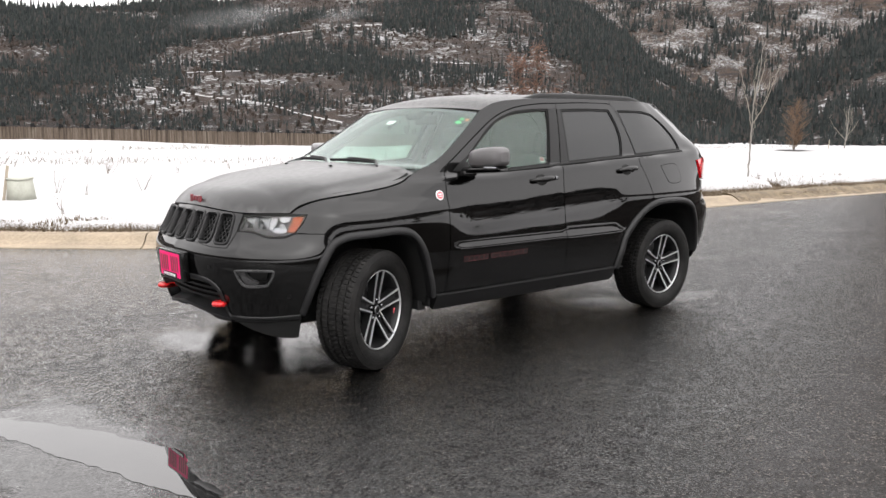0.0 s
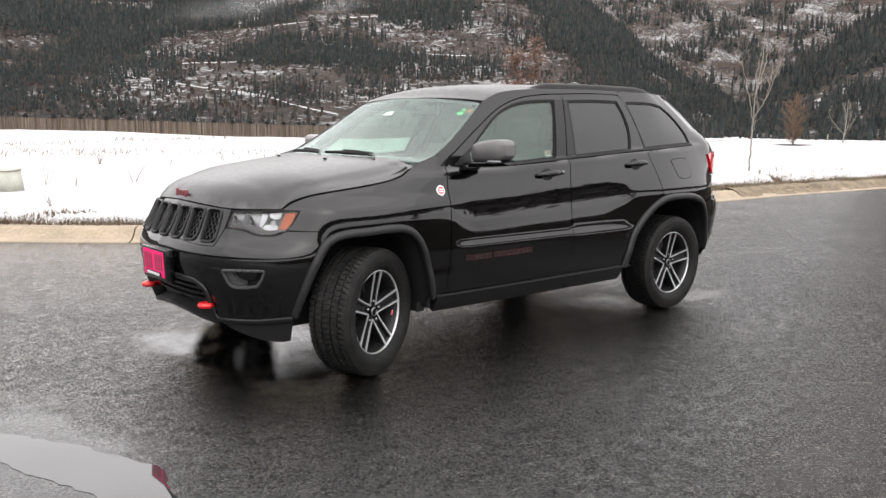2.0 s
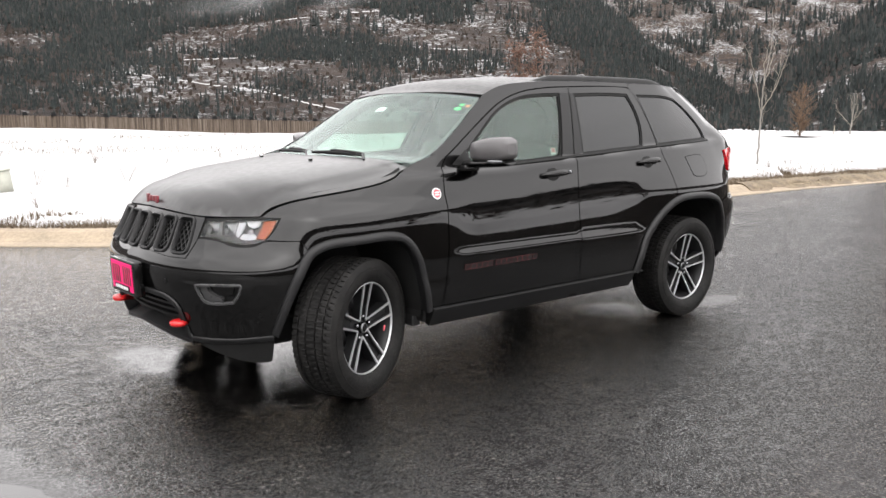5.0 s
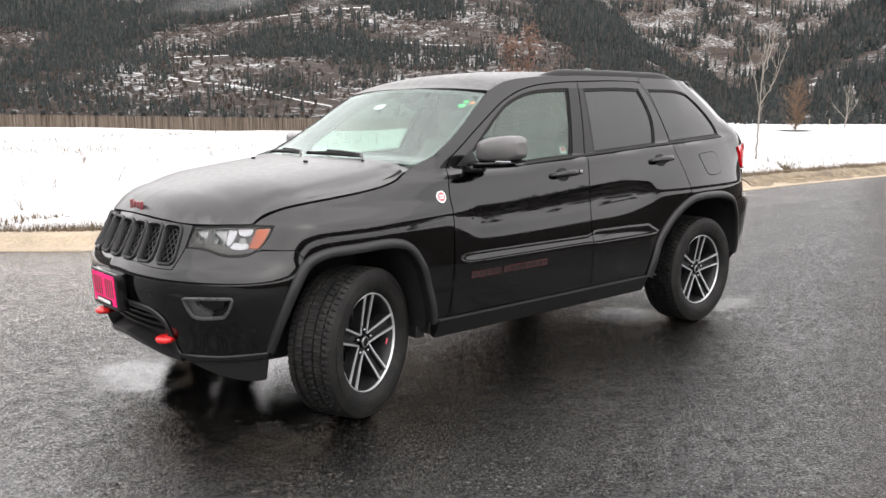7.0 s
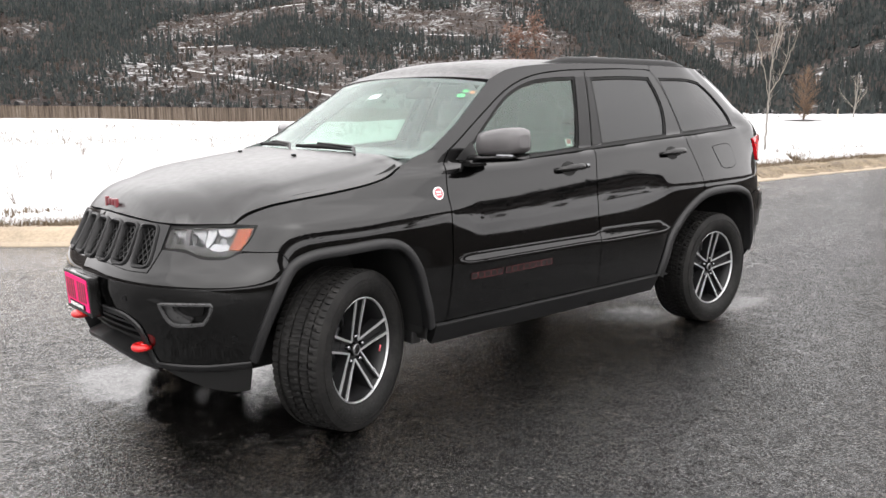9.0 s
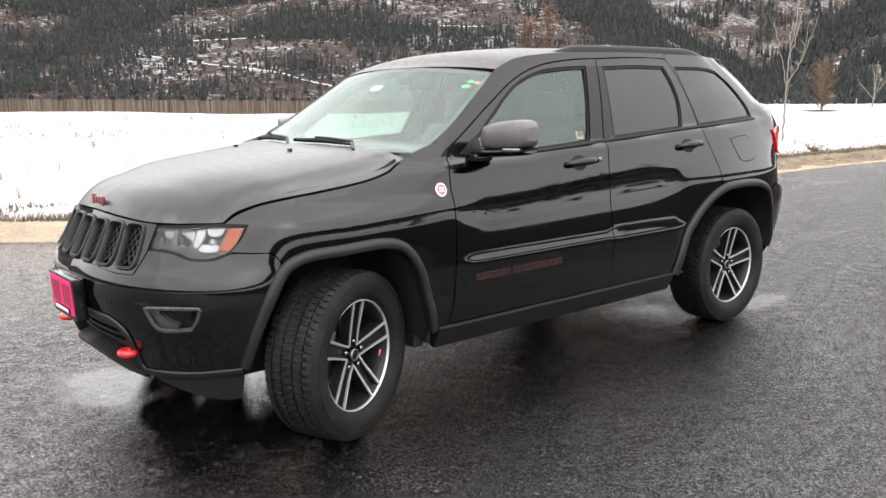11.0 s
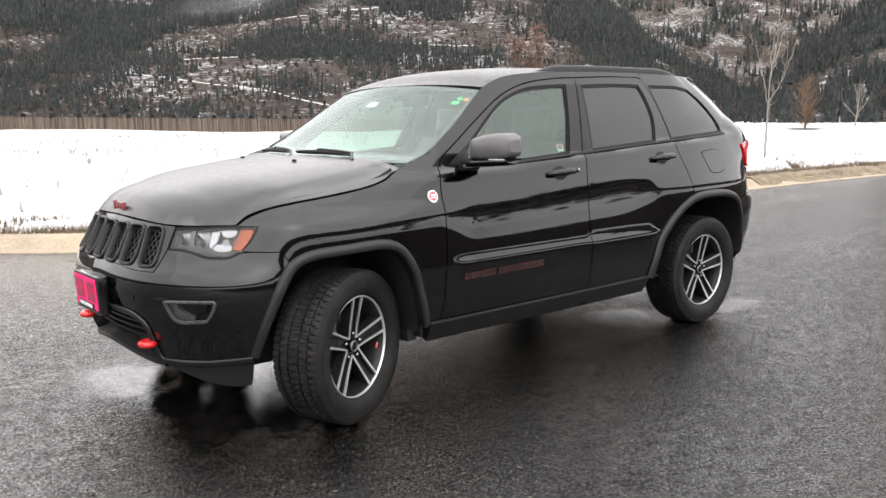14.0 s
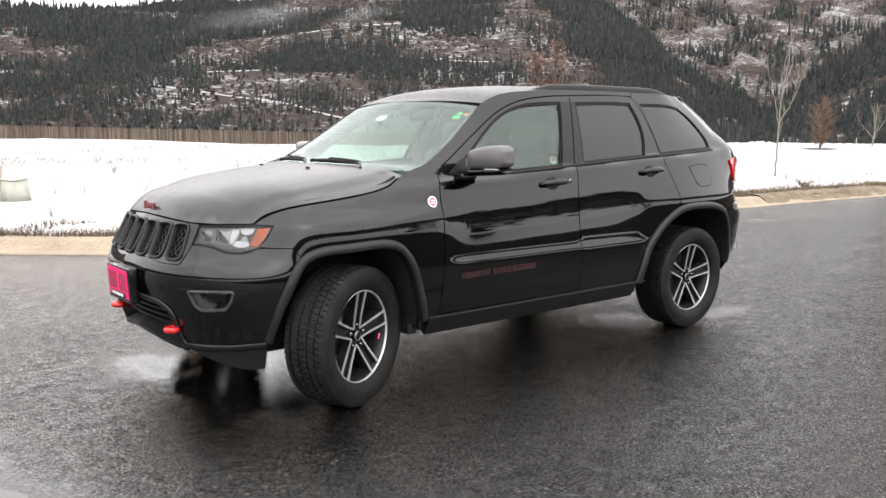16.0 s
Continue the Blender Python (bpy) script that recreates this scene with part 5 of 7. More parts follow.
def shift_in(path, d):
    """A path moved to its left."""
    P = [np.array(p) for p in path]
    out = []
    for i, p in enumerate(P):
        t = P[min(i + 1, len(P) - 1)] - P[max(0, i - 1)]
        t = t / np.linalg.norm(t)
        out.append((p[0] - t[1] * d, p[1] + t[0] * d))
    return out


FGLASS = line([(-0.735, 1.203), (-0.66, 1.27), (-0.534, 1.367), (-0.307, 1.522), (-0.099, 1.594), (0.096, 1.616), (0.262, 1.623)], [(0.262, 1.623), (0.20, 1.43), (0.122, 1.228)], [(0.122, 1.228), (-0.3, 1.205), (-0.735, 1.203 - 0.004)])
RGLASS = line([(0.412, 1.622), (0.7, 1.632), (0.958, 1.629)], [(0.958, 1.629), (0.99, 1.54), (1.003, 1.446), (0.99, 1.36), (0.958, 1.275)], [(0.958, 1.275), (0.65, 1.258), (0.338, 1.24)], [(0.338, 1.24), (0.412, 1.622)])
QGLASS = line([(1.07, 1.628), (1.3, 1.628), (1.55, 1.622), (1.78, 1.606)], [(1.78, 1.606), (1.865, 1.54), (1.88, 1.40), (1.845, 1.318)], [(1.845, 1.318), (1.5, 1.303), (1.15, 1.285)], [(1.15, 1.285), (1.07, 1.628)])


def grow(loop, d):
    """An outline grown outwards by d."""
    P = np.array(loop)
    area = 0.5 * np.sum(P[:, 0] * np.roll(P[:, 1], -1) - np.roll(P[:, 0], -1) * P[:, 1])
    out = []
    m = len(P)
    for i in range(m):
        a, b = P[i] - P[i - 1], P[(i + 1) % m] - P[i]
        a, b = a / max(1e-9, np.linalg.norm(a)), b / max(1e-9, np.linalg.norm(b))
        na, nb = np.array((a[1], -a[0])), np.array((b[1], -b[0]))
        n = na + nb
        l = np.linalg.norm(n)
        n = n / l if l > 1e-6 else na
        k = min(2.0, 1.0 / max(0.35, float(np.dot(n, na))))
        out.append(P[i] + n * d * k * (1 if area > 0 else -1))
    return out


def window(name, loop, material, parent, side, seal=0.022):
    """A pane with its rubber seal."""
    pane = patch(name, loop, skin, material, parent, 0.05, rim=0.004, side=side, off=-0.010, back=True)
    patch("seal", grow(loop, seal * 0.7), skin, M["rubber"], pane, 0.04, holes=[grow(loop, -0.008)], rim=0.012, side=side, off=-0.004)
    return pane


def handle(parent, side, u, v, tilt):
    """A pull handle with its cup."""
    c, n = frame_at(skin, u, v, -1)
    t = np.array(skin(u + 0.05, v + tilt * 0.05)) - c
    t /= np.linalg.norm(t)
    up = np.cross(n, t)
    up *= 1 if up[2] > 0 else -1
    vs, fs = [], []
    m = 12
    rows = 15
    for i in range(rows):
        w = -1 + 2 * i / (rows - 1)
        lift = 0.042 * (1 - abs(w) ** 4) + 0.004
        h = 0.0195 * (1 - 0.35 * abs(w) ** 3) * (0.25 if i in (0, rows - 1) else 1)
        for k in range(m):
            an = k * math.tau / m
            p = c + t * (w * 0.118) + n * (lift + 0.010 * math.cos(an)) + up * (h * math.sin(an))
            vs.append((p[0], p[1] * side, p[2]))
    for i in range(rows - 1):
        for k in range(m):
            a, b = i * m + k, i * m + (k + 1) % m
            fs.append((a, a + m, b + m, b) if side > 0 else (a, b, b + m, a + m))
    h = obj("door_handle", vs, fs, M["gloss_black"], parent, smooth=True)
    if u < 0.5:
        q = c + t * 0.108 + n * 0.034
        bm = bmesh.new()
        box(bm, (q[0], q[1] * side, q[2]), (0.022, 0.022, 0.026), bevel=0.006)
        part("lock_cover", bm, M["chrome"], h, "small chrome lock cover")
    cup = [np.array((u + 0.058 * math.cos(a) - 0.012, v + 0.040 * math.sin(a))) for a in np.linspace(0, math.tau, 20, endpoint=False)]
    patch("handle_cup", cup, skin, M["under"], h, 0.02, rim=0.004, side=side, off=0.0015)
    return h


fender_loop = line([(-1.146 + G, 1.188 + G), (-1.10, 1.205), (-1.06, 1.224)], [(-1.06, 1.224), (-0.99, 1.243), (-0.925, 1.262)], [(-0.925, 1.262), (-0.875, 1.262), (-0.829 - G, 1.252)], nudge(CUT_F, -G, 0), [(-0.94, 0.41), (-1.006, 0.41)], list(reversed(arch_f[3:]))[:-1] + [(-1.79, 0.81)], [(-1.79, 0.818), (-1.826, 0.866)], [(-1.826, 0.866), (-1.912, 0.868), (-2.0, 0.872)], [(-2.0, 0.872), (-1.956, 0.914), (-1.915, 0.975)], [(-1.915, 0.977), (-2.03, 0.979)], [(u, v - 2 * G) for u, v in reversed(HOODLINE)])
door_f_loop = line([(u + G, v - G) for u, v in DOORTOP[:7]], [(u - G, v) for u, v in CUT_M], [(0.222, 0.42), (-0.93, 0.42)], [(u + G, v) for u, v in reversed(CUT_F)])
door_r_loop = line([(u + 0.004, v - G) for u, v in DOORTOP[6:]], [(u - G, v) for u, v in CUT_R], [p for p in reversed(arch_r[:arch_r.index(min(arch_r, key=lambda q: abs(q[0] - 1.218))) + 1])], [(0.81, 0.42), (0.229, 0.42)], [(u + G, v) for u, v in reversed(CUT_M)])
i_r = arch_r.index(min(arch_r, key=lambda q: abs(q[0] - 1.218)))
i_e = arch_r.index(min(arch_r, key=lambda q: abs(q[0] - 1.86)))
quarter_loop = line([(u + G, v) for u, v in reversed(CUT_R)], [(1.005, 1.69), (1.02, 1.708)], [(1.02, 1.711), (1.4, 1.708), (1.7, 1.705), (2.05, 1.70), (2.30, 1.695), (2.50, 1.695), (2.64, 1.695)], [(2.64, 1.695), (2.64, 1.60), (2.58, 1.45), (2.50, 1.30), (2.48, 1.25)], [(2.48, 1.25), (2.2, 1.24), (1.99, 1.22)], [(1.99, 1.22), (2.0, 1.10), (2.03, 1.06)], [(2.03, 1.06), (2.01, 0.96), (1.97, 0.875)], [(1.97, 0.872), (1.9, 0.855), (1.86, 0.835)], list(reversed(arch_r[i_r:i_e])))
frame_loop = line(SHIELD[1:], ROOFLINE[:6][0:1] + [(-0.25, 1.663), (0.03, 1.697), (0.36, 1.709), (0.72, 1.713), (1.013, 1.712)], [(1.013, 1.711), (1.0, 1.683)], [(u, v + G) for u, v in reversed(DOORTOP[:-1])])
rocker_loop = line([(-1.0, 0.405), (0.815, 0.408)], [(0.815, 0.408), (0.79, 0.32)], [(0.79, 0.318), (-1.01, 0.312)], [(-1.01, 0.312), (-1.0, 0.405)])
FLARE = [(0.0, 0.0), (-0.003, 0.012), (-0.010, 0.020), (-0.036, 0.026), (-0.044, 0.021), (-0.046, 0.008), (-0.046, -0.16)]
FUEL = line([(1.405, 1.185), (1.45, 1.192), (1.60, 1.196), (1.632, 1.18)], [(1.632, 1.18), (1.648, 1.12), (1.643, 1.075)], [(1.643, 1.07), (1.61, 1.052), (1.49, 1.048), (1.455, 1.06)], [(1.455, 1.06), (1.43, 1.12), (1.405, 1.185)])

for sd in (-1, 1):
    fender = patch("fender", fender_loop, skin, M["paint"], car, side=sd)
    if sd < 0:
        c0 = np.array((-0.967, 1.053))
        disc = [c0 + 0.031 * np.array((math.cos(a), math.sin(a))) for a in np.linspace(0, math.tau, 28, endpoint=False)]
    disc2 = [c0 + 0.0245 * np.array((math.cos(a), math.sin(a))) for a in np.linspace(0, math.tau, 24, endpoint=False)]
    bd = patch("badge", disc, skin, M["white"], fender, 0.02, rim=0.006, side=sd, off=0.006, label="round white and red badge")
    patch("badge_print", disc2, skin, M["redprint"], bd, 0.02, rim=0.0, side=sd, off=0.0072)
    for r0, hgt in ((0.006, 0.004), (-0.007, 0.003)):
        rr = [np.array((-0.967 + a * 0.015, 1.053 + r0 + b * hgt)) for a, b in ((-1, -1), (1, -1), (1, 1), (-1, 1))]
        patch("badge_bar", rr, skin, M["white"], bd, 0.02, rim=0.0, side=sd, off=0.0084)
    door = patch("front_door", door_f_loop, skin, M["paint"], car, holes=[grow(FGLASS, 0.008)], side=sd)
    window("door_window", FGLASS, M["glass"], door, sd)
    handle(door, sd, 0.0, 1.12, 0.04)
    door = patch("rear_door", door_r_loop, skin, M["paint"], car, holes=[grow(RGLASS, 0.008)], side=sd)
    window("door_window", RGLASS, M["tinted"], door, sd)
    handle(door, sd, 0.96, 1.166, 0.04)
    quarter = patch("quarter_panel", quarter_loop, skin, M["paint"], car, holes=[grow(QGLASS, 0.006)], side=sd)
    window("quarter_window", QGLASS, M["tinted"], quarter, sd)
    patch("fuel_flap_gap", grow(FUEL, 0.005), skin, M["rubber"], quarter, 0.03, rim=0.0, side=sd, off=0.0006)
    patch("fuel_flap", FUEL, skin, M["paint"], quarter, 0.03, rim=0.003, side=sd, off=0.0022)
    patch("side_frame", frame_loop, skin, M["paint"], car, side=sd)
    for run in (DOORTOP, CUT_F, CUT_M, CUT_R, HOODLINE):
        band("gap_seal", [tuple(p) for p in catmull(run, 4)], [(-0.022, -0.02), (0.022, -0.02)], skin, M["rubber"], car, sd)
    # black middle pillar trim on the door frames
    pil = line([(0.272, 1.628), (0.355, 1.632)], [(0.355, 1.632), (0.29, 1.42), (0.238, 1.235)], [(0.238, 1.235), (0.137, 1.232)], [(0.137, 1.232), (0.205, 1.43), (0.272, 1.628)])
    patch("pillar_trim", pil, skin, M["trim"], car, 0.05, rim=0.002, side=sd, off=0.002)
    pil = line([(0.372, 1.63), (0.40, 1.63)], [(0.40, 1.628), (0.326, 1.243)], [(0.326, 1.243), (0.252, 1.236)], [(0.252, 1.236), (0.31, 1.43), (0.372, 1.63)])
    patch("pillar_trim", pil, skin, M["trim"], car, 0.05, rim=0.002, side=sd, off=0.002)
    rk = patch("rocker_trim", rocker_loop, skin, M["trim"], car, 0.06, side=sd, off=0.012, rim=0.05)
    band("rocker_edge", [(-1.0, 0.403), (0.9, 0.408)], [(-0.004, 0.012), (-0.001, 0.018), (0.006, 0.019), (0.009, 0.0)], skin, M["trim_grey"], rk, sd)
    band("wheel_arch_trim", arch_f, FLARE, skin, M["trim_grey"], car, sd)
    band("wheel_arch_trim", arch_r, FLARE, skin, M["trim_grey"], car, sd)
    band("belt_moulding", [(-0.78, 1.19), (-0.3, 1.193), (0.1, 1.215), (0.96, 1.264), (1.86, 1.305)], [(-0.008, -0.002), (-0.006, 0.006), (0.006, 0.006), (0.008, -0.004)], skin, M["rubber"], car, sd)
    # lettering bars on the door
    for a, b in ((-0.79, -0.572), (-0.553, -0.2)):
        n = 5 if a < -0.7 else 8
        for i in range(n):
            u0, u1 = lerp(a, b, (i + 0.06) / n), lerp(a, b, (i + 0.94) / n)
            v0 = 0.612 + 0.010 * (u0 + 0.79)
            ring = [np.array(q) for q in ((u0, v0), (u1, v0), (u1, v0 + 0.03), (u0, v0 + 0.03))]
            let = patch("letter_bar", ring, skin, M["badge_dark"], car, 0.05, rim=0.003, side=sd, off=0.003)
            band("letter_edge", ring, [(0.0, 0.0032), (0.0, 0.0042), (-0.0014, 0.0042), (-0.0014, 0.0032)], skin, M["rededge"], let, sd, closed=True, step=0.05)

# ---- hood, windscreen, roof ----
_edge = np.array([skin(u, v) for u, v in catmull(list(reversed(HOODLINE)), 8)])
_edge = np.vstack([[(-2.42, 0.60, 0.85), (-2.25, 0.66, 0.905), (-2.12, 0.71, 0.945)], _edge, [(-0.95, _edge[-1][1] - 0.01, _edge[-1][2] + 0.03)]])
_edge = _edge[np.argsort(_edge[:, 0])]
_cen = table([(-2.42, 0.80), (-2.29, 0.95), (-2.25, 1.005), (-2.21, 1.052), (-2.16, 1.086), (-2.08, 1.108), (-2.0, 1.124), (-1.7, 1.172), (-1.4, 1.211), (-1.15, 1.236), (-0.95, 1.255)], -2.42, -0.95)


def hood_free(x, y):
    ye, ze, zc = float(np.interp(x, _edge[:, 0], _edge[:, 1])), float(np.interp(x, _edge[:, 0], _edge[:, 2])), float(np.interp(x, *_cen))
    v = abs(y) / ye
    return lerp(ze, zc, 1 - min(1.2, v) ** 3.4) + 0.013 * smooth((0.90 - v) / 0.10) * smooth((x + 2.12) / 0.40)


# the hood's front edge lies on the skin, just over grille and lamps
_nose = np.array([skin(S_FRONT + q, interp(q, [(0, 1.003), (0.25, 0.996), (0.58, 0.980), (0.9, 0.979)]), 0.004) for q in np.linspace(0, 0.93, 24)])


def hood_at(x, y):
    a = abs(y)
    xf, zf = float(np.interp(a, _nose[:, 1], _nose[:, 0])), float(np.interp(a, _nose[:, 1], _nose[:, 2]))
    k = max(0.0, 1 - max(0.0, x - xf) / 0.17)
    side_k = smooth((0.80 - a) / 0.10)
    return (x, y, hood_free(x, y) - (hood_free(xf, a) - zf) * k ** 2.2 * side_k)


hl = [(p[0] + 0.002, p[1] - 0.004) for p in _edge[(_edge[:, 0] > -2.02) & (_edge[:, 0] < -0.99)]]
nose_run = [(float(p[0]), float(p[1])) for p in _nose[::3] if p[1] < hl[0][1] - 0.06]
hood_half = line(nose_run + [hl[0]], hl, [hl[-1], (-1.10, hl[-1][1] - 0.03), (-1.12, 0.6), (-1.19, 0.3), (-1.21, 0.0)])
hood_loop = hood_half + [np.array((p[0], -p[1])) for p in reversed(hood_half) if p[1] > 1e-6]
hood = patch("hood", hood_loop, hood_at, M["paint_wet"], car, 0.045, out=1, rim=0.03, label="long black hood with raised middle, beaded with rain")
for yy in (-0.27, 0.31):
    bm = bmesh.new()
    box(bm, (-1.375, yy, hood_at(-1.375, yy)[2] + 0.006), (0.018, 0.022, 0.010), bevel=0.003)
    part("washer_nozzle", bm, M["trim"], hood)
for i in range(4):
    bm = bmesh.new()
    y0 = 0.062 - 0.04 * i
    z0 = hood_at(-2.195, y0)[2]
    box(bm, (-2.203, y0, z0 + 0.002), (0.012, 0.033, (0.05, 0.03, 0.03, 0.042)[i]), bevel=0.004)
    part("emblem_bar", bm, M["emblem"], hood)

_sh = np.array([skin(u, v) for u, v in catmull(SHIELD, 10)])


def shield_at(u, v):
    k = u * (len(_sh) - 1)
    x, y, z = (float(np.interp(k, range(len(_sh)), _sh[:, a])) for a in range(3))
    c = 1 - v * v
    return (x - lerp(0.135, 0.062, u) * c, v * y, z + lerp(0.012, 0.042, u) * c)


def rect(u0, u1, v0, v1):
    return [np.array(p) for p in ((u0, v0), (u1, v0), (u1, v1), (u0, v1))]


wind = patch("windscreen", rect(0.0, 0.975, -0.985, 0.985), shield_at, M["shield"], car, 0.08, out=1, rim=0.005, off=-0.004, back=True)
patch("windscreen_band", rect(0.0, 0.98, -0.99, 0.99), shield_at, M["under"], wind, 0.08, holes=[rect(0.10, 0.945, -0.945, 0.945)], out=1, rim=0.0, off=-0.0115)
patch("inspection_tag", rect(0.745, 0.80, 0.02, 0.15), shield_at, M["white"], wind, 0.1, out=1, rim=0.0, off=-0.016, label="small white paper tag inside the glass")
for u0, v0, w, h, mt in ((0.872, -0.855, 0.026, 0.032, "green"), (0.82, -0.845, 0.038, 0.042, "green"), (0.865, -0.925, 0.024, 0.03, "orange")):
    blob = [np.array((u0 + h * 0.5 * math.sin(a), v0 + w * math.cos(a))) for a in np.linspace(0, math.tau, 14, endpoint=False)]
    patch("sticker", blob, shield_at, M[mt], wind, 0.1, out=1, rim=0.0, off=-0.0135)

_roof = np.array([skin(u, v) for u, v in catmull(ROOFLINE, 8)])


def roof_at(x, v):
    y, z = float(np.interp(x, _roof[:, 0], _roof[:, 1])), float(np.interp(x, _roof[:, 0], _roof[:, 2]))
    if x < _roof[0, 0]:
        z -= (_roof[0, 0] - x) * 0.30
    return (x, v * y, z + 0.046 * (1 - abs(v) ** 2.4))


x_end = float(_roof[-1, 0])
front_run = [(-0.405 - 0.064 * (1 - v * v), v) for v in np.linspace(-1, 1, 15)]
y_end = float(_roof[-1, 1])
REAR_EDGE = [skin(s, 1.695) for s in np.linspace(2.30, S_REAR, 14)]
REAR_EDGE = [(p[0], p[1] / y_end) for p in REAR_EDGE[:-1]] + [(REAR_EDGE[-1][0], 0.0)] + [(p[0], -p[1] / y_end) for p in reversed(REAR_EDGE[:-1])]
roof_loop = line(front_run, REAR_EDGE, n=2)
roof = patch("roof", roof_loop, roof_at, M["paint_roof"], car, 0.06, out=1, rim=0.02)
for sd in (-1, 1):
    vs, fs = [], []
    for i in range(41):
        t = i / 40
        x = lerp(0.05, 1.56, t)
        y = float(np.interp(x, _roof[:, 0], _roof[:, 1])) - 0.05
        z = roof_at(x, 0.93)[2] - 0.006
        h = 0.004 + 0.036 * smooth(min(t / 0.16, (1 - t) / 0.20))
        w = 0.014 + 0.008 * smooth(min(t / 0.08, (1 - t) / 0.08))
        for dy, k in ((-1.1, 0), (-1.0, 0.55), (-0.7, 0.92), (0, 1.0), (0.7, 0.92), (1.0, 0.55), (1.1, 0)):
            vs.append((x, (y + dy * w) * sd, z + k * h))
    for i in range(40):
        for k in range(6):
            a = 7 * i + k
            fs.append((a, a + 7, a + 8, a + 1) if sd > 0 else (a, a + 1, a + 8, a + 7))
    obj("roof_rail", vs, fs, M["trim"], car, smooth=True, label="low dark grey roof rail")
bm = bmesh.new()
bmesh.ops.create_uvsphere(bm, u_segments=16, v_segments=8, radius=1.0, matrix=Matrix.Translation((1.28, 0.0, roof_at(1.28, 0.0)[2])) @ Matrix.Diagonal((0.085, 0.03, 0.055, 1)))
part("antenna", bm, M["paint"], car)

# ---- the car: nose ----
def inset(off):
    return lambda q, z: front(q, z, off)


LAMP = line([(0.591, 0.962), (0.72, 0.966), (0.9, 0.972), (1.05, 0.975)], [(1.056, 0.972), (1.019, 0.914), (0.978, 0.872)], [(0.974, 0.868), (0.909, 0.846), (0.84, 0.842), (0.782, 0.846), (0.708, 0.866), (0.64, 0.874), (0.573, 0.874)], [(0.573, 0.876), (0.591, 0.962)])
FOG = line([(0.602, 0.648), (0.72, 0.653), (0.838, 0.654)], [(0.842, 0.648), (0.825, 0.605), (0.800, 0.573)], [(0.796, 0.568), (0.72, 0.56), (0.66, 0.56), (0.635, 0.575), (0.602, 0.648)])
OPEN = [(0.0, 0.592), (0.258, 0.588), (0.388, 0.572), (0.452, 0.524), (0.467, 0.43), (0.476, 0.375), (0.49, 0.352)]


def flipq(loop):
    return [np.array((-p[0], p[1])) for p in loop]


half = line([(0.0, 0.798), (0.2, 0.792), (0.40, 0.776), (0.53, 0.775)], [(0.53, 0.775), (0.566, 0.868)], [(0.57, 0.870), (0.64, 0.868), (0.708, 0.860), (0.782, 0.840), (0.84, 0.836), (0.909, 0.840), (0.974, 0.862), (1.06, 0.863), (1.146, 0.862)], [(1.146, 0.862), (1.184, 0.812)], [(1.184, 0.812), (1.135, 0.722), (1.069, 0.571), (1.008, 0.40)], [(1.008, 0.39), (0.972, 0.375)], [(0.972, 0.375), (0.774, 0.36), (0.637, 0.356), (0.49, 0.352)], list(reversed(OPEN)))
bumper = patch("front_bumper", mirrored(half), front, M["paint"], car, 0.035, holes=[grow(FOG, 0.004), flipq(grow(FOG, 0.004))], rim=0.02)

# parking sensors
for q, z in ((0.40, 0.655), (0.93, 0.50), (-0.40, 0.655), (-0.93, 0.50)):
    ring = [np.array((q + 0.012 * math.cos(a), z + 0.012 * math.sin(a))) for a in np.linspace(0, math.tau, 16, endpoint=False)]
    patch("parking_sensor", ring, front, M["trim"], bumper, 0.02, rim=0.003, off=0.0025)

# lower opening: dark mesh, a lip below and a grey edge round it
half = line(OPEN, [(0.49, 0.352), (0.48, 0.322)], [(0.48, 0.322), (0.36, 0.345), (0.23, 0.37), (0.0, 0.392)])
patch("air_intake", mirrored(half), inset(-0.07), M["under"], car, 0.05, rim=0.0)
for i, zz in enumerate((0.43, 0.465, 0.50, 0.535, 0.565)):
    w = 0.43 - 0.012 * i
    band("intake_slat", [(-w, zz), (0.0, zz), (w, zz)], [(-0.007, -0.068), (-0.007, -0.045), (0.007, -0.045), (0.007, -0.068)], front, M["trim"], car, step=0.06)
half = [(-q, z) for q, z in reversed(OPEN[1:])] + OPEN
half = catmull(half, 6)
edge_path = [tuple(p) for p in half]
band("bumper_trim", [(-1.0, 0.378), (-0.774, 0.358), (-0.637, 0.353)] + edge_path + [(0.637, 0.353), (0.774, 0.358), (1.0, 0.378)], [(0.010, 0.002), (0.006, 0.010), (-0.014, 0.012), (-0.022, 0.004), (-0.024, -0.06)], front, M["trim_grey"], car)
band("skid_lip", [(-0.49, 0.326), (-0.36, 0.342), (-0.23, 0.366), (0.0, 0.388), (0.23, 0.366), (0.36, 0.342), (0.49, 0.326)], [(-0.012, -0.10), (-0.010, 0.006), (0.0, 0.016), (0.016, 0.012), (0.022, -0.07)], front, M["trim_grey"], car)
for sg in (-1, 1):
    lp = line([(0.486, 0.35), (0.637, 0.351), (0.774, 0.355), (1.0, 0.376)], [(1.0, 0.376), (0.995, 0.30), (0.985, 0.235)], [(0.985, 0.232), (0.93, 0.224), (0.80, 0.232), (0.62, 0.275), (0.486, 0.33)])
    patch("air_dam", lp if sg > 0 else flipq(lp), inset(-0.006), M["under"], car, 0.05, rim=0.03)

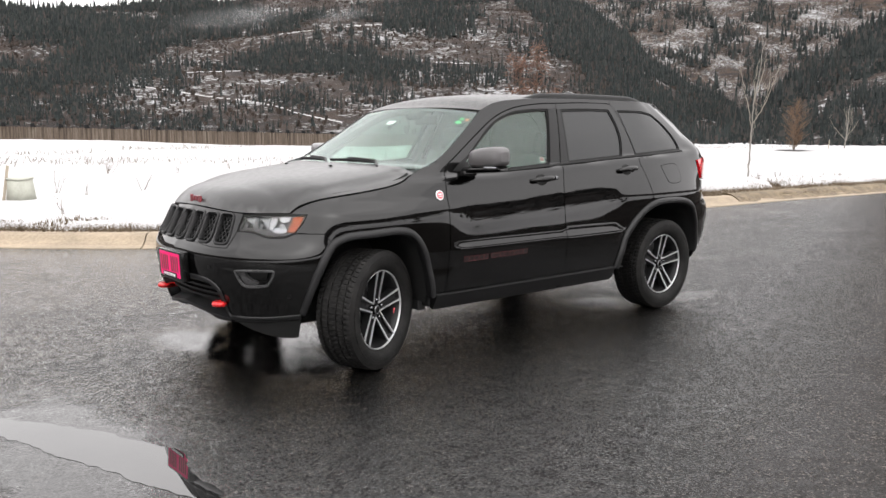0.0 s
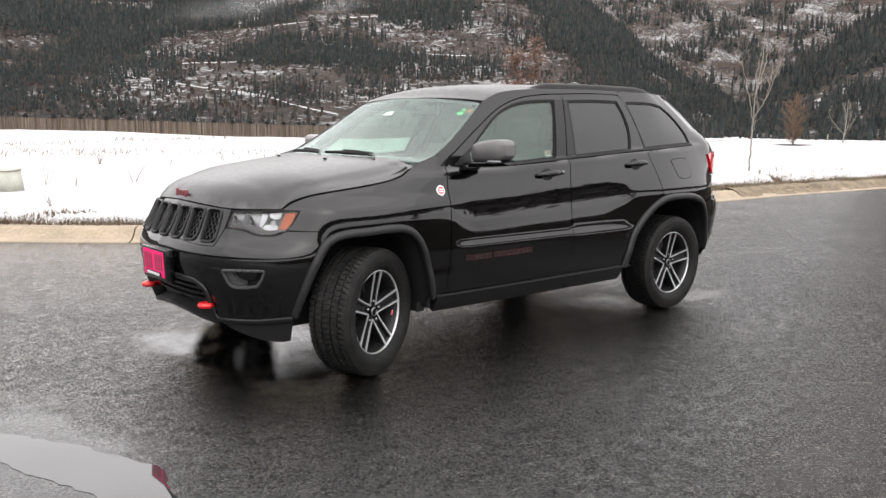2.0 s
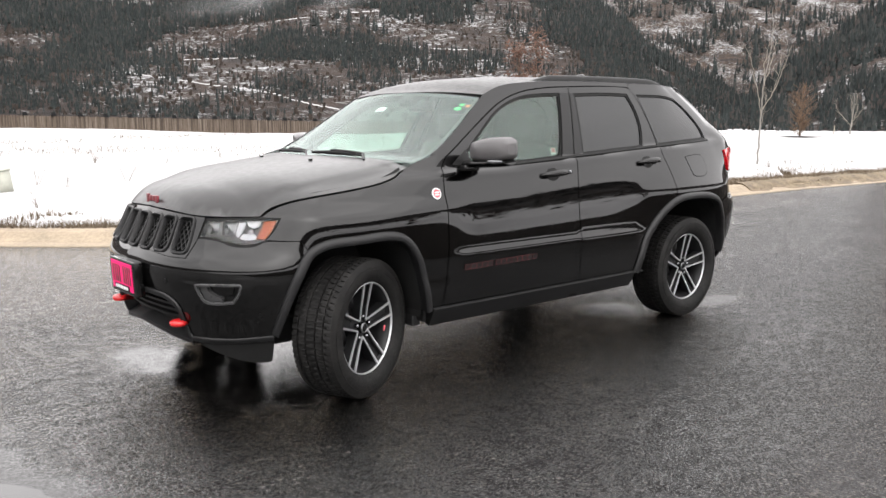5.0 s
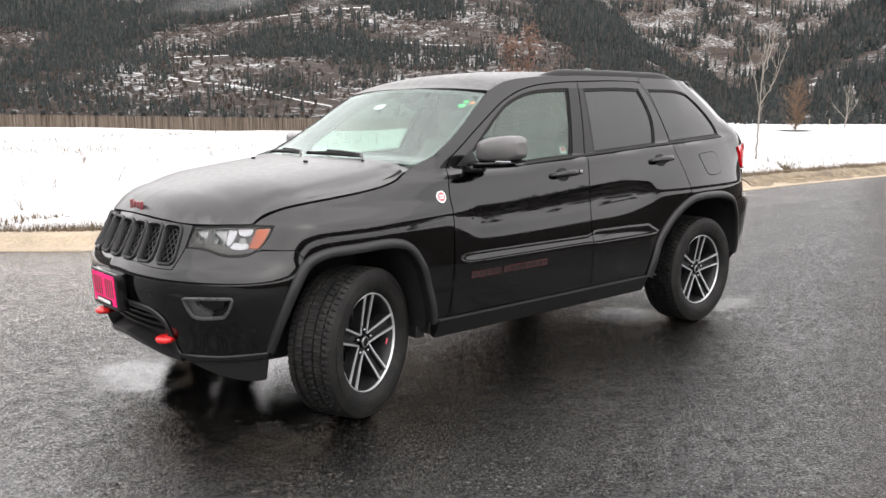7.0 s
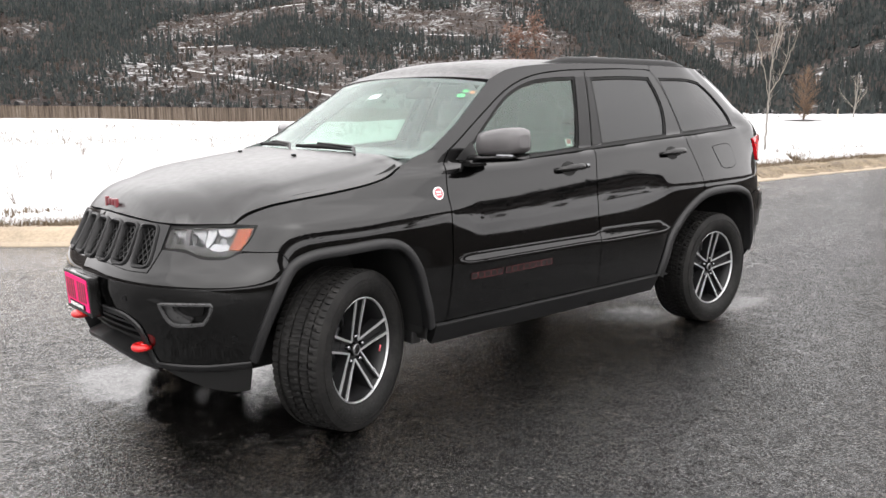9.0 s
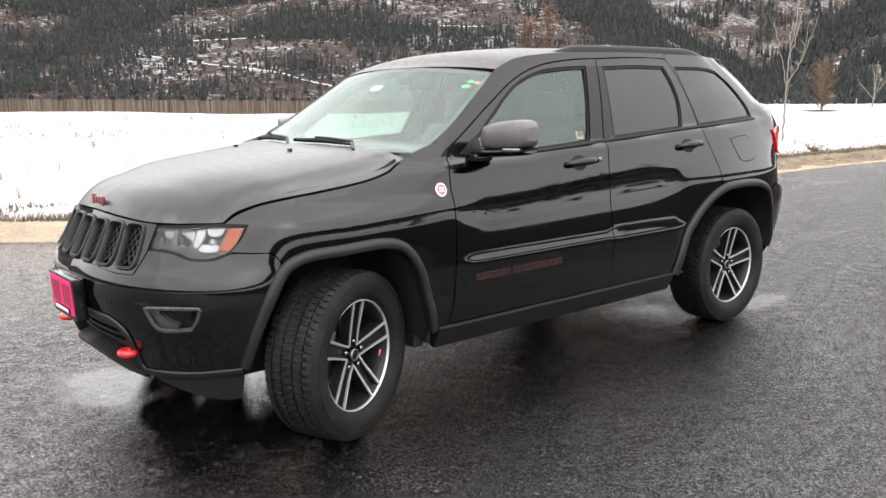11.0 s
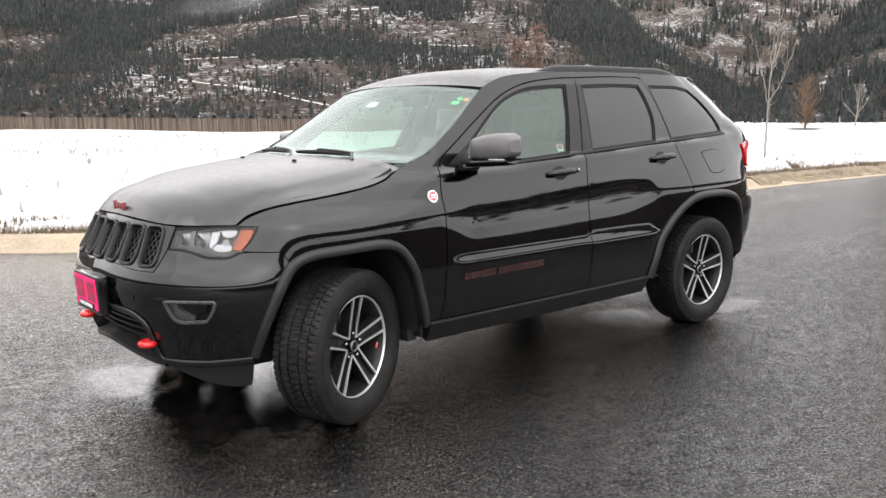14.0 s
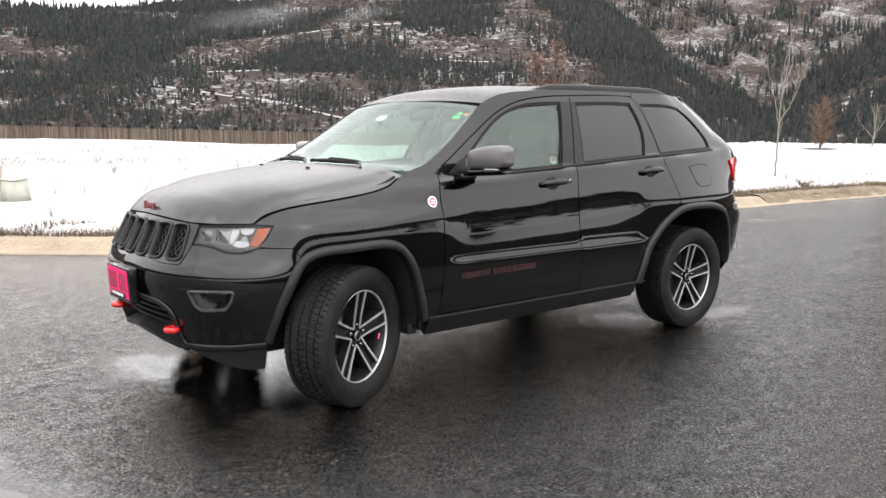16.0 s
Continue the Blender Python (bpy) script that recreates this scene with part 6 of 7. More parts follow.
# grille with seven slots
def slot(k, g=0.0):
    c = 0.1517 * k
    lo, hi, wt, wb = 0.801 - g, 0.962 + g, 0.0595 + g, 0.0535 + g
    pts = []
    for i in range(28):
        a = i * math.tau / 28
        ca, sa = math.cos(a), math.sin(a)
        x = math.copysign(abs(ca) ** 0.42, ca)
        y = math.copysign(abs(sa) ** 0.30, sa)
        z = lerp(lo, hi, 0.5 + 0.5 * y)
        pts.append(np.array((c * lerp(1.02, 0.995, 0.5 + 0.5 * y) + x * lerp(wb, wt, 0.5 + 0.5 * y), z)))
    return pts


half = line([(0.0, 0.996), (0.236, 0.988), (0.45, 0.978), (0.583, 0.972)], [(0.583, 0.972), (0.566, 0.872)], [(0.566, 0.87), (0.528, 0.779)], [(0.528, 0.779), (0.40, 0.780), (0.2, 0.796), (0.0, 0.802)])
grille = patch("grille", mirrored(half), inset(0.004), M["paint"], car, 0.035, holes=[slot(k) for k in range(-3, 4)], rim=0.05)
for k in range(-3, 4):
    band("grille_ring", slot(k), [(0.004, -0.02), (0.002, 0.008), (-0.003, 0.014), (-0.010, 0.012), (-0.0135, 0.002)], front, M["trim_grey"], grille, closed=True, step=0.02)
    vs, fs = [], []
    c = 0.1517 * k
    for r in range(8):
        for cc in range(3):
            q0, z0 = c - 0.05 + 0.034 * cc + (0.017 if r % 2 else 0), 0.81 + 0.0205 * r
            for (qa, za), (qb, zb) in (((0, 0), (0.017, 0.0205)), ((0.017, 0.0205), (0.034, 0))):
                n0 = len(vs)
                for qq, zz in ((q0 + qa, z0 + za), (q0 + qb, z0 + zb)):
                    for dz, of in ((-0.004, -0.012), (0.004, -0.012), (0.004, -0.034), (-0.004, -0.034)):
                        vs.append(front(qq, zz + dz, of))
                fs += [(n0, n0 + 4, n0 + 5, n0 + 1), (n0 + 1, n0 + 5, n0 + 6, n0 + 2), (n0 + 3, n0 + 2, n0 + 6, n0 + 7), (n0, n0 + 3, n0 + 7, n0 + 4)]
    obj("grille_mesh", vs, fs, M["trim"], grille)
half = line([(0.0, 1.0), (0.55, 0.98)], [(0.55, 0.98), (0.54, 0.78)], [(0.54, 0.78), (0.0, 0.79)])
patch("grille_back", mirrored(half), inset(-0.05), M["under"], grille, 0.06, rim=0.0)

# head lamps
for sg in (-1, 1):
    lp = LAMP if sg > 0 else flipq(LAMP)
    lamp = tagged(new("headlamp"), "clear headlamp with chrome reflectors and amber corner")
    lamp.parent = car
    patch("lamp_seal", grow(lp, 0.006), inset(-0.002), M["rubber"], lamp, 0.03, holes=[grow(lp, -0.006)], rim=0.03)
    patch("lamp_lens", grow(lp, -0.004), front, M["lens"], lamp, 0.04, rim=0.003, back=True)
    patch("lamp_shell", lp, inset(-0.05), M["lampshell"], lamp, 0.03, rim=0.0)
    lower = line([(0.573, 0.874), (0.64, 0.892), (0.72, 0.888), (0.80, 0.866), (0.93, 0.872), (0.978, 0.88)], [(0.978, 0.872), (0.909, 0.846), (0.84, 0.842), (0.782, 0.846), (0.708, 0.866), (0.573, 0.874)])
    patch("lamp_floor", lower if sg > 0 else flipq(lower), inset(-0.022), M["under"], lamp, 0.03, rim=0.02)
    amb = line([(0.968, 0.958), (1.034, 0.962)], [(1.034, 0.962), (1.0, 0.908), (0.966, 0.872)], [(0.966, 0.872), (0.918, 0.876)], [(0.918, 0.876), (0.968, 0.958)])
    patch("indicator", amb if sg > 0 else flipq(amb), inset(-0.010), M["amber"], lamp, 0.02, rim=0.012)
    # two reflector chambers, a dark fin between them and a bright faceted pocket beside the amber corner
    for q0, q1, z0, z1, mt, deep in ((0.598, 0.672, 0.893, 0.958, "reflector", 0.030), (0.712, 0.782, 0.888, 0.960, "reflector", 0.034)):
        ch = line([(q0 + 0.006, z0), (q1 - 0.012, z0 - 0.006)], [(q1 - 0.012, z0 - 0.006), (q1, z0 + 0.03), (q1 - 0.004, z1)], [(q1 - 0.004, z1), (q0, z1 - 0.004)], [(q0, z1 - 0.004), (q0 - 0.006, z0 + 0.03), (q0 + 0.006, z0)])
        cham = patch("reflector", ch if sg > 0 else flipq(ch), inset(-deep), M[mt], lamp, 0.02, rim=0.015)
        p, n = frame_at(front, (q0 + q1) * 0.5 * sg, (z0 + z1) * 0.5, -1)
        vs, fs = lathe([(0.0, 0.0), (0.010, 0.002), (0.018, 0.008), (0.022, 0.016), (0.024, 0.016)], 20)
        rot = Vector((0, -1, 0)).rotation_difference(Vector((-1.0, 0.0, 0.02)).normalized()).to_matrix()
        obj("bulb_cup", [Vector(p - n * 0.016) + rot @ Vector((v[0], -v[1], v[2])) for v in vs], fs, M["lampshell"], cham, smooth=True)
    fin = line([(0.676, 0.958), (0.706, 0.962)], [(0.706, 0.962), (0.700, 0.925), (0.706, 0.885)], [(0.706, 0.885), (0.676, 0.89)], [(0.676, 0.89), (0.676, 0.958)])
    patch("lamp_fin", fin if sg > 0 else flipq(fin), inset(-0.018), M["lampshell"], lamp, 0.02, rim=0.03)
    for run, deep in ((((0.800, 0.957), (0.845, 0.960), (0.826, 0.905), (0.800, 0.880), (0.788, 0.893)), 0.024), (((0.852, 0.960), (0.945, 0.958), (0.925, 0.930), (0.862, 0.932)), 0.020), (((0.832, 0.896), (0.915, 0.892), (0.905, 0.870), (0.842, 0.868), (0.812, 0.876)), 0.022)):
        wing = line(list(run) + [run[0]], n=2)
        patch("chrome_wing", wing if sg > 0 else flipq(wing), inset(-deep), M["chrome"], lamp, 0.02, rim=0.02)
    p, n = frame_at(front, 0.878 * sg, 0.913, -1)
    bm = bmesh.new()
    bmesh.ops.create_uvsphere(bm, u_segments=16, v_segments=10, radius=0.019, matrix=Matrix.Translation(Vector(p - n * 0.03)))
    part("bulb", bm, M["reflector"], lamp)
    # fog lamps
    fg = FOG if sg > 0 else flipq(FOG)
    fog = patch("fog_lamp", grow(fg, 0.002), inset(-0.055), M["under"], car, 0.03, rim=0.0)
    band("fog_bezel", fg, [(0.006, -0.004), (0.003, 0.006), (-0.006, 0.007), (-0.010, 0.0), (-0.018, -0.05)] if sg < 0 else [(-0.006, -0.004), (-0.003, 0.006), (0.006, 0.007), (0.010, 0.0), (0.018, -0.05)], front, M["bezel"], fog, closed=True, step=0.02)
    inner = line([(0.603, 0.642), (0.65, 0.644), (0.672, 0.612), (0.735, 0.572), (0.72, 0.563), (0.66, 0.563), (0.637, 0.576)])
    patch("fog_wing", inner if sg > 0 else flipq(inner), inset(-0.012), M["bezel"], fog, 0.02, rim=0.03)
    inner = line([(0.66, 0.64), (0.80, 0.645)], [(0.80, 0.645), (0.785, 0.60)], [(0.785, 0.60), (0.69, 0.598), (0.66, 0.64)])
    patch("fog_glass", inner if sg > 0 else flipq(inner), inset(-0.035), M["gloss_black"], fog, 0.02, rim=0.01)
    # tow hooks
    pts = []
    for i in range(21):
        a = -0.25 * math.pi + 1.5 * math.pi * i / 20
        pts.append((-2.262 - 0.030 * math.sin(a), sg * 0.412 + 0.030 * math.cos(a), 0.432))
    pts = [(-2.15, pts[0][1], 0.432)] + pts + [(-2.15, pts[-1][1], 0.432)]
    tube("tow_hook", pts, 0.0165, M["red"], car, 10, label="red steel tow hook")

# card on a black holder in place of a plate
bm = bmesh.new()
box(bm, (-2.375, -0.03, 0.637), (0.05, 0.345, 0.185), Matrix.Rotation(radians(-3), 3, "Y"), bevel=0.006)
holder = part("plate_holder", bm, M["gloss_black"], car, "black plastic card holder")
bm = bmesh.new()
box(bm, (-2.4015, -0.03, 0.639), (0.004, 0.29, 0.15), Matrix.Rotation(radians(-3), 3, "Y"))
card = part("card", bm, M["pink"], holder, "bright magenta dealer card", smooth=False)
bm = bmesh.new()
box(bm, (-2.4035, -0.03, 0.579), (0.004, 0.20, 0.026), Matrix.Rotation(radians(-3), 3, "Y"))
part("card_strip", bm, M["rubber"], holder, smooth=False)
for i in range(9):
    if i == 4:
        continue
    bm = bmesh.new()
    box(bm, (-2.4045, 0.088 - 0.0295 * i, 0.648), (0.003, 0.015, 0.095), Matrix.Rotation(radians(-3), 3, "Y"))
    part("card_bar", bm, M["rededge"], holder, smooth=False)
for i in range(8):
    bm = bmesh.new()
    box(bm, (-2.4065, 0.05 - 0.0225 * i, 0.579), (0.002, 0.013, 0.016), Matrix.Rotation(radians(-3), 3, "Y"))
    part("card_bar", bm, M["white"], holder, smooth=False)

# ---- mirrors, wipers, lamps at the back ----
for sd in (-1, 1):
    # housing: rings from the door outwards
    rows = [(0.885, 0.35), (0.93, 0.86), (0.99, 0.98), (1.05, 1.0), (1.095, 0.95), (1.122, 0.80), (1.132, 0.45)]
    vs, fs = [], []
    m = 20
    for y, k in rows:
        w = (y - 0.885) / 0.247
        cx, cz = lerp(-0.655, -0.585, w), lerp(1.272, 1.292, w)
        for i in range(m):
            a = i * math.tau / m
            ca, sa = math.cos(a), math.sin(a)
            ex = math.copysign(abs(ca) ** 0.5, ca) * (0.10 if ca < 0 else 0.055)
            ez = math.copysign(abs(sa) ** 0.42, sa) * (0.078 if sa > 0 else 0.06) * lerp(0.92, 1.0, w)
            vs.append((cx + ex * k, y * sd, cz + ez * k))
    for r in range(len(rows) - 1):
        for i in range(m):
            a, b = r * m + i, r * m + (i + 1) % m
            fs.append((a, b, b + m, a + m) if sd > 0 else (a, a + m, b + m, b))
    fs += [tuple(range(m)), tuple((len(rows) - 1) * m + i for i in range(m))]
    mir = obj("wing_mirror", vs, fs, M["mirror_cap"], car, smooth=True, label="grey wing mirror with clear repeater lamp")
    mir.data.set_sharp_from_angle(angle=radians(60))
    rows = [(0.86, 0.07, 0.024), (0.93, 0.085, 0.026), (1.03, 0.095, 0.024), (1.10, 0.085, 0.022), (1.128, 0.05, 0.012)]
    vs, fs = [], []
    m = 14
    for y, rx, rz in rows:
        w = (y - 0.86) / 0.268
        for i in range(m):
            a = i * math.tau / m
            vs.append((lerp(-0.665, -0.60, w) + rx * math.cos(a), y * sd, lerp(1.205, 1.222, w) + rz * math.sin(a)))
    for r in range(len(rows) - 1):
        for i in range(m):
            a, b = r * m + i, r * m + (i + 1) % m
            fs.append((a, b, b + m, a + m) if sd > 0 else (a, a + m, b + m, b))
    fs.append(tuple((len(rows) - 1) * m + i for i in range(m)))
    obj("mirror_base", vs, fs, M["gloss_black"], mir, smooth=True)
    bm = bmesh.new()
    box(bm, (-0.665, 1.075 * sd, 1.226), (0.06, 0.085, 0.018), Matrix.Rotation(radians(-28 * sd), 3, "Z"), bevel=0.006)
    part("repeater_lamp", bm, M["chrome"], mir, "clear repeater lamp")
    sail = line([(-0.80, 1.20), (-0.66, 1.29)], [(-0.66, 1.29), (-0.635, 1.20)], [(-0.635, 1.20), (-0.80, 1.20)])
    patch("mirror_sail", sail, skin, M["trim"], mir, 0.03, side=sd, off=0.002, rim=0.01)
    bm = bmesh.new()
    box(bm, (-0.70, 0.885 * sd, 1.185), (0.11, 0.07, 0.035), bevel=0.012)
    part("mirror_foot", bm, M["gloss_black"], mir)

for y0, y1 in ((0.05, -0.40), (0.50, 0.10)):
    pts = []
    for i in range(9):
        t = i / 8
        p, n = frame_at(shield_at, lerp(0.055, 0.03, t) + 0.03 * math.sin(math.pi * t), lerp(y0, y1, t) / 0.74, 1)
        pts.append(tuple(p + n * 0.012))
    wip = tube("wiper", pts, [0.008, 0.010, 0.011, 0.012, 0.012, 0.011, 0.010, 0.007, 0.005], M["rubber"], car, 8)
    tube("wiper_arm", [(p[0] + 0.004, p[1], p[2] + 0.014) for p in pts[3:]] + [(pts[-1][0] - 0.05, pts[-1][1] - 0.09, pts[-1][2] - 0.02)], 0.008, M["trim"], wip, 8)
# cowl between hood and glass
vs, fs = [], []
for i in range(21):
    v = -1 + 0.1 * i
    p = shield_at(0.0, v * 0.93)
    vs += [(p[0] + 0.03, p[1], p[2] + 0.002), (p[0] - 0.09, p[1] * 0.86, p[2] - 0.075)]
for i in range(20):
    fs.append((2 * i, 2 * i + 2, 2 * i + 3, 2 * i + 1))
obj("cowl", vs, fs, M["trim"], car, smooth=True)

for sd in (-1, 1):
    tl = line([(2.005, 1.222), (2.12, 1.236), (2.29, 1.242), (2.42, 1.24)], [(2.42, 1.24), (2.43, 1.12), (2.42, 1.06)], [(2.42, 1.06), (2.25, 1.05), (2.045, 1.07)], [(2.045, 1.07), (2.005, 1.222)])
    patch("tail_lamp", tl, skin, M["red_lens"], car, 0.03, side=sd, off=0.012, rim=0.03, label="red tail lamp")
    rb = line([(1.985, 0.865), (2.2, 0.865), (2.6, 0.86), (S_REAR, 0.86)], [(S_REAR, 0.86), (S_REAR, 0.42)], [(S_REAR, 0.42), (2.4, 0.42), (2.03, 0.43)], [(2.03, 0.43), (2.01, 0.56), (1.955, 0.72), (1.88, 0.835)], [(1.88, 0.84), (1.985, 0.865)])
    rbp = patch("rear_bumper", rb, skin, M["paint"], car, 0.05, side=sd, rim=0.02)
    rf = line([(2.05, 0.835), (2.2, 0.845)], [(2.2, 0.845), (2.22, 0.78), (2.2, 0.73)], [(2.2, 0.73), (2.03, 0.745)], [(2.03, 0.745), (2.05, 0.835)])
    patch("rear_reflector", rf, skin, M["gloss_black"], rbp, 0.04, side=sd, off=0.003, rim=0.004)
    patch("rear_valance", line([(2.02, 0.47), (2.4, 0.45), (S_REAR, 0.45)], [(S_REAR, 0.45), (S_REAR, 0.30)], [(S_REAR, 0.30), (2.4, 0.32), (2.1, 0.36), (2.02, 0.47)]), skin, M["trim"], car, 0.05, side=sd, off=0.004, rim=0.03)
    # tailgate halves meet in one plane behind
    tg = line([(2.07, 1.05), (2.45, 1.04), (S_REAR, 1.03)], [(S_REAR, 1.03), (S_REAR, 0.87)], [(S_REAR, 0.87), (2.3, 0.87), (1.99, 0.875)], [(1.99, 0.88), (2.07, 1.05)])
    patch("tailgate_lower", tg, skin, M["paint"], car, 0.05, side=sd)
    tg = line([(2.43, 1.245), (S_REAR, 1.245)], [(S_REAR, 1.245), (S_REAR, 1.04)], [(S_REAR, 1.04), (2.43, 1.05)], [(2.43, 1.05), (2.43, 1.245)])
    patch("tailgate", tg, skin, M["paint"], car, 0.05, side=sd)
    rw = line([(2.49, 1.255), (2.6, 1.26), (S_REAR, 1.26)], [(S_REAR, 1.26), (S_REAR, 1.68)], [(S_REAR, 1.68), (2.75, 1.685), (2.65, 1.69)], [(2.65, 1.69), (2.65, 1.60), (2.59, 1.45), (2.49, 1.26)])
    patch("rear_window", rw, skin, M["tinted"], car, 0.06, side=sd, rim=0.004, off=-0.003, back=True)
# roof spoiler along the roof's rear edge
vs, fs = [], []
for x, v in REAR_EDGE:
    z = roof_at(x, v)[2]
    y = v * y_end
    k = 0.35 + 0.65 * smooth((1.0 - abs(v)) / 0.35)
    vs += [(x - 0.02, y * 0.99, z + 0.003), (x + 0.06 * k, y, z - 0.004), (x + 0.14 * k, y, z - 0.020), (x + 0.15 * k, y, z - 0.036), (x + 0.03 * k, y * 0.98, 1.672)]
n = len(REAR_EDGE)
for i in range(n - 1):
    for k in range(4):
        a = 5 * i + k
        fs.append((a, a + 1, a + 6, a + 5))
fs += [(0, 1, 2, 3, 4), tuple(5 * (n - 1) + k for k in (4, 3, 2, 1, 0))]
spo = obj("roof_spoiler", vs, fs, M["paint"], car, smooth=True)
spo.data.set_sharp_from_angle(angle=radians(40))

# ---- wheels ----
def tyre_mesh():
    """Tyre turned round y, outer side towards -y, with a blocky tread moulded in one piece."""
    R = 0.372
    wall = [(0.244, -0.098), (0.250, -0.112), (0.264, -0.124), (0.290, -0.133), (0.318, -0.134), (0.336, -0.130), (0.350, -0.124)]
    rows = [-0.118, -0.100, -0.080, -0.0795, -0.0715, -0.071, -0.052, -0.033, -0.0325, -0.0245, -0.024, 0.0, 0.024, 0.0245, 0.0325, 0.033, 0.052, 0.071, 0.0715, 0.0795, 0.080, 0.100, 0.118]
    n, sub = 70, (0.0, 0.02, 0.36, 0.40, 0.45, 0.80, 0.82, 0.98)
    ribs = ((-0.2, -0.0798, 0.0, 1.4), (-0.0712, -0.0327, 0.45, 3.0), (-0.0242, 0.0242, 0.15, -2.2), (0.0327, 0.0712, 0.65, 3.0), (0.0798, 0.2, 0.3, 1.4))

    def rise(a, y):
        for y0, y1, sh, skew in ribs:
            if y0 <= y <= y1:
                w = (a * n / math.tau + sh + skew * y * 4.0) % 1.0
                if w > 0.81:
                    return 0.362
                return R - (0.002 if 0.37 < w < 0.44 else 0.0)
        return 0.361
    vs, fs = [], []
    cols = n * len(sub)
    prof_n = 2 * len(wall) + len(rows)
    for i in range(cols):
        a = (i // len(sub) + sub[i % len(sub)]) * math.tau / n
        for r, y in wall:
            vs.append((r * math.cos(a), y, r * math.sin(a)))
        for y in rows:
            sk = a
            r = rise(sk, y) - max(0.0, abs(y) - 0.098) * 0.42
            vs.append((r * math.cos(a), y, r * math.sin(a)))
        for r, y in reversed(wall):
            vs.append((r * math.cos(a), -y, r * math.sin(a)))
    for i in range(cols):
        for k in range(prof_n - 1):
            a, b = i * prof_n + k, ((i + 1) % cols) * prof_n + k
            fs.append((a, b, b + 1, a + 1))
    me = mesh_from("tyre", vs, fs, True)
    me.set_sharp_from_angle(angle=radians(30))
    me.materials.append(M["tyre"])
    return me


def ring_band(r0, r1, y0, y1, a0, a1, n):
    """A raised arc on a wheel's face."""
    vs, fs = [], []
    for i in range(n + 1):
        a = lerp(a0, a1, i / n)
        for r, y in ((r0, y0), (r0, y1), (r1, y1), (r1, y0)):
            vs.append((r * math.cos(a), y, r * math.sin(a)))
    for i in range(n):
        for k in range(3):
            a = 4 * i + k
            fs.append((a, a + 1, a + 5, a + 4))
    return vs, fs


def bar(p, q, w0, w1, y0, y1, dy=0.0):
    """A tapered bar in a wheel's face from p to q (x, z), between two depths."""
    p, q = Vector(p), Vector(q)
    t = (q - p).normalized()
    s = Vector((-t.y, t.x))
    vs = []
    for c, w, d in ((p, w0, 0.0), (q, w1, dy)):
        for k in (-1, 1):
            for y in (y0 + d, y1):
                vs.append((c.x + s.x * w * k, y, c.y + s.y * w * k))
    return vs, [(0, 2, 6, 4), (1, 5, 7, 3), (0, 1, 3, 2), (4, 6, 7, 5), (0, 4, 5, 1), (2, 3, 7, 6)]


def join(*pieces):
    vs, fs = [], []
    for v, f in pieces:
        n = len(vs)
        vs += v
        fs += [tuple(i + n for i in q) for q in f]
    return vs, fs


TYRE = tyre_mesh()


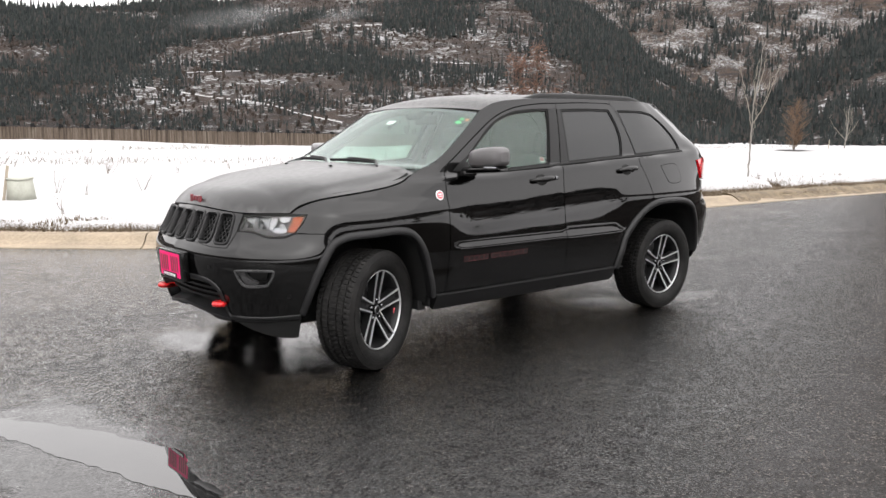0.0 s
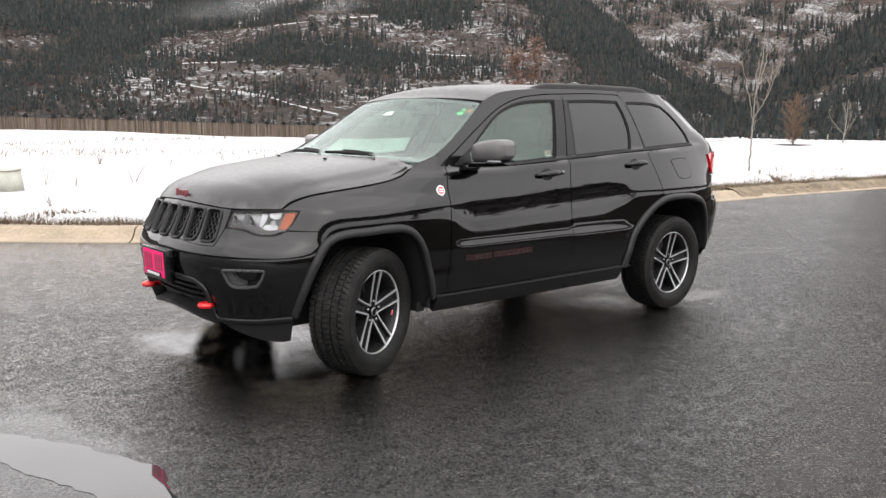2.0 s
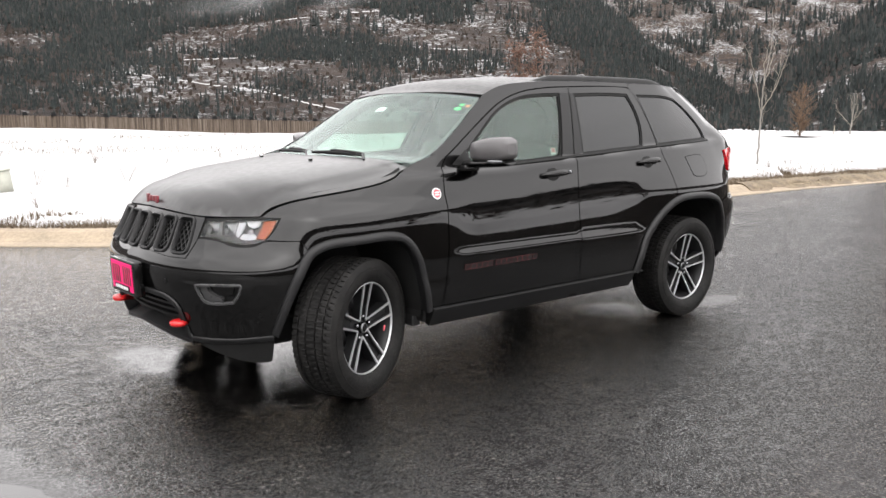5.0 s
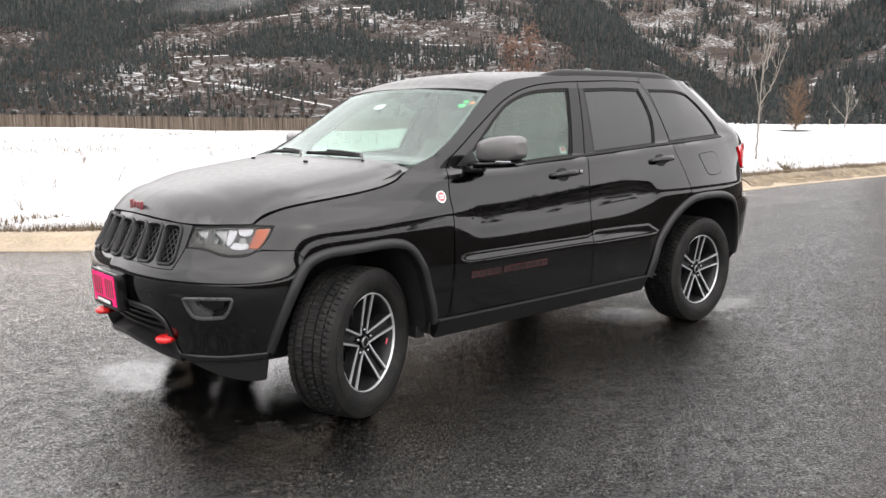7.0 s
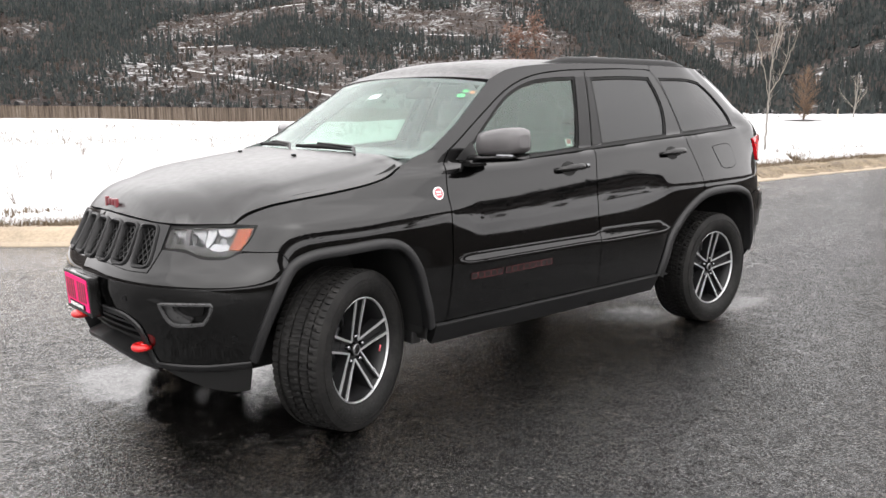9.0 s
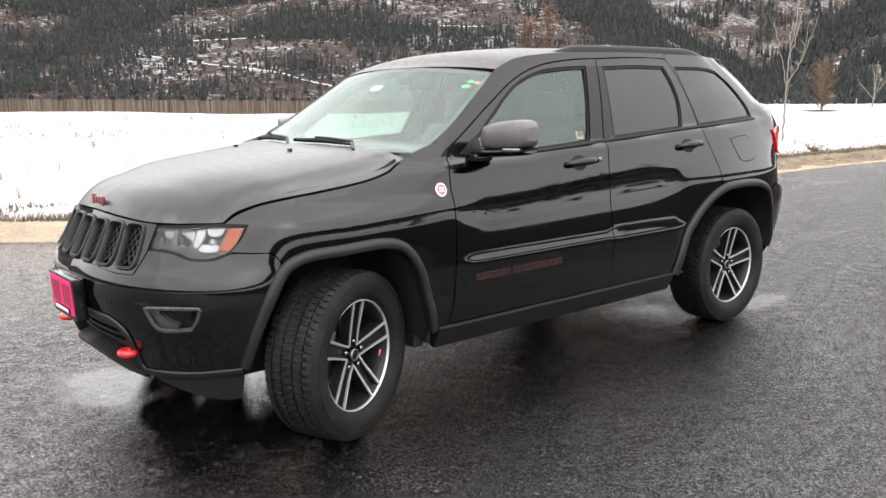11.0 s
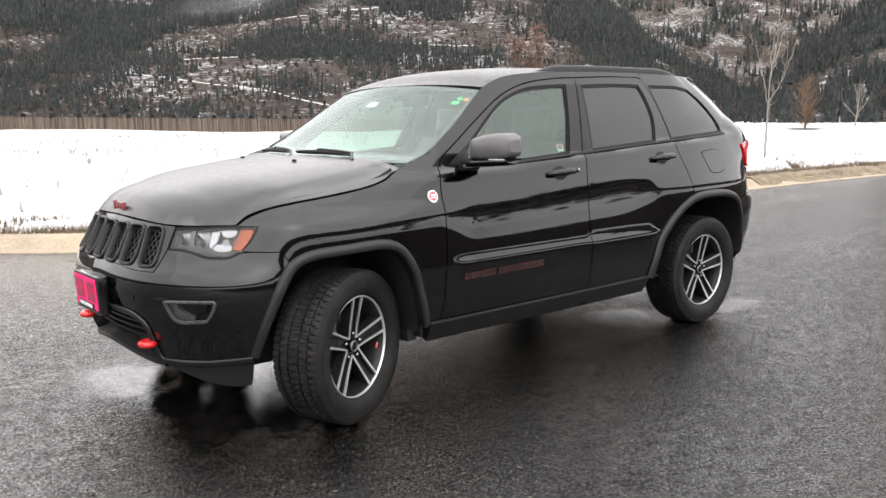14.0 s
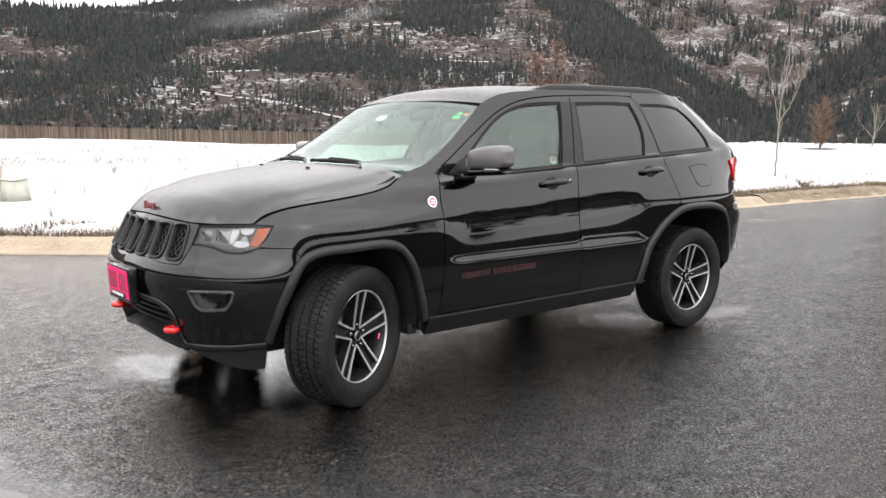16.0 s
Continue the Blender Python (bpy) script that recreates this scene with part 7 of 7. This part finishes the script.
def wheel(pos, steer, side, spin):
    """A wheel with twin-spoke alloy rim; its outer face looks along -y before it is turned."""
    w = new("wheel")
    w.parent = car
    w.matrix_basis = Matrix.Translation(pos) @ Matrix.Rotation(radians(steer), 4, "Z") @ (Matrix() if side < 0 else Matrix.Rotation(math.pi, 4, "Z")) @ Matrix.Rotation(radians(spin), 4, "Y")
    t = new("tyre", TYRE)
    t.parent = w
    vs, fs = lathe([(0.238, 0.11), (0.220, 0.10), (0.214, 0.02), (0.222, -0.07), (0.236, -0.095)], 64)
    obj("rim_barrel", vs, fs, M["alloy_dark"], w, smooth=True)
    vs, fs = lathe([(0.2375, -0.088), (0.2385, -0.1035), (0.2415, -0.1055), (0.2455, -0.1025), (0.247, -0.094)], 72)
    obj("rim_edge", vs, fs, M["alloy"], w, smooth=True)
    face, dark = [], []
    for k in range(5):
        a = math.pi / 2 + k * math.tau / 5
        u = Vector((math.cos(a), math.sin(a)))
        s = Vector((-u.y, u.x))
        for sg in (-1, 1):
            b = a + sg * math.pi / 5
            p0 = Vector((math.cos(b), math.sin(b))) * 0.046
            p1 = u * 0.108 + s * 0.029 * sg
            p2 = u * 0.236 + s * 0.036 * sg
            face += [bar(p0, p1, 0.0040, 0.0046, -0.071, -0.060, -0.009), bar(p1, p2, 0.0046, 0.0056, -0.080, -0.072, -0.022)]
            d0, d1, d2 = p0, p1 - s * 0.003 * sg, p2 - s * 0.003 * sg
            dark += [bar(d0, d1, 0.0075, 0.0085, -0.066, -0.02, -0.008), bar(d1, d2, 0.0085, 0.0095, -0.074, -0.03, -0.020)]
        dark += [bar(u * 0.03, u * 0.112, 0.026, 0.028, -0.052, -0.02, -0.008), bar(u * 0.112, u * 0.232, 0.028, 0.034, -0.058, -0.03, -0.018)]
        # lug nut at the foot of each spoke
        lv, lf = lathe([(0.0, -0.080), (0.008, -0.079), (0.0105, -0.072), (0.0105, -0.04)], 10)
        lv = [(x + 0.060 * u.x, y, z + 0.060 * u.y) for x, y, z in lv]
        obj("lug_nut", lv, lf, M["chrome"], w, smooth=True)
    vs, fs = join(*dark)
    sp = obj("spoke_star", vs, fs, M["alloy_dark"], w)
    vs, fs = join(*face)
    obj("machined_face", vs, fs, M["alloy"], sp)
    vs, fs = lathe([(0.0, -0.030), (0.066, -0.030), (0.070, -0.024), (0.07, 0.02)], 32)
    obj("hub", vs, fs, M["alloy_dark"], w, smooth=True)
    vs, fs = lathe([(0.0, -0.082), (0.018, -0.081), (0.026, -0.078), (0.030, -0.070), (0.031, -0.03)], 28)
    cap = obj("hub_cap", vs, fs, M["gloss_black"], w, smooth=True)
    vs, fs = lathe([(0.022, -0.081), (0.0235, -0.0835), (0.027, -0.0805), (0.0275, -0.077)], 28)
    obj("cap_ring", vs, fs, M["steel"], cap, smooth=True)
    vs, fs = lathe([(0.06, 0.0), (0.165, 0.0), (0.165, 0.025), (0.06, 0.025)], 48)
    obj("brake_disc", vs, fs, M["steel"], w, smooth=False)
    bm = bmesh.new()
    box(bm, (0.145 * math.cos(2.7), -0.005, 0.145 * math.sin(2.7)), (0.075, 0.06, 0.14), Matrix.Rotation(-2.7, 3, "Y"), bevel=0.012)
    part("brake_caliper", bm, M["steel"], w)
    for r0, r1, a0, a1 in ((0.300, 0.316, 0.9, 1.75), (0.300, 0.316, 3.9, 4.9)):
        nb = 9
        pcs = [ring_band(r0, r1, -0.13, -0.1362, lerp(a0, a1, i / nb), lerp(a0, a1, (i + 0.72) / nb), 3) for i in range(nb)]
        vs, fs = join(*pcs)
        obj("sidewall_marks", vs, fs, M["tyre"], w)
    vs, fs = ring_band(0.3285, 0.3305, -0.131, -0.1345, 0, math.tau, 96)
    obj("sidewall_ring", vs, fs, M["tyre"], w)
    if side < 0 and steer:
        bm = bmesh.new()
        box(bm, (0.172 * math.cos(-0.15), -0.098, 0.172 * math.sin(-0.15)), (0.012, 0.003, 0.030), Matrix.Rotation(0.3, 3, "Y"))
        part("wheel_mark", bm, M["redprint"], w, "small red mark")
    return w


wheel((-1.492, -0.842, 0.372), 22, -1, 3)
wheel((-1.492, 0.822, 0.372), 22, 1, 30)
wheel((1.4575, -0.812, 0.372), 0, -1, 6)
wheel((1.4575, 0.822, 0.372), 0, 1, 50)

# wheel housings, floor, sill boxes
for sd in (-1, 1):
    for arch in (arch_f, arch_r):
        path = finer([np.array(p) for p in shift_in(arch, -0.05)], 0.06, False)
        P = [skin(u, v, -0.03) for u, v in path]
        P = [(P[0][0], P[0][1] - 0.02, 0.36)] + P + [(P[-1][0], P[-1][1] - 0.02, 0.36)]
        vs, fs = [], []
        for x, y, z in P:
            vs += [(x, y * sd, z), (x, 0.40 * sd, z)]
        for i in range(len(P) - 1):
            fs.append((2 * i, 2 * i + 2, 2 * i + 3, 2 * i + 1))
        fs.append(tuple(2 * i + 1 for i in range(len(P))))
        obj("wheel_housing", vs, fs, M["under"], car)
bm = bmesh.new()
box(bm, (0.0, 0, 0.34), (4.1, 1.1, 0.16), bevel=0.03)
part("underbody", bm, M["under"], car)
bm = bmesh.new()
box(bm, (-0.07, 0, 0.37), (1.9, 1.74, 0.10), bevel=0.02)
part("floor_pan", bm, M["under"], car)
bm = bmesh.new()
box(bm, (-1.55, 0, 0.75), (1.0, 0.66, 0.62), bevel=0.05)
part("engine_block", bm, M["under"], car)
bm = bmesh.new()
box(bm, (-1.02, 0, 0.72), (0.06, 1.6, 0.86), bevel=0.01)
part("bulkhead", bm, M["cabin"], car)

# ---- cabin ----
bm = bmesh.new()
box(bm, (-0.72, 0, 1.04), (0.62, 1.46, 0.30), Matrix.Rotation(radians(-6), 3, "Y"), bevel=0.07)
part("dashboard", bm, M["cabin"], car)
for sd in (-1, 1):
    bm = bmesh.new()
    box(bm, (0.1, 0.80 * sd, 0.80), (1.9, 0.06, 0.72), bevel=0.02)
    part("door_card", bm, M["cabin"], car)


def seat(x, y, w, back_h, head):
    s = new("seat")
    s.parent = car
    bm = bmesh.new()
    box(bm, (x, y, 0.62), (0.52, w, 0.2), bevel=0.06)
    part("seat_cushion", bm, M["leather"], s)
    bm = bmesh.new()
    box(bm, (x + 0.30, y, 0.70 + back_h / 2), (0.16, w, back_h), Matrix.Rotation(radians(14), 3, "Y"), bevel=0.06)
    part("seat_back", bm, M["leather"], s)
    for h in head:
        bm = bmesh.new()
        box(bm, (x + 0.41, y + h, 0.70 + back_h + 0.10), (0.10, 0.26, 0.19), Matrix.Rotation(radians(10), 3, "Y"), bevel=0.04)
        part("headrest", bm, M["leather"], s)


seat(-0.12, -0.38, 0.50, 0.60, (0,))
seat(-0.12, 0.38, 0.50, 0.60, (0,))
seat(0.82, 0.0, 1.25, 0.56, (-0.42, 0.42))
vs, fs = lathe([(0.172 + 0.015 * math.cos(a), 0.015 * math.sin(a)) for a in np.linspace(0, math.tau, 10, endpoint=False)], 32, True)
rot = Matrix.Rotation(radians(90), 3, "Z") @ Matrix.Rotation(radians(25), 3, "X")
vs = [tuple(rot @ Vector(v) + Vector((-0.42, -0.38, 1.02))) for v in vs]
sw = obj("steering_wheel", vs, fs, M["cabin"], car, smooth=True)
bm = bmesh.new()
box(bm, (-0.43, -0.38, 1.02), (0.05, 0.30, 0.09), Matrix.Rotation(radians(-25), 3, "Y"), bevel=0.02)
part("steering_hub", bm, M["cabin"], sw)
vs, fs = [], []
xs = np.linspace(-0.36, 1.5, 12)
for x in xs:
    for v in np.linspace(-0.97, 0.97, 9):
        p = roof_at(x, v)
        vs.append((p[0], p[1], p[2] - 0.035))
for i in range(11):
    for j in range(8):
        a = i * 9 + j
        fs.append((a, a + 1, a + 10, a + 9))
obj("headliner", vs, fs, M["liner"], car, smooth=True)
bm = bmesh.new()
box(bm, (-0.33, 0, 1.545), (0.03, 0.25, 0.07), Matrix.Rotation(radians(12), 3, "Y"), bevel=0.012)
part("inside_mirror", bm, M["cabin"], car)
bm = bmesh.new()
box(bm, (-0.41, 0, 1.60), (0.16, 0.13, 0.05), Matrix.Rotation(radians(-30), 3, "Y"), bevel=0.015)
part("camera_pod", bm, M["cabin"], car)
# small red tag and drops inside the driver's window
tagp = rect(0.055, 0.105, 1.245, 1.285)
patch("window_tag", tagp, skin, M["white"], car, 0.05, side=-1, off=-0.016, rim=0.0)
patch("window_tag", rect(0.062, 0.098, 1.255, 1.283), skin, M["redprint"], car, 0.05, side=-1, off=-0.0148, rim=0.0)
